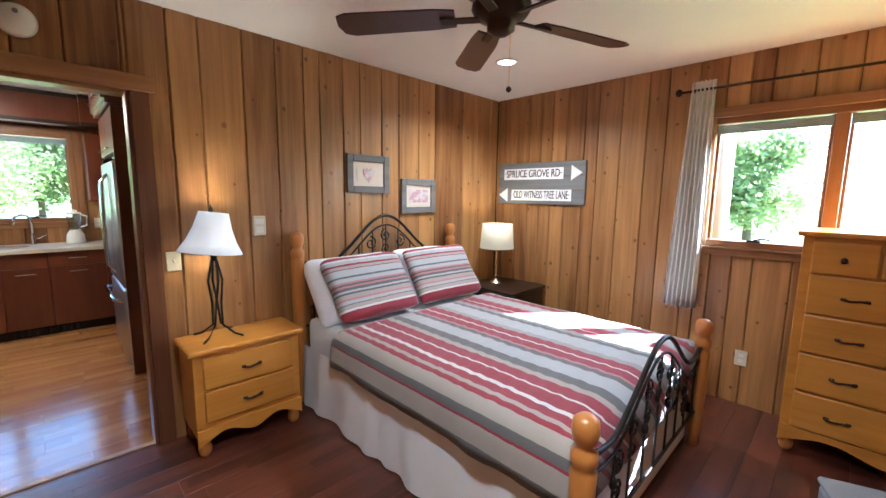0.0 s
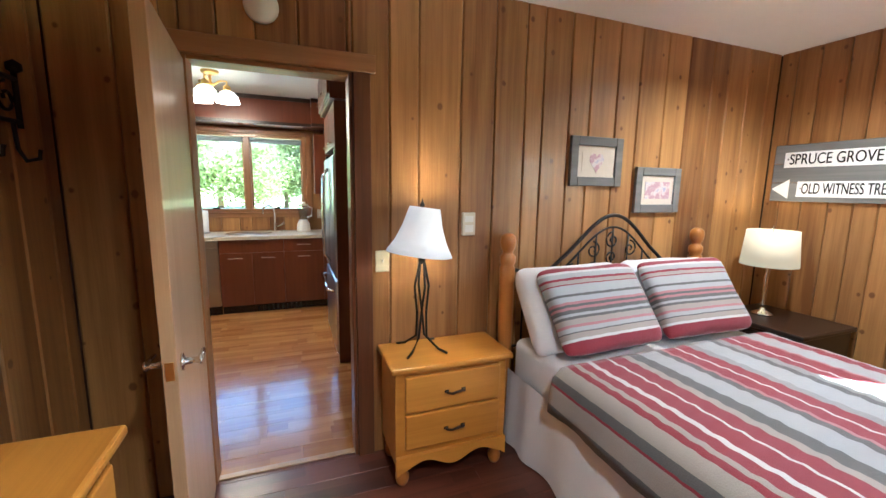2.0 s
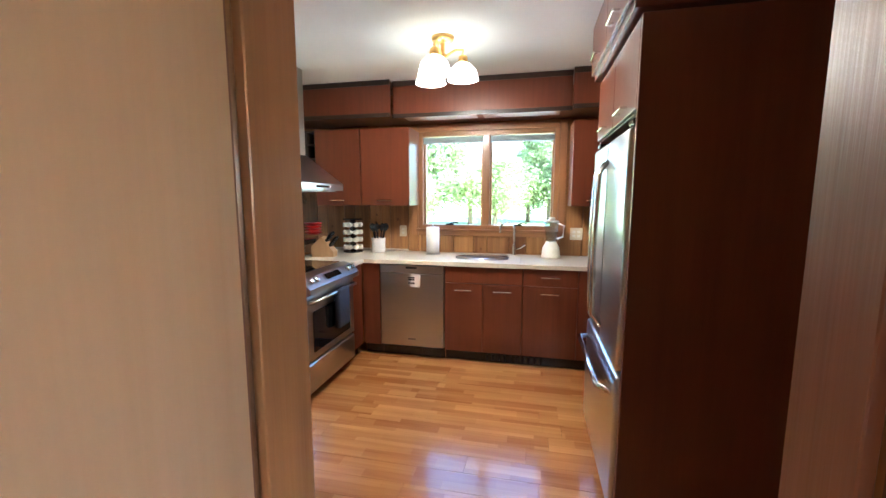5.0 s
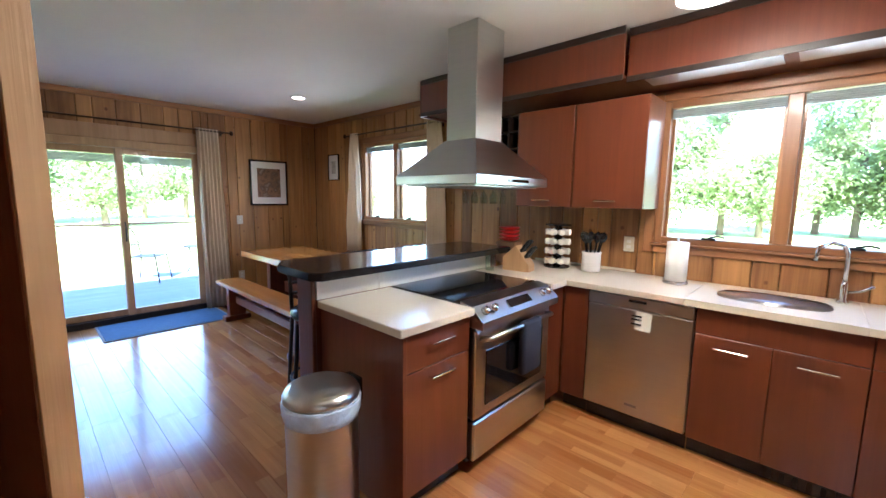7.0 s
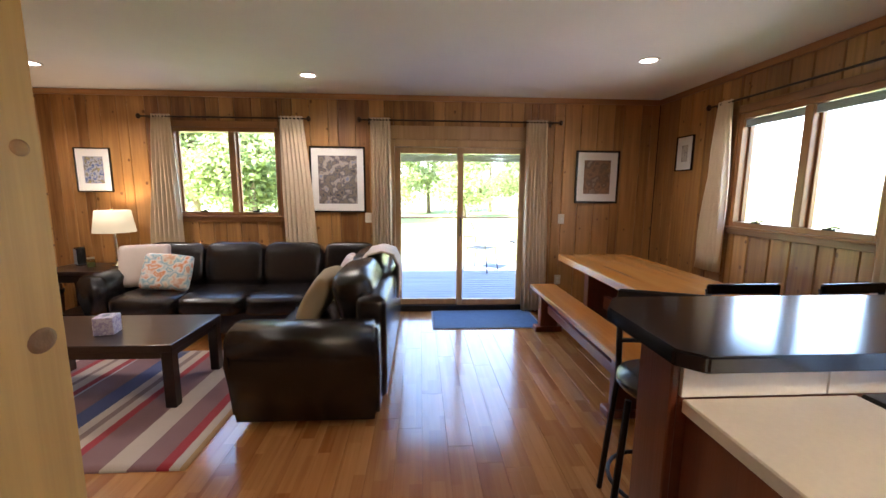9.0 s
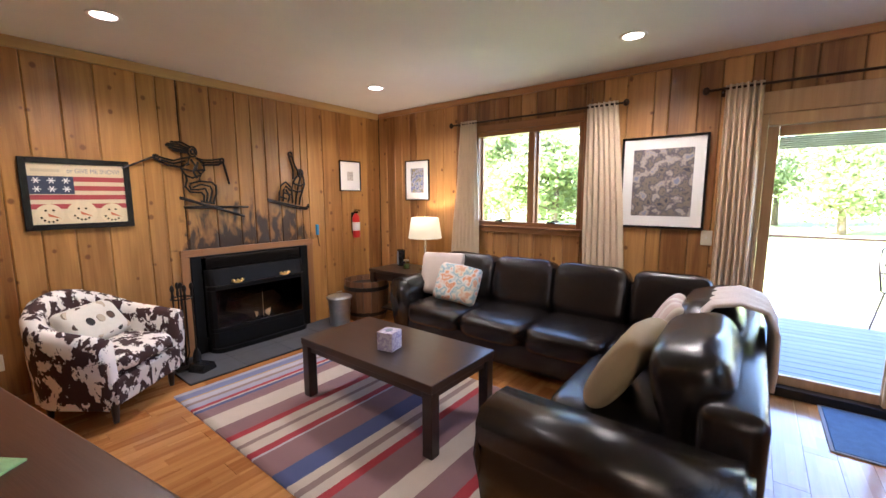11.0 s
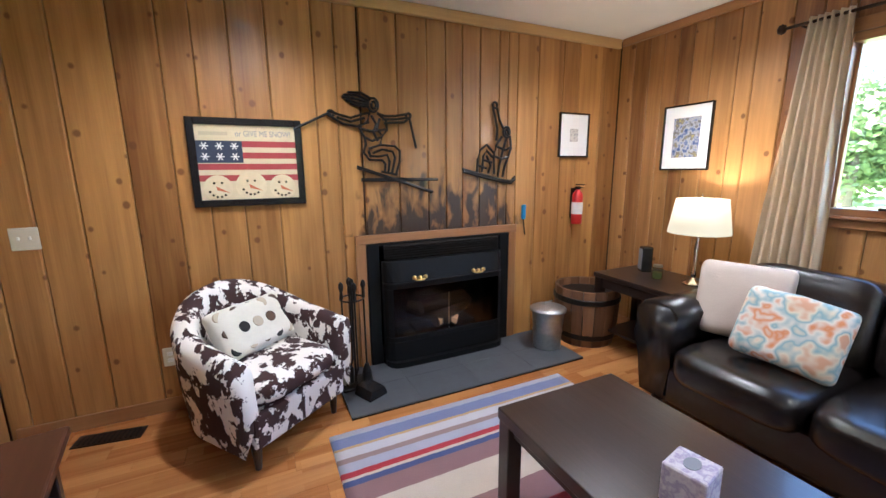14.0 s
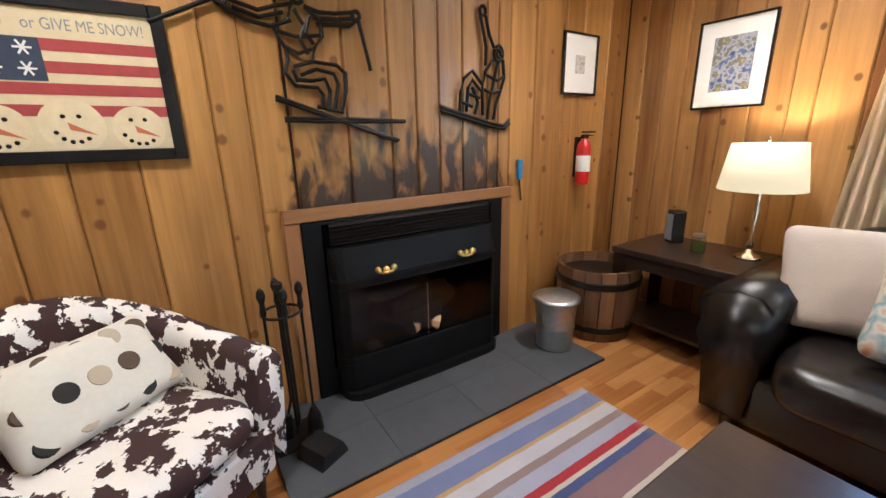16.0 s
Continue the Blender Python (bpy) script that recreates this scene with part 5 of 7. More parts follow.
part("jar", lathe([(0.045, 0.151), (0.06, 0.28), (0.068, 0.33), (0.065, 0.33), (0.042, 0.155)], seg=20), JARGLASS, bl, "clear jar", True)
part("lid", lathe([(0.066, 0.331), (0.066, 0.345), (0.03, 0.35), (0.03, 0.375), (0, 0.376)], seg=20), WHITE, bl, "", True)
part("handle", tube([(0.06, -0.02, 0.32), (0.11, -0.03, 0.30), (0.10, -0.03, 0.20), (0.05, -0.01, 0.18)], 0.009), WHITE, bl, "", True)
tst = thing("toaster_oven", "white toaster oven with dark glass door", "toaster oven", pose(0.80, 6.30, 0.91, 0, 0, -35))
part("case", box(-0.22, 0.22, -0.15, 0.15, 0.015, 0.24, 0.012, seg=2), WHITE, tst)
part("glass", box(-0.19, 0.09, -0.158, -0.150, 0.04, 0.21, 0.003), DARKGLASS, tst)
part("handle", tube([(-0.17, -0.185, 0.205), (0.07, -0.185, 0.205)], 0.008), CHROME, tst)
for z in (0.07, 0.13, 0.19):
    part("knob", moved(lathe([(0.018, 0), (0.015, 0.018), (0, 0.018)], seg=14), pose(0.155, -0.150, z, 90)), CHROME, tst)

dw = thing("dishwasher", "stainless steel dishwasher with a small paper note", "dishwasher", pose(-1.04, FRONT, 0))
part("body", box(-0.298, 0.298, 0.03, D, 0.10, 0.868), BLACK, dw)
part("door", box(-0.297, 0.297, -0.018, 0.028, 0.115, 0.79, 0.006), STEEL, dw)
part("control_panel", box(-0.297, 0.297, -0.022, 0.028, 0.792, 0.866, 0.006), STEEL, dw)
part("display", box(-0.05, 0.05, -0.0235, -0.0215, 0.835, 0.85), BLACK, dw)
part("kick", box(-0.297, 0.297, 0.05, 0.06, 0.0, 0.098), BLACK, dw)
nt = part("note", moved(box(-0.045, 0.045, -0.0205, -0.019, 0.67, 0.785), pose(0, 0, 0, 0, 3)), PAPER, dw, "white paper note")
for z in (0.755, 0.735, 0.705):
    part("print", box(-0.03, 0.03, -0.0215, -0.0207, z - 0.006, z + 0.004), BLACK, nt)
part("badge", box(-0.035, 0.035, -0.0195, -0.0175, 0.175, 0.19), GREY, dw)
fv = thing("floor_vent", "black vent grille in the cabinet plinth", "vent", pose(-0.05, 6.045, 0))
part("frame", box(-0.33, 0.20, -0.006, 0.012, 0.012, 0.085, 0.002), BLACK, fv)
for k in range(10):
    part("slat", box(-0.32 + 0.052 * k, -0.30 + 0.052 * k, -0.010, -0.0065, 0.02, 0.078), IRON, fv)

rg = thing("range", "stainless steel kitchen range with black glass cooktop", "range", pose(-1.52, 5.377, 0, 0, 0, 90))
part("body", box(-0.383, 0.383, 0.02, 0.62, 0.05, 0.895, 0.003), BLACK, rg)
part("cooktop", box(-0.388, 0.388, 0.07, 0.622, 0.897, 0.916, 0.004), DARKGLASS, rg)
pan = extrude_outline([(-0.075, 0.80), (-0.075, 0.84), (0.0, 0.905), (0.075, 0.922), (0.075, 0.80)], -0.387, 0.387)
moved(pan, Matrix.Rotation(radians(90), 4, "Z"))
for v in pan.verts:
    v.co.x = -v.co.x
part("control_panel", pan, STEEL, rg)
for x in (-0.32, -0.25, 0.25, 0.32):
    part("knob", moved(lathe([(0.024, 0), (0.022, 0.02), (0.017, 0.028), (0, 0.028)], seg=16), pose(x, -0.035, 0.878, 42)), CHROME, rg, "", True)
part("display", moved(box(-0.11, 0.11, -0.025, 0.025, 0.0, 0.003), pose(0, -0.035, 0.879, 42)), DARKGLASS, rg)
od = part("oven_door", box(-0.378, 0.378, -0.025, 0.018, 0.30, 0.79, 0.008), STEEL, rg)
part("oven_window", box(-0.29, 0.29, -0.029, -0.0245, 0.36, 0.66, 0.004), DARKGLASS, od)
part("oven_handle", tube([(-0.33, -0.02, 0.735), (-0.32, -0.07, 0.742), (0.32, -0.07, 0.742), (0.33, -0.02, 0.735)], 0.014), STEEL, od, "", True)
part("drawer", box(-0.378, 0.378, -0.025, 0.018, 0.07, 0.285, 0.008), STEEL, rg)
tw = thing("dish_towel", "dark blue dish towel over the oven handle", "towel", pose(-1.52, 5.377, 0, 0, 0, 90))
part("cloth", box(-0.02, 0.17, -0.095, -0.045, 0.45, 0.762, 0.018, seg=2), mat("navy_towel", (0.018, 0.024, 0.045), 0.95, bump=0.5), tw, "", True)

hd = thing("range_hood", "stainless steel pyramid range hood with square chimney", "range hood", pose(-1.98, 5.55, 0))
part("rim", box(-0.33, 0.33, -0.38, 0.38, 1.525, 1.58, 0.003), STEEL, hd)
bm = bmesh.new()
a = [bm.verts.new((sx * 0.33, sy * 0.38, 1.58)) for sx, sy in ((-1, -1), (1, -1), (1, 1), (-1, 1))]
b = [bm.verts.new((sx * 0.125, sy * 0.14, 1.81)) for sx, sy in ((-1, -1), (1, -1), (1, 1), (-1, 1))]
for i in range(4):
    bm.faces.new((a[i], a[(i + 1) % 4], b[(i + 1) % 4], b[i]))
part("canopy", bm, STEEL, hd)
part("chimney", box(-0.12, 0.12, -0.135, 0.135, 1.80, 2.498, 0.003), STEEL, hd)
part("filter", box(-0.28, 0.28, -0.33, 0.33, 1.515, 1.524), ZINC, hd)
part("button_strip", box(0.3305, 0.334, -0.08, 0.14, 1.545, 1.562), DARKGLASS, hd)

# wall cabinets and soffit
UP = "cherry wall cabinet with flat door and low steel handle"
for x, ww in ((-1.385, 0.49), (-1.875, 0.47)):
    cabinet(UP, pose(x, 6.27, 0), ww, NORTH - 6.275, 1.39, 2.12, [(-ww / 2, ww / 2, 1.39, 2.12, 1.44)])
cabinet(UP, pose(0.53, 6.27, 0), 0.40, NORTH - 6.275, 1.39, 2.12, [(-0.2, 0.2, 1.39, 2.12, 1.44)])
cabinet(UP, pose(0.74, 5.78, 0, 0, 0, -90), 0.90, 0.38, 1.39, 2.12, [(-0.45, 0.0, 1.39, 2.12, 1.44), (0.0, 0.45, 1.39, 2.12, 1.44)])
wr = thing("wine_rack", "dark wooden pigeonhole wine rack under the soffit", "wine rack", pose(-2.21, 6.28, 0))
for x in (-0.098, 0.0, 0.098):
    part("divider", box(x - 0.008, x + 0.008, 0, 0.32, 1.58, 2.12), ESPRESSO, wr)
for z in (1.58, 1.715, 1.85, 1.985, 2.11):
    part("shelf", box(-0.089, -0.009, 0, 0.32, z - 0.007, z + 0.007), ESPRESSO, wr)
    part("shelf", box(0.009, 0.089, 0, 0.32, z - 0.007, z + 0.007), ESPRESSO, wr)
sr = thing("stemware_rack", "wooden rack with hanging wine glasses", "glass rack", pose(-2.55, 6.42, 0))
part("board", box(-0.22, 0.22, -0.14, 0.19, 1.60, 1.62, 0.003), ESPRESSO, sr)
for i in range(4):
    for j in range(2):
        part("wine_glass", lathe([(0.033, 1.595), (0.004, 1.585), (0.004, 1.51), (0.02, 1.49), (0.036, 1.45), (0.03, 1.40)], at=(-0.16 + 0.107 * i, -0.07 + 0.13 * j, 0), seg=14), JARGLASS, sr, "clear hanging wine glass", True)
so = thing("soffit", "cherry soffit with dark edging above the kitchen cabinets", "soffit", pose(0, 0, 0), kind="structure")
for x0, x1, yf in ((-3.05, -1.26, 6.10), (-1.259, 0.30, 6.17), (0.301, EAST - 0.03, 6.10)):
    part("front", box(x0, x1, yf, yf + 0.02, 2.20, 2.46, 0.001), CHERRY, so)
    part("underside", box(x0, x1, yf + 0.021, NORTH - 0.005, 2.20, 2.215), CHERRY, so)
    part("lower_edging", box(x0 - 0.001, x1 + 0.001, yf - 0.012, yf - 0.0005, 2.18, 2.215, 0.002), ESPRESSO, so)
    part("upper_edging", box(x0 - 0.001, x1 + 0.001, yf - 0.012, yf - 0.0005, 2.455, 2.499, 0.002), ESPRESSO, so)
part("end", box(-3.07, -3.051, 6.10, NORTH - 0.005, 2.18, 2.499), CHERRY, so)
part("end", box(0.72, 0.74, 4.36, 6.099, 2.14, 2.499), CHERRY, so)
for x in (-0.84, -0.12):
    part("light_panel", box(x - 0.33, x + 0.33, 6.21, 6.40, 2.192, 2.199), STEEL, so, "long shiny panel under the soffit")

# refrigerator and its surround
fr = thing("refrigerator", "stainless steel french-door refrigerator with bottom freezer", "refrigerator", pose(0.44, 4.80, 0, 0, 0, -90))
part("body", box(-0.45, 0.45, 0.0, 0.66, 0.03, 1.75, 0.004), BLACK, fr)
for s in (-1, 1):
    dd = part("door", box(min(0, s * 0.45) + 0.003, max(0, s * 0.45) - 0.003, -0.075, -0.004, 0.72, 1.74, 0.018, seg=3), STEEL, fr, "", True)
    part("handle", tube([(s * 0.045, -0.075, 0.80), (s * 0.05, -0.12, 0.86), (s * 0.055, -0.13, 1.2), (s * 0.05, -0.12, 1.58), (s * 0.045, -0.075, 1.64)], 0.013), CHROME, dd, "curved steel handle", True)
fd = part("freezer_drawer", box(-0.447, 0.447, -0.075, -0.004, 0.06, 0.70, 0.018, seg=3), STEEL, fr, "", True)
part("handle", tube([(-0.38, -0.075, 0.60), (-0.34, -0.13, 0.61), (0.34, -0.13, 0.61), (0.38, -0.075, 0.60)], 0.014), CHROME, fd, "curved steel handle", True)
for s in (-1, 1):
    part("hinge_cover", box(s * 0.40 - 0.04, s * 0.40 + 0.04, -0.06, 0.04, 1.752, 1.775, 0.004), BLACK, fr)
pn = thing("side_panel", "tall cherry panel beside the refrigerator", "panel", pose(0, 0, 0))
part("panel", box(0.38, EAST - 0.023, 4.30, 4.325, 0.0, 2.14, 0.002), CHERRY, pn)
pn2 = thing("side_panel", "tall cherry panel beside the refrigerator", "panel", pose(0, 0, 0))
part("panel", box(0.40, EAST - 0.023, 5.268, 5.292, 0.0, 2.14, 0.002), CHERRY, pn2)
cabinet("cherry cabinet above the refrigerator with two doors", pose(0.38, 4.796, 0, 0, 0, -90), 0.938, 0.72, 1.80, 2.14, [(-0.469, 0, 1.80, 2.14, 1.84), (0, 0.469, 1.80, 2.14, 1.84)])
cabinet("cherry top cabinet reaching the ceiling above the refrigerator", pose(0.33, 4.796, 0, 0, 0, -90), 0.985, 0.76, 2.16, 2.497, [(-0.49, 0, 2.19, 2.47, 2.23), (0, 0.49, 2.19, 2.47, 2.23)])

tr = thing("trash_can", "round stainless steel pedal bin with a plastic liner", "trash can", pose(-1.745, 4.285, 0))
part("body", lathe([(0.15, 0.0), (0.152, 0.03), (0.148, 0.035), (0.148, 0.60), (0.15, 0.61)], seg=36), STEEL, tr, "", True)
part("base_ring", lathe([(0.155, 0.0), (0.155, 0.03), (0.15, 0.034)], seg=36), BLACK, tr, "", True)
part("liner", lathe([(0.151, 0.55 - 0.01), (0.160, 0.57), (0.163, 0.61), (0.158, 0.622)], seg=30), mat("blue_liner", (0.45, 0.55, 0.72), 0.35, vary=0.3, scale=30, bump=0.9, bscale=25), tr, "pale blue plastic liner folded over the rim", True)
part("lid", lathe([(0.155, 0.622), (0.157, 0.64), (0.145, 0.66), (0.12, 0.672), (0.06, 0.68), (0, 0.682)], seg=36), STEEL, tr, "", True)
part("hinge", box(-0.05, 0.05, 0.13, 0.175, 0.55, 0.66, 0.008), BLACK, tr)
part("pedal", box(-0.04, 0.04, -0.21, -0.15, 0.012, 0.028, 0.005), BLACK, tr)

# counter clutter
kb = thing("knife_block", "pale wooden knife block with black-handled knives", "knife block", pose(-1.93, 6.05, 0.91, 0, 0, 8))
part("block", extrude_outline([(-0.10, 0), (0.11, 0), (0.11, 0.05), (0.0, 0.19), (-0.10, 0.10)], -0.055, 0.055), PALEWOOD, kb)
for i in range(3):
    for j in range(2):
        part("knife", moved(box(-0.012, 0.012, -0.008, 0.008, 0.0, 0.11, 0.004), pose(0.03 + 0.035 * j, -0.03 + 0.03 * i, 0.145 - 0.045 * j, 0, 38)), BLACK, kb, "black knife handle")
cr = thing("utensil_crock", "white crock full of black cooking utensils", "crock", pose(-1.52, 6.42, 0.91))
part("crock", lathe([(0.062, 0), (0.068, 0.02), (0.068, 0.13), (0.072, 0.15), (0.064, 0.15), (0.06, 0.02), (0, 0.015)], seg=24), PAPER, cr, "", True)
rnd = random.Random(3)
for i in range(9):
    a, tl = 2 * math.pi * i / 9, rnd.uniform(0.02, 0.07)
    u = tube([(0.02 * math.cos(a), 0.02 * math.sin(a), 0.03), ((0.03 + tl) * math.cos(a), (0.03 + tl) * math.sin(a), 0.24)], 0.006)
    part("utensil", lathe([(0.008, -0.03), (0.028, 0.0), (0.026, 0.03), (0.0, 0.05)], u, ((0.035 + tl) * math.cos(a), (0.035 + tl) * math.sin(a), 0.25), 8, 0.5), BLACK, cr)
sp = thing("spice_rack", "black revolving rack of spice jars", "spice rack", pose(-1.80, 6.42, 0.91))
part("frame", lathe([(0.10, 0), (0.10, 0.01), (0.03, 0.012), (0.03, 0.33), (0.10, 0.332), (0.10, 0.342), (0, 0.345)], seg=20), BLACK, sp)
for j in range(4):
    for i in range(8):
        a = 2 * math.pi * i / 8
        part("jar", moved(lathe([(0.022, 0), (0.022, 0.05), (0, 0.05)], seg=10), pose(0.05 * math.cos(a), 0.05 * math.sin(a), 0.052 + 0.076 * j) @ pose(0, 0, 0, 0, 0, math.degrees(a)) @ pose(0, 0, 0, 0, 90)), WHITE, sp, "spice jar with pale lid")
rb = thing("red_bowls", "stack of small red bowls on the bar end", "bowl", pose(-2.18, 6.30, 0.912))
part("stand", box(-0.09, 0.09, -0.06, 0.06, 0.0, 0.18, 0.006), BARRELWOOD, rb)
for k in range(4):
    part("bowl", lathe([(0.05, 0.182 + 0.03 * k), (0.085, 0.205 + 0.03 * k), (0.088, 0.21 + 0.03 * k), (0.05, 0.195 + 0.03 * k)], seg=20), RED, rb, "", True)
gl = thing("drinking_glass", "clear drinking glass on the worktop", "glass", pose(-2.06, 5.87, 0.91))
part("cup", lathe([(0.032, 0), (0.04, 0.13), (0.037, 0.13), (0.03, 0.008), (0, 0.006)], seg=18), JARGLASS, gl, "", True)


def stool(m):
    t = thing("bar_stool", "black metal ladder-back bar stool with padded seat", "bar stool", m, "bar stools")
    part("seat", lathe([(0.0, 0.66), (0.17, 0.66), (0.185, 0.68), (0.18, 0.71), (0.10, 0.725), (0, 0.727)], seg=28), LEATHER, t, "", True)
    for sx in (-1, 1):
        part("leg", tube([(sx * 0.15, -0.14, 0.66), (sx * 0.20, -0.21, 0.0)], 0.013), IRON, t)
        part("back_leg", tube([(sx * 0.20, 0.23, 0.0), (sx * 0.16, 0.15, 0.64), (sx * 0.165, 0.16, 0.82), (sx * 0.17, 0.20, 0.99)], 0.013), IRON, t)
    for z, y in ((0.79, 0.156), (0.86, 0.168), (0.93, 0.182)):
        part("slat", tube([(-0.165, y, z), (-0.08, y + 0.025, z), (0.08, y + 0.025, z), (0.165, y, z)], 0.011), IRON, t)
    part("crest", box(-0.18, 0.18, 0.18, 0.205, 0.965, 1.015, 0.008), BLACK, t)
    part("foot_ring", tube([(0.19 * math.cos(2 * math.pi * i / 24), 0.01 + 0.19 * math.sin(2 * math.pi * i / 24), 0.25) for i in range(24)], 0.009, closed=True), IRON, t)
    return t


st = stool(pose(-2.66, 4.80, 0, 0, 0, 68))
copy_thing(st, pose(-2.78, 5.35, 0, 0, 0, 90))
copy_thing(st, pose(-2.78, 5.92, 0, 0, 0, 95))


# ---- dining corner ----
tb = thing("dining_table", "long varnished slab picnic table with red trestle legs", "table", pose(-4.45, 5.74, 0))
bm = box(-1.03, 1.03, -0.40, 0.40, 0.69, 0.76, 0.012, seg=2)
part("tabletop", bm, SLABWOOD, tb)
for x in (-0.72, 0.72):
    part("trestle", box(x - 0.05, x + 0.05, -0.20, 0.20, 0.08, 0.689, 0.006), REDLEG, tb)
    part("foot", box(x - 0.06, x + 0.06, -0.33, 0.33, 0.0, 0.079, 0.01), REDLEG, tb)
part("stretcher", box(-0.669, 0.669, -0.03, 0.03, 0.25, 0.38, 0.006), REDLEG, tb)


def bench(m):
    t = thing("bench", "long varnished slab bench with red legs", "bench", m, "benches at the table")
    part("seat", box(-1.03, 1.03, -0.135, 0.135, 0.40, 0.45, 0.010, seg=2), SLABWOOD, t)
    for x in (-0.80, 0.80):
        part("leg", box(x - 0.045, x + 0.045, -0.09, 0.09, 0.06, 0.399, 0.006), REDLEG, t)
        part("foot", box(x - 0.055, x + 0.055, -0.14, 0.14, 0.0, 0.059, 0.008), REDLEG, t)
    part("stretcher", box(-0.754, 0.754, -0.02, 0.02, 0.2, 0.28, 0.004), REDLEG, t)
    return t


bn = bench(pose(-4.37, 5.15, 0))
copy_thing(bn, pose(-4.45, 6.36, 0))
mt = thing("door_mat", "blue patterned door mat before the sliding door", "mat", pose(-5.56, 4.55, 0.001))
part("mat", box(-0.31, 0.31, -0.58, 0.57, 0.0, 0.012, 0.004), BLUEMAT, mt)
rim = bmesh.new()
for x0, x1, y0, y1 in ((-0.325, 0.325, -0.60, -0.581), (-0.325, 0.325, 0.571, 0.59), (-0.325, -0.311, -0.58, 0.57), (0.311, 0.325, -0.58, 0.57)):
    box(x0, x1, y0, y1, 0, 0.009, 0.002, rim)
part("border", rim, GREY, mt)

# ---- living room ----
MV, CRM, BLU, PER, RDD, YEL, LAV, BRN, CRL = (0.22, 0.12, 0.125), (0.50, 0.43, 0.36), (0.055, 0.075, 0.19), (0.15, 0.17, 0.30), (0.33, 0.02, 0.03), (0.42, 0.27, 0.12), (0.32, 0.32, 0.40), (0.24, 0.17, 0.15), (0.44, 0.42, 0.45)
RUG = stripes("striped_rug", "Y", -1.165, 1.165, [
    (4, LAV), (8, PER), (2, YEL), (6, CRL), (4, BRN), (6, LAV), (4, RDD), (2, CRM), (3, BLU), (11, MV), (18, CRM), (15, MV), (5, RDD), (8, CRM), (4, BRN), (8, CRM), (5, RDD), (2, CRL),
    (20, MV), (13, BLU), (7, CRM), (4, BRN), (7, CRM), (5, RDD), (18, MV), (14, CRM), (14, MV), (6, RDD), (6, CRM), (2, YEL)], 0.95)
rg2 = thing("rug", "wool rug striped in mauve, cream, blue and red", "rug", pose(-3.95, 1.435, 0.001))
bm = bmesh.new()
n1, n2 = 30, 44
g = [[bm.verts.new((-0.785 + 1.57 * i / n1, -1.165 + 2.33 * j / n2, 0.011 + 0.002 * noise.noise(Vector((i * 0.6, j * 0.6, 0))))) for i in range(n1 + 1)] for j in range(n2 + 1)]
for a, b in zip(g, g[1:]):
    for i in range(n1):
        bm.faces.new((a[i], a[i + 1], b[i + 1], b[i]))
edge = [r[0] for r in g] + g[-1][1:] + [r[-1] for r in g[-2::-1]] + g[0][-2:0:-1]
lo = [bm.verts.new((v.co.x * 1.004, v.co.y * 1.003, 0.0)) for v in edge]
for i in range(len(edge)):
    j = (i + 1) % len(edge)
    bm.faces.new((edge[i], edge[j], lo[j], lo[i]))
part("carpet", bm, RUG, rg2, "", True)

cf = thing("coffee_table", "low dark brown wooden coffee table on square legs", "coffee table", pose(-4.08, 1.61, 0.013))
part("top", box(-0.325, 0.325, -0.61, 0.61, 0.385, 0.437, 0.005, seg=2), ESPRESSO, cf)
for sx in (-1, 1):
    for sy in (-1, 1):
        part("leg", box(sx * 0.285 - 0.035, sx * 0.285 + 0.035, sy * 0.57 - 0.035, sy * 0.57 + 0.035, 0.0, 0.384, 0.004), ESPRESSO, cf)
for sx in (-1, 1):
    part("apron", box(sx * 0.285 - 0.012, sx * 0.285 + 0.012, -0.53, 0.53, 0.335, 0.384), ESPRESSO, cf)
    part("apron", box(-0.245, 0.245, sx * 0.57 - 0.012, sx * 0.57 + 0.012, 0.335, 0.384), ESPRESSO, cf)
ti = thing("tissue_box", "pale lilac patterned cube tissue box", "tissue box", pose(-4.0, 1.655, 0.4505, 0, 0, 12))
TISSUE = painted("lilac_pattern", [(0.46, 0.40, 0.50), (0.6, 0.55, 0.58), (0.34, 0.28, 0.42), (0.62, 0.58, 0.6)], 30)
bm = box(-0.06, 0.06, -0.06, 0.06, 0.0, 0.125, 0.004)
part("carton", bm, TISSUE, ti)
part("opening", lathe([(0.0, 0.1255), (0.032, 0.1255), (0.032, 0.127), (0, 0.127)], seg=20, squash=0.7), GREY, ti, "dark oval opening")

sf = thing("sofa", "black leather corner sofa with rolled arms", "sofa", pose(0, 0, 0))


def seat(name, m, sx, sy, sz, e=0.35, wr=0.012, seed=0, label=""):
    return part(name, moved(cushion(sx, sy, sz, e, wr, seed, 40, 20, 0.0, 0.5), m), LEATHER, sf, label, True)


# run along the west wall, then the return towards the kitchen
part("base", box(-5.80, -5.0, 0.86, 3.50, 0.06, 0.30, 0.03, seg=2), LEATHER, sf)
part("base", box(-4.988, -3.70, 2.76, 3.55, 0.06, 0.30, 0.03, seg=2), LEATHER, sf)
part("back_frame", box(-5.84, -5.62, 0.74, 3.60, 0.30, 0.74, 0.05, seg=3), LEATHER, sf, "", True)
part("back_frame", box(-5.618, -3.72, 3.40, 3.60, 0.06, 0.76, 0.05, seg=3), LEATHER, sf, "", True)
for k, y in enumerate((1.24, 1.85, 2.46)):
    seat("seat_cushion", pose(-5.27, y, 0.36), 0.40, 0.308, 0.105, seed=k)
    seat("back_cushion", pose(-5.60, y, 0.64, 0, -12, 0), 0.14, 0.305, 0.235, 0.30, 0.010, k + 5)
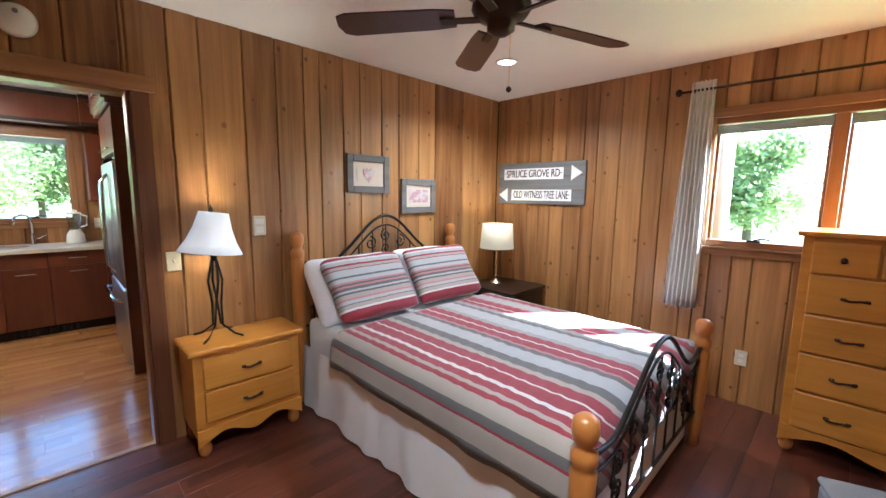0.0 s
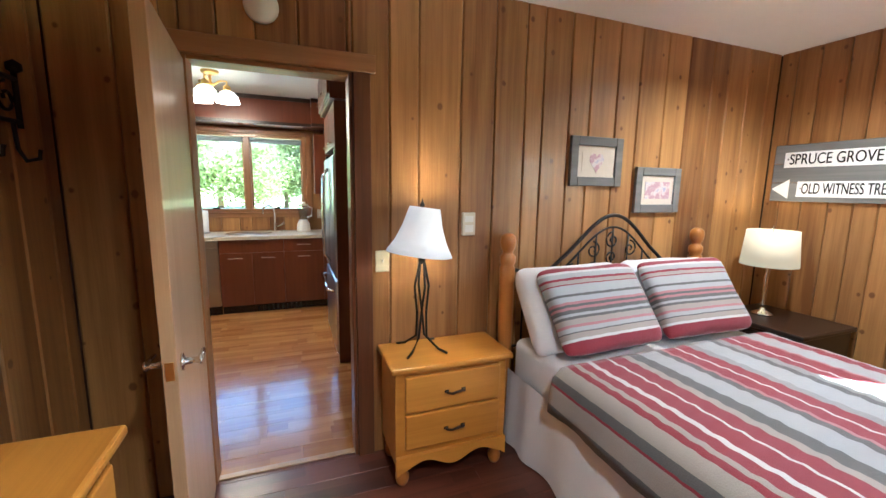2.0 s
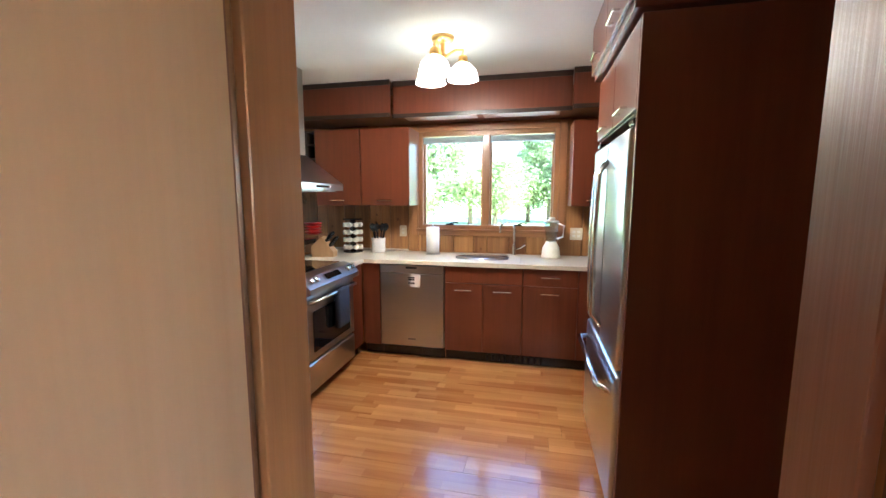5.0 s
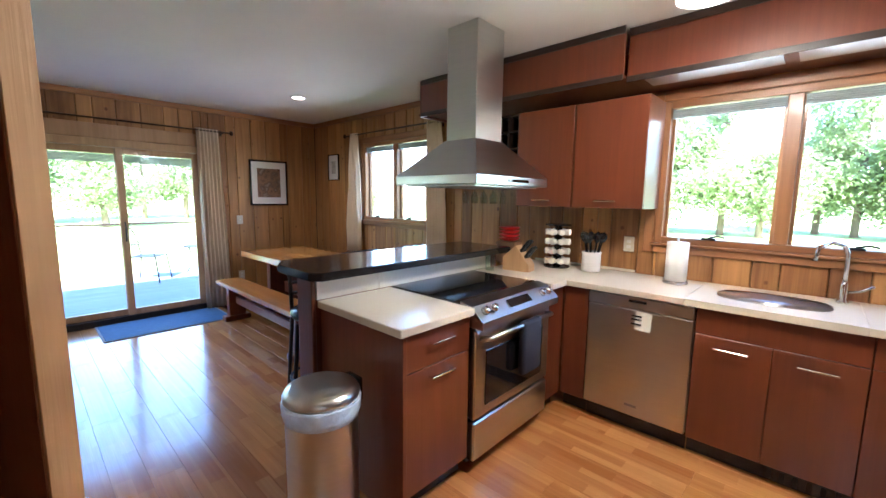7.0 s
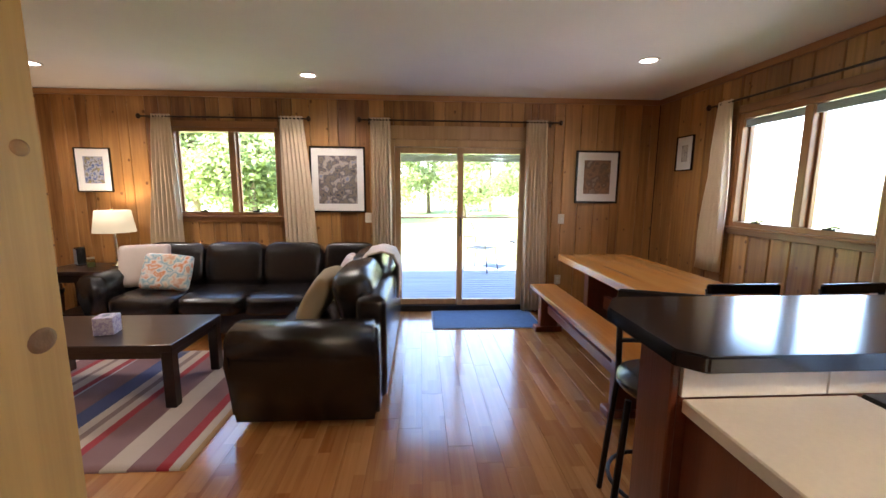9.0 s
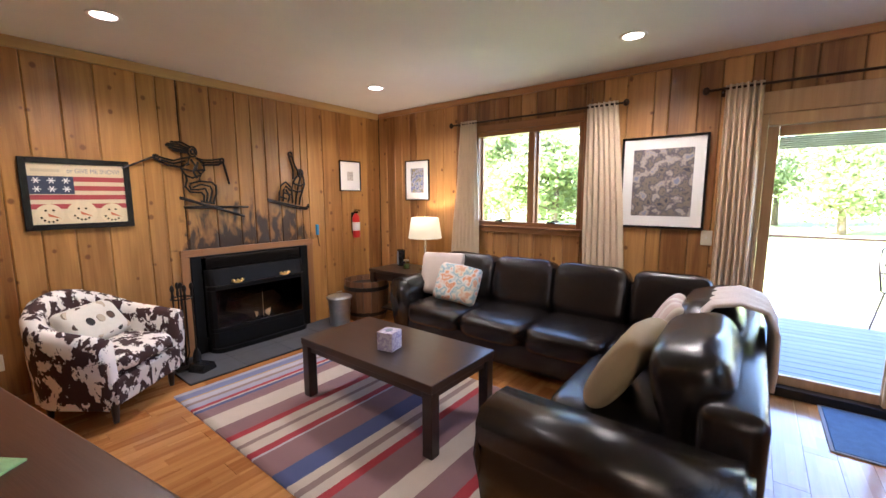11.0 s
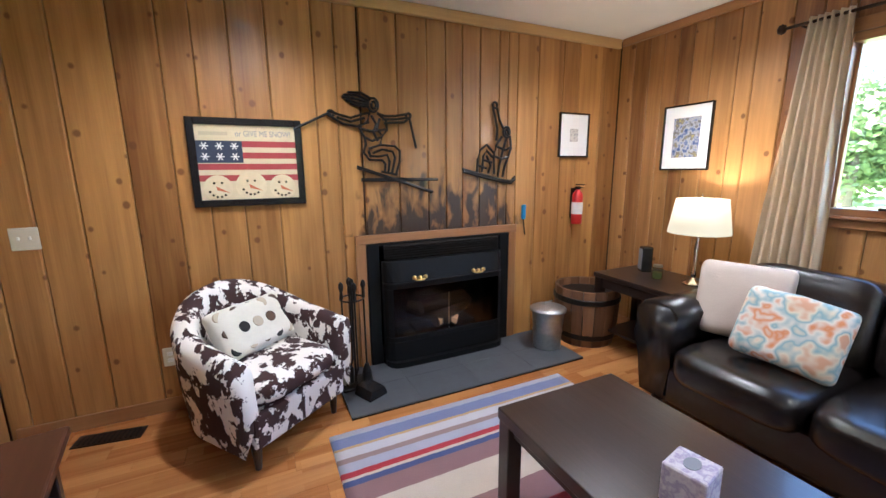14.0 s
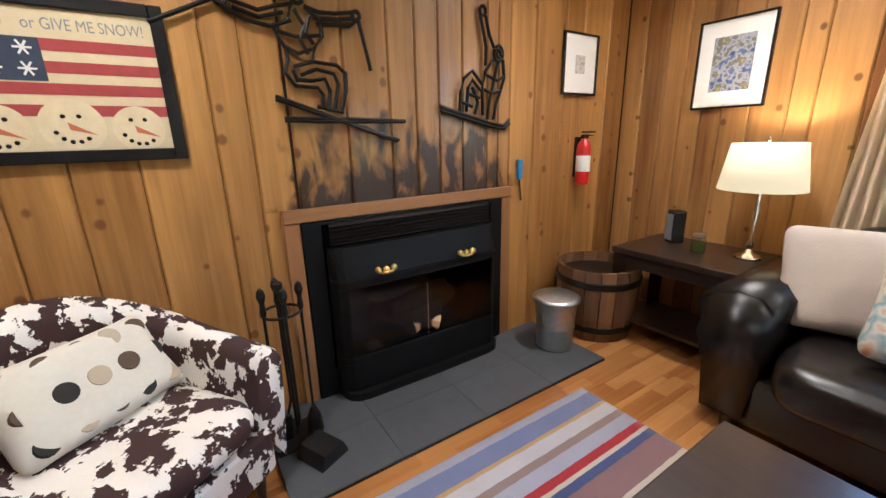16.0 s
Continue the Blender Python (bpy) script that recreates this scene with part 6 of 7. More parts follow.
seat("seat_cushion", pose(-5.30, 3.06, 0.36), 0.42, 0.30, 0.105, seed=9)
seat("back_cushion", pose(-5.62, 3.05, 0.64, 0, -12, 0), 0.14, 0.27, 0.23, 0.30, 0.01, 12)
for k, x in enumerate((-4.42,)):
    seat("seat_cushion", pose(x, 3.06, 0.36), 0.42, 0.33, 0.105, seed=20 + k)
for k, x in enumerate((-4.98, -4.22)):
    seat("back_cushion", pose(x, 3.38, 0.665, 14, 0, 0), 0.385, 0.15, 0.235, 0.45, 0.016, 30 + k)


def arm(m, length):
    """Rolled arm with a swelling front, along local y."""
    pr = [(-0.105, 0.06), (-0.115, 0.30), (-0.125, 0.44), (-0.165, 0.50), (-0.17, 0.57), (-0.12, 0.635), (-0.03, 0.655), (0.06, 0.645), (0.11, 0.59), (0.105, 0.50), (0.095, 0.30), (0.095, 0.06)]
    bm = extrude_outline(pr, -length / 2, length / 2)
    bmesh.ops.bevel(bm, geom=[e for e in bm.edges if abs(e.verts[0].co.y - e.verts[1].co.y) < 1e-5], offset=0.03, segments=3, affect="EDGES")
    a = part("arm", moved(bm, m), LEATHER, sf, "", True)
    return a


arm(pose(-5.41, 0.80, 0, 0, 0, 90), 0.84)
arm(pose(-3.60, 3.13, 0, 0, 0, 180), 0.88)
for x, y in ((-5.75, 0.8), (-5.05, 0.8), (-3.62, 2.80), (-3.62, 3.5), (-5.75, 3.5), (-5.0, 2.7)):
    part("foot", lathe([(0.025, 0.0), (0.032, 0.03), (0.032, 0.062)], at=(x, y, 0), seg=12), ESPRESSO, sf)

IKAT = painted("ikat_print", [(0.70, 0.66, 0.60), (0.62, 0.24, 0.10), (0.70, 0.66, 0.60), (0.25, 0.40, 0.46), (0.68, 0.62, 0.5), (0.6, 0.34, 0.22)], 9, 0.9, 2)
DOTS = mat("dotted_cloth", (0.60, 0.55, 0.46), 0.9)
PINKST = stripes("soft_stripe", "X", -0.24, 0.24, [(3, (0.55, 0.42, 0.36)), (2, (0.62, 0.54, 0.46)), (3, (0.55, 0.42, 0.36)), (2, (0.66, 0.6, 0.52)), (3, (0.52, 0.40, 0.34)), (2, (0.62, 0.55, 0.48)), (3, (0.55, 0.42, 0.36)), (2, (0.66, 0.6, 0.52))])
pillow("plain pale taupe throw pillow in the sofa corner", pose(-5.38, 1.02, 0.67, 66, 0, 108), 0.23, 0.23, 0.075, TAUPE, 2, "throw_pillow")
pillow("throw pillow with orange and blue ikat print", pose(-5.22, 1.33, 0.635, 60, 6, 100), 0.22, 0.19, 0.07, IKAT, 4, "throw_pillow")
pillow("pink and cream striped throw pillow", pose(-4.86, 3.12, 0.66, 62, 0, 8), 0.22, 0.21, 0.07, PINKST, 6, "throw_pillow")
pillow("plain olive tan throw pillow with piped edge", pose(-4.25, 3.06, 0.645, 60, 0, -4), 0.25, 0.22, 0.08, OLIVE, 8, "throw_pillow")
tw = thing("throw_blanket", "pale fringed throw draped over the sofa back", "blanket", pose(-4.85, 3.5, 0))
bm = bmesh.new()
pr = [(-0.26, 0.62), (-0.22, 0.80), (-0.14, 0.905), (-0.02, 0.935), (0.09, 0.90), (0.135, 0.80), (0.14, 0.62), (0.135, 0.52)]
g = []
for j in range(15):
    x = -0.24 + 0.48 * j / 14
    g.append([bm.verts.new((x + 0.02 * math.sin(3 * z), y + 0.012 * math.sin(j * 1.7 + z * 4), z + 0.012 * noise.noise(Vector((x * 8, y * 8, 2))))) for y, z in pr])
for a, b in zip(g, g[1:]):
    for i in range(len(pr) - 1):
        bm.faces.new((a[i], a[i + 1], b[i + 1], b[i]))
t = part("cloth", bm, THROW, tw, "", True)
so2 = t.modifiers.new("thick", "SOLIDIFY")
so2.thickness = 0.018

en = thing("end_table", "dark brown wooden end table beside the sofa", "end table", pose(-5.57, 0.325, 0))
part("top", box(-0.27, 0.27, -0.335, 0.335, 0.585, 0.62, 0.004), ESPRESSO, en)
for sx in (-1, 1):
    for sy in (-1, 1):
        part("leg", box(sx * 0.22 - 0.03, sx * 0.22 + 0.03, sy * 0.305 - 0.03, sy * 0.305 + 0.03, 0, 0.584, 0.003), ESPRESSO, en)
part("shelf", box(-0.19, 0.19, -0.27, 0.27, 0.14, 0.16), ESPRESSO, en)
part("apron", box(0.205, 0.225, -0.274, 0.274, 0.50, 0.584), ESPRESSO, en)
drum_lamp("lit brushed steel lamp with oval cream shade", pose(-5.64, 0.57, 0.621), 0.60, 0.19, 0.155, 0.235, 1.3)
spk = thing("speaker", "small slim black loudspeaker on the end table", "speaker", pose(-5.66, 0.17, 0.621, 0, 0, 60))
part("body", box(-0.04, 0.04, -0.04, 0.04, 0, 0.20, 0.012, seg=2), BLACK, spk)
part("grille", box(-0.032, 0.032, -0.044, -0.0405, 0.02, 0.18, 0.001), GREY, spk)
jr = thing("jar", "small glass jar with green filling on the end table", "jar", pose(-5.55, 0.36, 0.621))
part("glass", lathe([(0.036, 0.0), (0.038, 0.075), (0.03, 0.09), (0.028, 0.09), (0.034, 0.07), (0.033, 0.004), (0, 0.004)], seg=18), JARGLASS, jr, "", True)
part("filling", lathe([(0.031, 0.006), (0.031, 0.05), (0, 0.052)], seg=16), LEAF, jr)
part("lid", lathe([(0.032, 0.091), (0.032, 0.105), (0, 0.106)], seg=18), STEEL, jr)

# cowhide tub chair
tc = thing("tub_chair", "tub chair in brown and white cowhide print", "armchair", pose(-2.86, -0.03, 0, 0, 0, 217))
bm = bmesh.new()
rings = []
for i in range(33):
    a = math.pi * (0.0 + i / 32)
    s = math.sin(a)
    h = 0.63 + 0.17 * s ** 1.3
    ox, oy, ix, iy = 0.385 * math.cos(a), 0.36 * s, 0.275 * math.cos(a), 0.25 * s
    if i in (0, 32):
        oy = iy = 0.0
    sec = [(0.92 * ox, 0.92 * oy, 0.13), (ox, oy, 0.40), (ox * 1.02, oy * 1.02, h - 0.05), (ox * 0.97, oy * 0.97, h - 0.01), ((ox + ix) / 2, (oy + iy) / 2, h + 0.012), (ix * 1.04, iy * 1.04, h - 0.015), (ix, iy, h - 0.06), (ix * 0.96, iy * 0.96, 0.30)]
    rings.append([bm.verts.new(p) for p in sec])
for a, b in zip(rings, rings[1:]):
    for k in range(7):
        bm.faces.new((a[k], a[k + 1], b[k + 1], b[k]))
fa = []
for r in (rings[0], rings[-1]):
    f = [bm.verts.new((v.co.x, -0.32, v.co.z - (0.05 if v.co.z > 0.5 else 0))) for v in r]
    for k in range(7):
        bm.faces.new((r[k], r[k + 1], f[k + 1], f[k]))
    bm.faces.new(f)
part("shell", bm, COW, tc, "cowhide print shell", True)
part("base", box(-0.30, 0.30, -0.33, 0.22, 0.13, 0.31, 0.02, seg=2), COW, tc)
part("seat_cushion", moved(cushion(0.275, 0.30, 0.075, 0.4, 0.008, 3), pose(0, -0.06, 0.385)), COW, tc, "", True)
for x, y in ((-0.26, -0.27), (0.26, -0.27), (-0.22, 0.2), (0.22, 0.2)):
    part("leg", lathe([(0.015, 0), (0.026, 0.13)], at=(x, y, 0), seg=12), ESPRESSO, tc)
dp = pillow("cream cushion with brown, black and tan dots", pose(-2.86, -0.03, 0, 0, 0, 217) @ pose(0.02, 0.07, 0.575, 55, 0, 4), 0.235, 0.15, 0.07, DOTS, 6, "throw_pillow")
DOT = [mat("dot_black", (0.02, 0.018, 0.016), 0.9), mat("dot_tan", (0.42, 0.34, 0.24), 0.9), mat("dot_brown", (0.09, 0.055, 0.035), 0.9)]
for i in range(5):
    for j in range(3):
        x, y = -0.175 + 0.0875 * i, -0.095 + 0.095 * j
        for s in (1, -1):
            zz = 0.070 * (1 - (abs(x) / 0.245) ** 3.4) ** 0.7 * (1 - (abs(y) / 0.16) ** 3.4) ** 0.7
            part("dot", moved(lathe([(0, 0.003), (0.03, 0.001), (0.033, -0.012)], seg=16), pose(x, y, s * (zz + 0.002), 0 if s > 0 else 180)), DOT[(i + 2 * j) % 3], dp)

# fireplace
fp = thing("fireplace", "black metal fireplace insert with glass doors and brass handles", "fireplace", pose(-4.17, SOUTH, 0))
HW = 0.57
part("firebox", box(-HW - 0.06, HW + 0.06, -0.45, -0.121, -0.005, 0.96), BLACK, fp)
for a, b, z0, z1 in ((-0.585, -0.50, 0.02, 0.92), (0.50, 0.585, 0.02, 0.92), (-0.499, 0.499, 0.905, 0.92), (-0.499, 0.499, 0.02, 0.15)):
    part("surround", box(a, b, -0.001, 0.03, z0, z1, 0.003), STOVEBLACK, fp)
for k in range(6):
    part("louvre", moved(box(-0.47, 0.47, -0.012, 0.012, -0.002, 0.002), pose(0, 0.045, 0.812 + 0.0175 * k, -30)), IRON, fp)
BOW = [(-0.49, 0.031), (-0.486, 0.07), (-0.468, 0.102), (-0.435, 0.122), (-0.38, 0.13), (0.0, 0.135), (0.38, 0.13), (0.435, 0.122), (0.468, 0.102), (0.486, 0.07), (0.49, 0.031)]


def bowed(name, z0, z1, material, low=1.0, high=1.0, label="", pick=None, thick=None):
    """A band of the bowed stove front between two heights; low, high: depth at its foot and head."""
    bm = bmesh.new()
    pts = BOW if pick is None else BOW[pick[0]:pick[1]]

    def ring(z, k, back):
        return [bm.verts.new((x, 0.031 + max(0.0, (y - 0.031) * k - back), z)) for x, y in pts]

    lo, hi = ring(z0, low, 0), ring(z1, high, 0)
    for i in range(len(pts) - 1):
        bm.faces.new((lo[i], lo[i + 1], hi[i + 1], hi[i]))
    if thick:
        lo2, hi2 = ring(z0, low, thick), ring(z1, high, thick)
        for i in range(len(pts) - 1):
            bm.faces.new((lo2[i], hi2[i], hi2[i + 1], lo2[i + 1]))
            bm.faces.new((lo[i], lo2[i], lo2[i + 1], lo[i + 1]))
            bm.faces.new((hi[i], hi[i + 1], hi2[i + 1], hi2[i]))
        for i in (0, -1):
            bm.faces.new((lo[i], hi[i], hi2[i], lo2[i]))
    else:
        bm.faces.new(lo[::-1])
        bm.faces.new(hi)
    return part(name, bm, material, fp, label)


bowed("canopy", 0.648, 0.795, STOVEBLACK, 1.02, 0.62, "matte black sloping hood panel")
bowed("canopy_lip", 0.636, 0.646, IRON, 1.06, 1.06)
bowed("door_frame", 0.602, 0.634, STOVEBLACK, thick=0.02)
bowed("door_frame", 0.205, 0.240, STOVEBLACK, thick=0.02)
bowed("door_side", 0.242, 0.600, STOVEBLACK, pick=(0, 4), thick=0.02)
bowed("door_side", 0.242, 0.600, STOVEBLACK, pick=(7, 11), thick=0.02)
for x0, x1 in ((-0.43, -0.004), (0.004, 0.43)):
    part("glass", box(x0, x1, 0.112, 0.116, 0.242, 0.600), SMOKEGLASS, fp, "smoked glass door")
bowed("ash_panel", 0.062, 0.203, STOVEBLACK, label="matte black lower panel")
bowed("ash_ledge", 0.004, 0.060, STOVEBLACK, 1.35, 1.35, "bowed ledge above the hearth")
for s in (-1, 1):
    h = tube([(s * 0.24 - 0.045, 0.132, 0.672), (s * 0.24 - 0.03, 0.150, 0.662), (s * 0.24, 0.154, 0.658), (s * 0.24 + 0.03, 0.150, 0.662), (s * 0.24 + 0.045, 0.132, 0.672)], 0.008)
    for q in (-1, 0, 1):
        lathe([(0, -0.016), (0.016, -0.006), (0.016, 0.008), (0, 0.02)], h, (s * 0.24 + q * 0.042, 0.140, 0.674 - 0.004 * (q == 0)), 10)
    part("handle", h, BRASS, fp, "polished brass handle", True)
for x, a in ((-0.08, 12), (0.09, -14), (0.0, 4)):
    part("log", moved(lathe([(0.05, -0.2), (0.06, 0), (0.052, 0.2)], seg=10), pose(x, 0.0, 0.42 if a == 4 else 0.34, 0, 90 + a, a * 2)), PALEWOOD, fp, "split pale firewood log")
part("grate", box(-0.25, 0.25, -0.08, 0.07, 0.23, 0.26), IRON, fp)
part("ash", box(-0.3, 0.3, -0.09, 0.08, 0.16, 0.20, 0.015), mat("ash", (0.4, 0.39, 0.37), 0.95, vary=0.4, scale=25, bump=1), fp)
FIRETRIM = "stained wood trim round the fireplace"
trim("fire_trim", 180, SOUTH, -4.83, -3.51, 0.001, 0.03, 0.925, 0.985, TRIMWOOD, FIRETRIM)
trim("fire_trim", 180, SOUTH, -3.58, -3.51, 0.001, 0.025, 0.02, 0.924, TRIMZ, FIRETRIM)
trim("fire_trim", 180, SOUTH, -4.83, -4.76, 0.001, 0.025, 0.02, 0.924, TRIMZ, FIRETRIM)
he = thing("hearth", "dark grey slate tile hearth before the fireplace", "hearth", pose(0, 0, 0), kind="structure")
part("bed", box(-5.07, -3.31, SOUTH + 0.003, 0.165, 0.0, 0.010), BLACK, he)
for i in range(4):
    for j in range(2):
        x0, y0 = -5.07 + 1.76 * i / 4, SOUTH + 0.003 + 0.5915 * j / 2
        part("tile", box(x0 + 0.001, x0 + 1.76 / 4 - 0.001, y0 + 0.001, y0 + 0.5915 / 2 - 0.001, 0.0095, 0.02, 0.002), SLATE, he)

fs = thing("fire_tools", "black iron fireplace tool set on a stand", "fire tools", pose(-3.42, -0.20, 0.02))
part("stand", box(-0.10, 0.10, -0.09, 0.09, 0, 0.02, 0.006, lathe([(0.008, 0.02), (0.008, 0.68), (0.018, 0.69), (0.018, 0.72), (0, 0.735)], seg=10)), IRON, fs)
part("holder", tube([(0.075 * math.cos(2 * math.pi * i / 16), 0.075 * math.sin(2 * math.pi * i / 16), 0.60) for i in range(16)], 0.006, closed=True), IRON, fs)
for k, (dx, dy) in enumerate(((0.07, 0.03), (-0.07, 0.03), (0.0, 0.08), (0.0, -0.07))):
    u = lathe([(0.006, 0.14), (0.006, 0.60), (0.013, 0.62), (0.009, 0.66), (0.018, 0.69), (0.012, 0.715), (0, 0.725)], at=(dx, dy, 0), seg=10)
    if k == 0:
        box(dx - 0.05, dx + 0.05, dy - 0.012, dy + 0.012, 0.03, 0.15, 0.006, u)
    elif k == 1:
        lathe([(0.035, 0.03), (0.03, 0.10), (0.012, 0.15)], u, (dx, dy, 0), 12)
    else:
        tube([(dx, dy, 0.15), (dx + 0.02, dy, 0.08), (dx, dy, 0.04)], 0.006, u)
    part("tool", u, IRON, fs)
sh = thing("ash_shovel", "small black ash shovel on the hearth", "shovel", pose(-3.47, -0.05, 0.021, 0, 0, 25))
part("blade", extrude_outline([(-0.07, 0), (0.07, 0), (0.07, 0.012), (0.05, 0.06), (-0.05, 0.06), (-0.07, 0.012)], -0.06, 0.09), BLACK, sh)

bi = thing("ash_bucket", "small galvanized metal ash bucket with lid", "bucket", pose(-4.95, -0.115, 0.021))
part("body", lathe([(0.105, 0), (0.108, 0.01), (0.112, 0.13), (0.118, 0.14), (0.114, 0.15), (0.125, 0.30), (0.13, 0.305)], seg=30), ZINC, bi, "", True)
part("lid", lathe([(0.14, 0.30), (0.142, 0.318), (0.12, 0.33), (0.04, 0.345), (0, 0.347)], seg=30), ZINC, bi, "", True)
part("lid_handle", tube([(-0.035, 0, 0.345), (-0.03, 0, 0.372), (0.03, 0, 0.372), (0.035, 0, 0.345)], 0.006), ZINC, bi)
part("bail", tube(arc(0, 0.24, 0.13, 180, 360, 0.02, 14, 0.12), 0.004), ZINC, bi)
br = thing("half_barrel", "old wooden half barrel with iron hoops", "barrel", pose(-5.38, -0.145, 0))
for k in range(18):
    a0, a1 = 2 * math.pi * k / 18 + 0.012, 2 * math.pi * (k + 1) / 18 - 0.012
    bm = bmesh.new()
    rows = []
    for z, r in ((0, 0.225), (0.15, 0.252), (0.30, 0.262), (0.47, 0.258)):
        rows.append([bm.verts.new((rr * math.cos(a), rr * math.sin(a), z)) for rr, a in ((r, a0), (r, a1), (r - 0.022, a1), (r - 0.022, a0))])
    for a, b in zip(rows, rows[1:]):
        for i in range(4):
            bm.faces.new((a[i], a[(i + 1) % 4], b[(i + 1) % 4], b[i]))
    bm.faces.new(rows[0])
    bm.faces.new(rows[-1])
    part("stave", bm, BARRELWOOD, br)
for z, r in ((0.06, 0.238), (0.36, 0.263)):
    part("hoop", lathe([(r, z), (r + 0.005, z + 0.005), (r + 0.006, z + 0.04), (r + 0.002, z + 0.045)], seg=36), IRON, br)
part("bottom", lathe([(0, 0.03), (0.22, 0.03), (0.22, 0.05), (0, 0.05)], seg=24), BARRELWOOD, br)

ex = thing("fire_extinguisher", "small red fire extinguisher hung on the wall", "fire extinguisher", place(180, SOUTH, -5.43, 0.95, 0.065))
part("tank", lathe([(0.0, 0.0), (0.042, 0.004), (0.046, 0.02), (0.046, 0.24), (0.036, 0.275), (0.018, 0.29), (0.018, 0.30)], seg=24), RED, ex, "", True)
part("label", lathe([(0.0465, 0.09), (0.047, 0.092), (0.047, 0.19), (0.0465, 0.192)], seg=24), PAPER, ex, "white label", True)
part("valve", box(-0.018, 0.018, -0.02, 0.02, 0.30, 0.325, 0.004), BLACK, ex)
part("lever", box(-0.012, 0.012, -0.075, 0.02, 0.335, 0.345, 0.003, box(-0.012, 0.012, -0.06, 0.01, 0.315, 0.322, 0.002)), BLACK, ex)
part("bracket", box(-0.02, 0.02, 0.045, 0.064, 0.05, 0.31), IRON, ex)
lt = thing("lighter", "long blue gas lighter hanging beside the fireplace", "lighter", place(180, SOUTH, -4.905, 1.02, 0.002))
part("grip", box(-0.018, 0.018, -0.025, -0.002, 0.0, 0.12, 0.008, seg=2), BLUEPLASTIC, lt)
part("nozzle", tube([(0, -0.012, 0.0), (0.02, -0.012, -0.13)], 0.005), IRON, lt)

# flag picture with three snowmen heads
fg = picture("folk-art flag picture with three snowmen in black frame", place(180, SOUTH, -2.905, 1.475, 0.002), 0.61, 0.505, 0.04, BLACK, mat("cream_canvas", (0.62, 0.52, 0.33), 0.8), 0.0)
BARN, NAVY = mat("barn_red_paint", (0.34, 0.05, 0.05), 0.8, vary=0.25, scale=25), mat("navy_paint", (0.03, 0.04, 0.07), 0.8, vary=0.3, scale=25)
CREAM = mat("cream_paint", (0.66, 0.56, 0.36), 0.8, vary=0.15, scale=18)
CARROT = mat("carrot_paint", (0.50, 0.14, 0.06), 0.8)
for z in (0.095, 0.03, -0.035, -0.10):
    part("red_stripe", box(-0.03 if z > -0.02 else -0.265, 0.265, -0.0135, -0.0122, z - 0.005, z + 0.03), BARN, fg)
part("canton", box(-0.265, -0.03, -0.0137, -0.0122, 0.0, 0.125), NAVY, fg)
for i in range(3):
    for j in range(2):
        s = bmesh.new()
        for a in (0, 60, 120):
            moved(s, Matrix.Rotation(radians(60), 4, "Y"))
            box(-0.022, 0.022, -0.0004, 0.0004, -0.003, 0.003, 0, s)
        part("snowflake", moved(s, pose(-0.225 + 0.077 * i, -0.0142, 0.035 + 0.06 * j)), PAPER, fg)
for i, x in enumerate((-0.175, 0.0, 0.175)):
    rr = 0.085 if i == 1 else 0.075
    zc = -0.135 if i == 1 else -0.145
    sn = part("snowman_head", extrude_outline([(x + rr * math.cos(a), max(-0.21, zc + rr * math.sin(a))) for a in [2 * math.pi * k / 28 for k in range(28)]], -0.0155, -0.0138), CREAM, fg)
    for dx, dz in ((-0.02, 0.03), (0.02, 0.03), (-0.045, -0.02), (-0.03, -0.04), (-0.01, -0.05), (0.012, -0.05), (0.033, -0.04)):
        part("coal", moved(lathe([(0.007, -0.0003), (0.007, 0.0008), (0, 0.001)], seg=8), pose(x + dx, -0.0155, zc + dz, 90)), BLACK, sn)
    part("carrot_nose", extrude_outline([(x - 0.012, zc + 0.012), (x + 0.06, zc - 0.03), (x - 0.008, zc - 0.012)], -0.0166, -0.0156), CARROT, sn)
t = text_mesh("or GIVE ME SNOW!", 0.034, 0.0006)
wide = max(v.co.x for v in t.verts) - min(v.co.x for v in t.verts)
part("letters", moved(t, pose(0.09, -0.0132, 0.165) @ Matrix.Diagonal((0.30 / wide, 1, 1, 1))), GREY, fg, "thin dark hand lettering")
part("unread_letters", box(-0.245, -0.10, -0.0132, -0.0124, 0.155, 0.175), mat("faint_lettering", (0.5, 0.42, 0.28), 0.8), fg, "faint lettering")

# two cut-metal skiers
def figure(label, x, z, lines, r):
    bm = bmesh.new()
    for pts in lines:
        tube([(px, -0.02, pz) for px, pz in pts], r, bm, 6)
    ob = part("wall_sculpture", bm, IRON)
    ob.matrix_world = place(180, SOUTH, x, z, 0.004)
    return tagged(ob, label, "wall sculpture")


def loop(cx, cz, rx, rz_, a0=0, a1=360, n=14):
    return [(cx + rx * math.cos(radians(a0 + (a1 - a0) * i / n)), cz + rz_ * math.sin(radians(a0 + (a1 - a0) * i / n))) for i in range(n + 1)]


def drawn(sx, sz, ox, oz, *lines):
    """Strokes given on a sketch grid, turned into metres on the wall."""
    return [[((px - ox) * sx, (oz - pz) * sz) for px, pz in line] for line in lines]


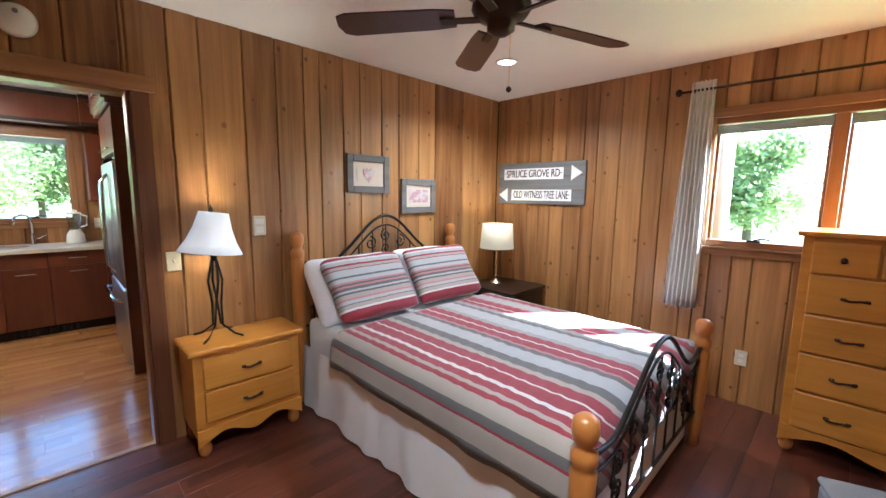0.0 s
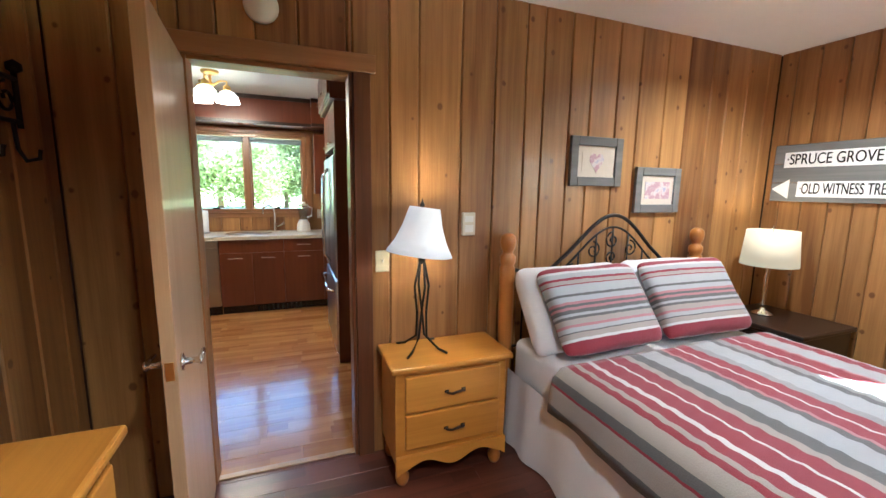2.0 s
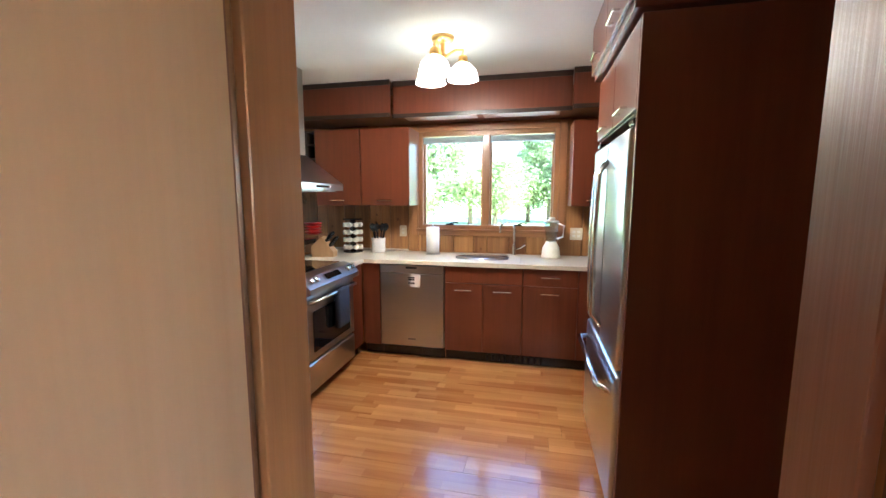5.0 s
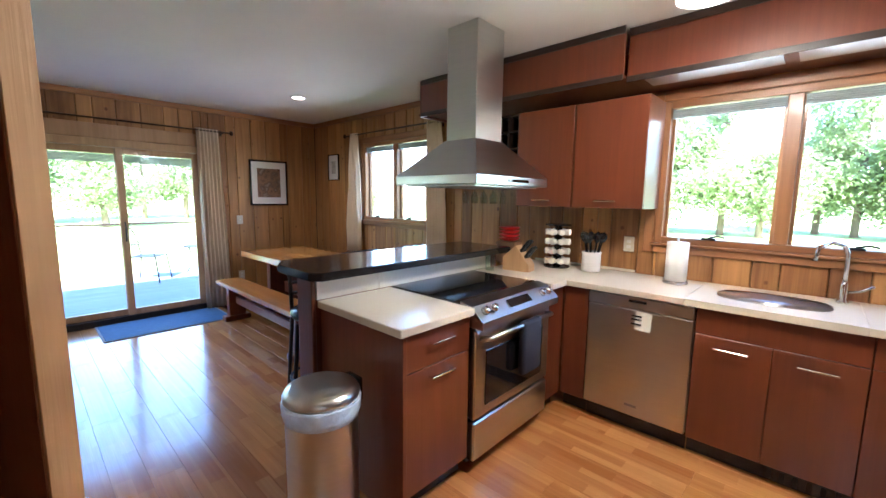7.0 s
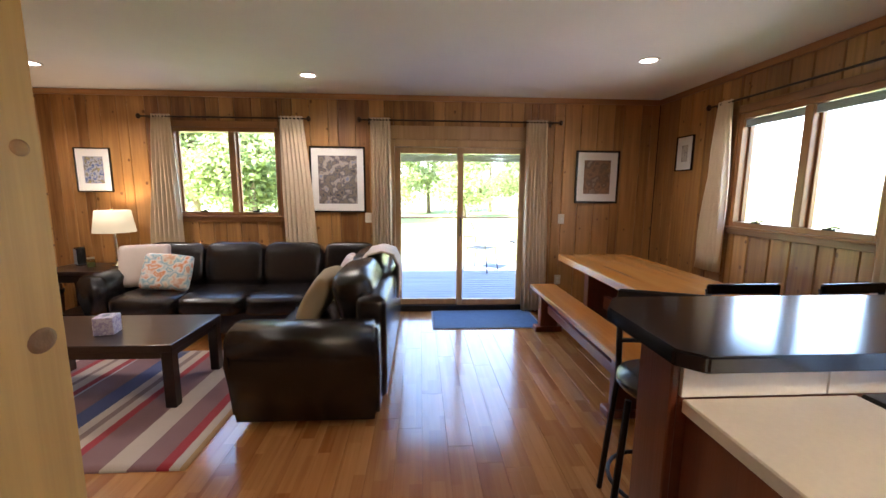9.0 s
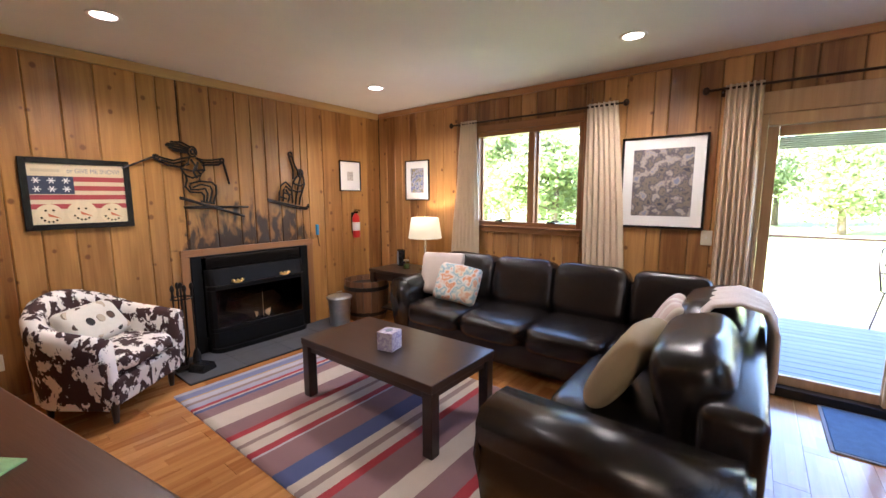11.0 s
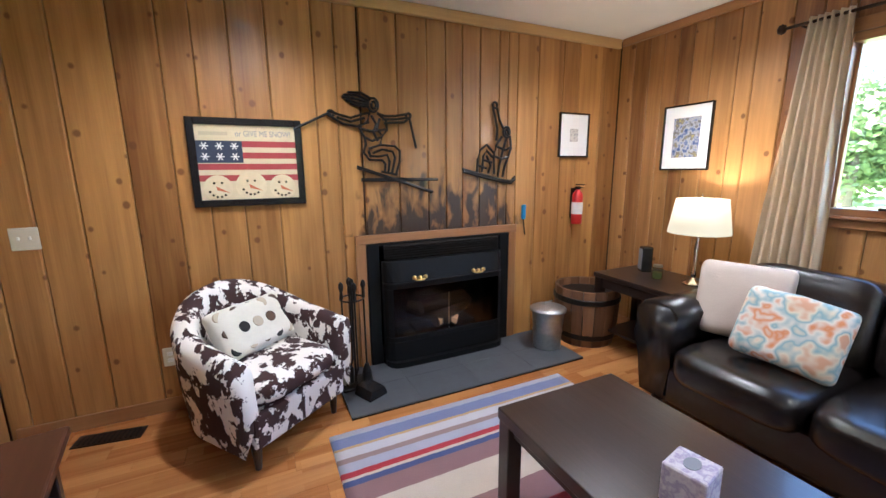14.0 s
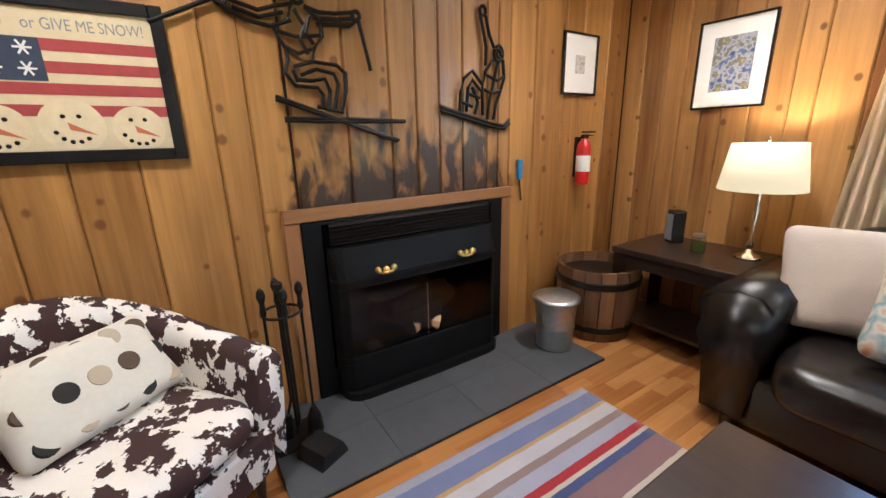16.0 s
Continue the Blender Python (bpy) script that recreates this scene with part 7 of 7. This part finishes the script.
figure("black cut-metal sculpture of a skier with flying hair", -3.785, 1.63, drawn(
    0.0020, 0.0018, 677, 133,
    loop(620, 14, 17, 24), loop(622, 14, 8, 12), [(606, 0), (570, -16), (525, -14)], [(604, 6), (565, -4), (520, -8)], [(604, 12), (572, 10), (532, 2)], [(606, 20), (578, 20), (545, 12)], [(612, -8), (580, -26), (540, -24)],
    [(610, 40), (575, 50), (545, 62), (505, 52), (475, 42)], [(604, 74), (565, 90), (520, 84), (490, 66), (474, 48)], [(590, 60), (545, 75), (500, 62)], loop(482, 50, 10, 10), [(470, 52), (367, 108)],
    [(632, 42), (660, 50), (695, 48), (742, 38)], [(655, 76), (690, 72), (725, 70), (748, 50)], [(650, 62), (700, 60), (738, 52)], loop(742, 46, 8, 10), [(746, 55), (768, 165)],
    [(606, 42), (600, 70), (570, 95), (588, 130), (590, 160)], [(634, 42), (662, 66), (664, 100), (645, 125), (640, 150)], [(575, 98), (610, 106), (660, 98)], [(612, 50), (628, 80), (618, 110), (632, 140)], [(640, 60), (630, 95), (645, 118)], [(588, 128), (612, 140), (640, 128)],
    [(590, 150), (582, 182), (600, 208), (645, 210), (655, 225), (652, 255)], [(600, 168), (640, 154), (690, 158), (708, 176), (706, 215), (692, 262)], [(612, 185), (645, 170), (682, 178), (690, 200), (676, 262)], [(600, 195), (632, 196), (662, 190), (670, 215), (664, 255)], [(598, 175), (606, 200)], [(640, 252), (696, 264)],
    [(557, 232), (830, 333)], [(557, 238), (690, 285), (825, 336)], [(570, 279), (700, 279), (850, 284)], [(570, 284), (710, 286), (848, 286)]), 0.0088)
figure("black cut-metal sculpture of a crouching snowboarder", -4.61, 1.60, drawn(
    0.00273, 0.00218, 1038, 168,
    loop(1037, 32, 7, 10), [(1031, 40), (1040, 80), (1046, 110), (1044, 150)], [(1044, 40), (1053, 80), (1066, 108)], loop(1077, 120, 11, 18), loop(1078, 120, 5, 9),
    [(1089, 132), (1093, 175), (1084, 205), (1072, 240), (1066, 275)], [(1062, 135), (1044, 165), (1036, 200), (1038, 265)], [(1076, 142), (1064, 190), (1054, 240), (1050, 275)], [(1046, 170), (1074, 182), (1090, 172)], [(1042, 205), (1062, 212), (1082, 205)],
    [(1036, 192), (1012, 164), (992, 182), (984, 215), (982, 258)], [(1032, 206), (1012, 184), (1002, 202), (998, 258)], [(1012, 200), (1026, 235), (1018, 262)], [(1000, 215), (1030, 225)], [(986, 235), (1012, 245)],
    [(936, 246), (960, 254), (1060, 284), (1095, 290), (1109, 274)], [(938, 256), (1058, 292), (1096, 298), (1110, 284)], [(940, 251), (1090, 292)]), 0.0095)

tv = thing("media_cabinet", "low dark brown media cabinet along the wall", "cabinet", pose(-2.105, 1.53, 0, 0, 0, 9.8))
part("top", box(-0.33, 0.33, -0.82, 0.82, 0.57, 0.605, 0.008, seg=2), wood("walnut_stain", (0.045, 0.016, 0.009), (0.10, 0.038, 0.02), 0.28, along="y", coat=0.2), tv)
for s in (-1, 1):
    part("side", box(-0.29, 0.29, s * 0.77 - 0.02, s * 0.77 + 0.02, 0.0, 0.569, 0.003), ESPRESSO, tv)
part("back", box(0.27, 0.29, -0.749, 0.749, 0.05, 0.569), ESPRESSO, tv)
part("shelf", box(-0.27, 0.269, -0.749, 0.749, 0.27, 0.29), ESPRESSO, tv)
part("bottom", box(-0.28, 0.269, -0.749, 0.749, 0.05, 0.08), ESPRESSO, tv)
part("divider", box(-0.27, 0.269, -0.012, 0.012, 0.291, 0.569), ESPRESSO, tv)
tvs = thing("television", "black flat-screen television on the cabinet", "television", pose(-1.95, 1.53, 0.606, 0, 0, 9.8))
part("screen", box(-0.02, 0.025, -0.52, 0.52, 0.06, 0.66, 0.006), BLACK, tvs)
part("foot", box(-0.10, 0.10, -0.2, 0.2, 0.0, 0.015, 0.004, box(-0.015, 0.015, -0.04, 0.04, 0.015, 0.07)), BLACK, tvs)
bk = thing("booklet", "pale green booklet lying on the media cabinet", "booklet", pose(-2.20, 1.66, 0.606, 0, 0, 35))
part("cover", box(-0.075, 0.075, -0.105, 0.105, 0.0, 0.008, 0.001), mat("green_print", (0.30, 0.50, 0.22), 0.5, vary=0.3, scale=30), bk)
part("pages", box(-0.072, 0.0765, -0.102, 0.102, 0.0015, 0.0065), PAPER, bk)
vt = thing("floor_register", "bronze floor register near the fireplace wall", "vent", pose(-2.08, -0.27, 0.001, 0, 0, -8))
part("frame", box(-0.16, 0.16, -0.055, 0.055, 0.0, 0.006, 0.002), BRONZE, vt)
for k in range(12):
    part("slat", box(-0.14 + 0.024 * k, -0.128 + 0.024 * k, -0.04, 0.04, 0.006, 0.009), IRON, vt)

# ---- outdoors ----
structure("ground", box(-400, 400, -400, 400, -0.75, -0.55), GRASS, "mown lawn round the house", "ground")
structure("driveway", box(-30, 14, 9.2, 15, -0.549, -0.53), GRAVEL, "pale gravel drive beside the house", "road")
dk = thing("deck", "weathered blue-grey plank deck outside the sliding door", "deck", pose(0, 0, 0), kind="structure")
part("frame", box(-9.62, -6.03, 0.6, 7.6, -0.50, -0.08), DECKWOOD, dk)
for k in range(25):
    part("plank", box(-9.62 + 0.1436 * k, -9.62 + 0.1436 * k + 0.136, 0.6, 7.6, -0.079, -0.05, 0.003), DECKWOOD, dk)
rl = thing("railing", "dark deck railing with slim top rail and thin cables", "railing", pose(-9.56, 0, -0.05))
part("top_rail", box(-0.03, 0.03, 0.62, 7.58, 0.925, 0.955, 0.005), BRONZE, rl)
for y in (0.7, 3.1, 7.5):
    part("post", box(-0.03, 0.03, y - 0.03, y + 0.03, 0.0, 0.924), BRONZE, rl)
for z in (0.2, 0.4, 0.6, 0.78):
    part("cable", tube([(0, 0.7, z), (0, 7.5, z)], 0.003, seg=5), CHROME, rl)
dc = thing("patio_chair", "scrolled iron patio chair on the deck", "chair", pose(-8.66, 4.98, -0.05, 0, 0, 145))
part("seat", box(-0.22, 0.22, -0.2, 0.22, 0.43, 0.445, 0.004), IRON, dc)
bm = tube([(-0.22, 0.22, 0.44), (-0.21, 0.27, 0.75), (-0.12, 0.30, 0.90), (0.0, 0.305, 0.94), (0.12, 0.30, 0.90), (0.21, 0.27, 0.75), (0.22, 0.22, 0.44)], 0.011)
for k in range(4):
    tube(spiral(-0.09 + 0.18 * (k % 2), 0.60 + 0.15 * (k // 2), 0.07, 90, 1.3, 0.26, flip=1 if k % 2 else -1), 0.007, bm, 6)
part("backrest", bm, IRON, dc, "", True)
for sx in (-1, 1):
    part("leg", tube([(sx * 0.2, -0.19, 0.43), (sx * 0.23, -0.24, 0.0)], 0.011), IRON, dc)
    part("leg", tube([(sx * 0.2, 0.2, 0.43), (sx * 0.23, 0.27, 0.0)], 0.011), IRON, dc)
    part("armrest", tube([(sx * 0.21, 0.26, 0.65), (sx * 0.25, 0.0, 0.66), (sx * 0.25, -0.18, 0.62), (sx * 0.22, -0.19, 0.44)], 0.010), IRON, dc)
dt = thing("patio_table", "small round iron patio table on the deck", "table", pose(-8.98, 5.86, -0.05))
part("top", lathe([(0.0, 0.50), (0.27, 0.50), (0.28, 0.51), (0.27, 0.525), (0, 0.525)], seg=28), IRON, dt)
for k in range(3):
    a = radians(120 * k)
    part("leg", tube([(0.2 * math.cos(a), 0.2 * math.sin(a), 0.5), (0.12 * math.cos(a), 0.12 * math.sin(a), 0.25), (0.24 * math.cos(a), 0.24 * math.sin(a), 0.0)], 0.01), IRON, dt)
pc = thing("porch_post", "peeled log porch post under the eave outside the bedroom", "post", pose(4.75, 1.28, -0.55))
part("log", lathe([(0.15, 0), (0.14, 1.5), (0.13, 3.0)], seg=18), PALEWOOD, pc, "", True)
pb = thing("porch_beam", "pale timber eave beam outside the bedroom window", "beam", pose(4.75, 1.28, 0))
part("beam", box(-0.08, 1.4, -0.07, 0.07, 2.455, 2.62, 0.005), PALEWOOD, pb)


def tree(label, height, spread, seed, leaves):
    rnd = random.Random(seed)
    t = thing("tree", label, "tree", pose(0, 0, -60), "trees round the house")
    bm = tube([(0, 0, 0), (0.05, 0.03, height * 0.3), (-0.05, 0.08, height * 0.6), (0.05, 0.0, height * 0.92)], lambda k: 0.20 * (1 - 0.85 * k), seg=9)
    tips = []
    for k in range(13):
        z = height * rnd.uniform(0.14, 0.88)
        a = rnd.uniform(0, 2 * math.pi)
        ln = spread * rnd.uniform(0.5, 1.0) * (1.15 - 0.6 * z / height)
        p = Vector((ln * math.cos(a), ln * math.sin(a), z + ln * 0.35))
        tube([(0, 0, z), p * 0.5 + Vector((0, 0, z * 0.5 - 0.05)), p], lambda q: 0.06 * (1 - 0.8 * q), bm, 6)
        tips += [p, p * 0.7 + Vector((0, 0, z * 0.3)), p * 0.45 + Vector((0, 0, z * 0.55))]
    part("trunk", bm, BARK, t, "", True)
    verts, faces = [], []
    for _ in range(leaves):
        c = rnd.choice(tips) + Vector((rnd.gauss(0, 0.55), rnd.gauss(0, 0.55), rnd.gauss(0, 0.45)))
        s = rnd.uniform(0.07, 0.17)
        u = Vector((rnd.gauss(0, 1), rnd.gauss(0, 1), rnd.gauss(0, 0.6))).normalized()
        v = u.cross(Vector((rnd.gauss(0, 1), rnd.gauss(0, 1), rnd.gauss(0, 1)))).normalized()
        i = len(verts)
        verts += [c - u * s, c + v * s * 0.55, c + u * s, c - v * s * 0.55]
        faces.append((i, i + 1, i + 2, i + 3))
    me = bpy.data.meshes.new("crown")
    me.from_pydata(verts, [], faces)
    me.materials.append(LEAF)
    cr = new("crown", me)
    cr.parent = t
    return t


kinds = [tree("leafy green deciduous tree at the edge of the lawn", 8.5, 3.0, 11, 9000), tree("tall leafy green tree beyond the lawn", 11.0, 3.4, 12, 11000), tree("bushy young green tree near the lawn edge", 5.0, 2.4, 13, 7000)]
rnd = random.Random(21)
spots = []
for k in range(15):
    spots.append((-28 - rnd.uniform(0, 12), -14 + 2.7 * k + rnd.uniform(-0.6, 0.6)))
for k in range(11):
    spots.append((-13 + 2.0 * k + rnd.uniform(-0.7, 0.7), 30 + rnd.uniform(0, 9)))
for k in range(7):
    spots.append((17 + rnd.uniform(0, 6), 3.5 + 2.2 * k))
for k in range(4):
    spots.append((-21.0 - rnd.uniform(0, 2), -9.5 + 2.6 * k))
for i, (x, y) in enumerate(spots):
    m = pose(x, y, -0.56, 0, 0, rnd.uniform(0, 360))
    if i < 3:
        kinds[i].matrix_world = m
    else:
        copy_thing(kinds[i % 3], m)


# ---- planks and boards ----
def lay_planks(parent, x0, x1, y0, y1, z, width, length, material, seed, skip=None):
    rnd = random.Random(seed)
    shapes = {}
    y = y0
    while y < y1 - 0.01:
        yb = min(y + width, y1)
        x = x0 - rnd.uniform(0, length)
        while x < x1:
            a, b = max(x, x0), min(x + length, x1)
            x += length
            if b - a < 0.02 or (skip and skip((a + b) / 2, (y + yb) / 2)):
                continue
            key = (round(b - a, 3), round(yb - y, 3))
            if key not in shapes:
                hx, hy = key[0] / 2, key[1] / 2
                bm = box(-hx + 0.0004, hx - 0.0004, -hy + 0.0004, hy - 0.0004, -0.009, 0.0, 0.0007)
                ob = part("plank", bm, material, parent)
                shapes[key] = ob.data
            else:
                ob = new("plank", shapes[key])
                ob.parent = parent
            ob.location = ((a + b) / 2, (y + yb) / 2, z)
        y = yb


lay_planks(floor_main, WEST, EAST, HALL - 0.075, NORTH, 0.0, 0.145, 1.25, OAKFLOOR, 4)
lay_planks(floor_main, WEST, -1.62, SOUTH, HALL - 0.075, 0.0, 0.145, 1.25, OAKFLOOR, 6)
lay_planks(floor_bed, BED_W, BED_E, BED_S, 3.10, 0.0, 0.145, 1.25, REDFLOOR, 8)
lay_boards()
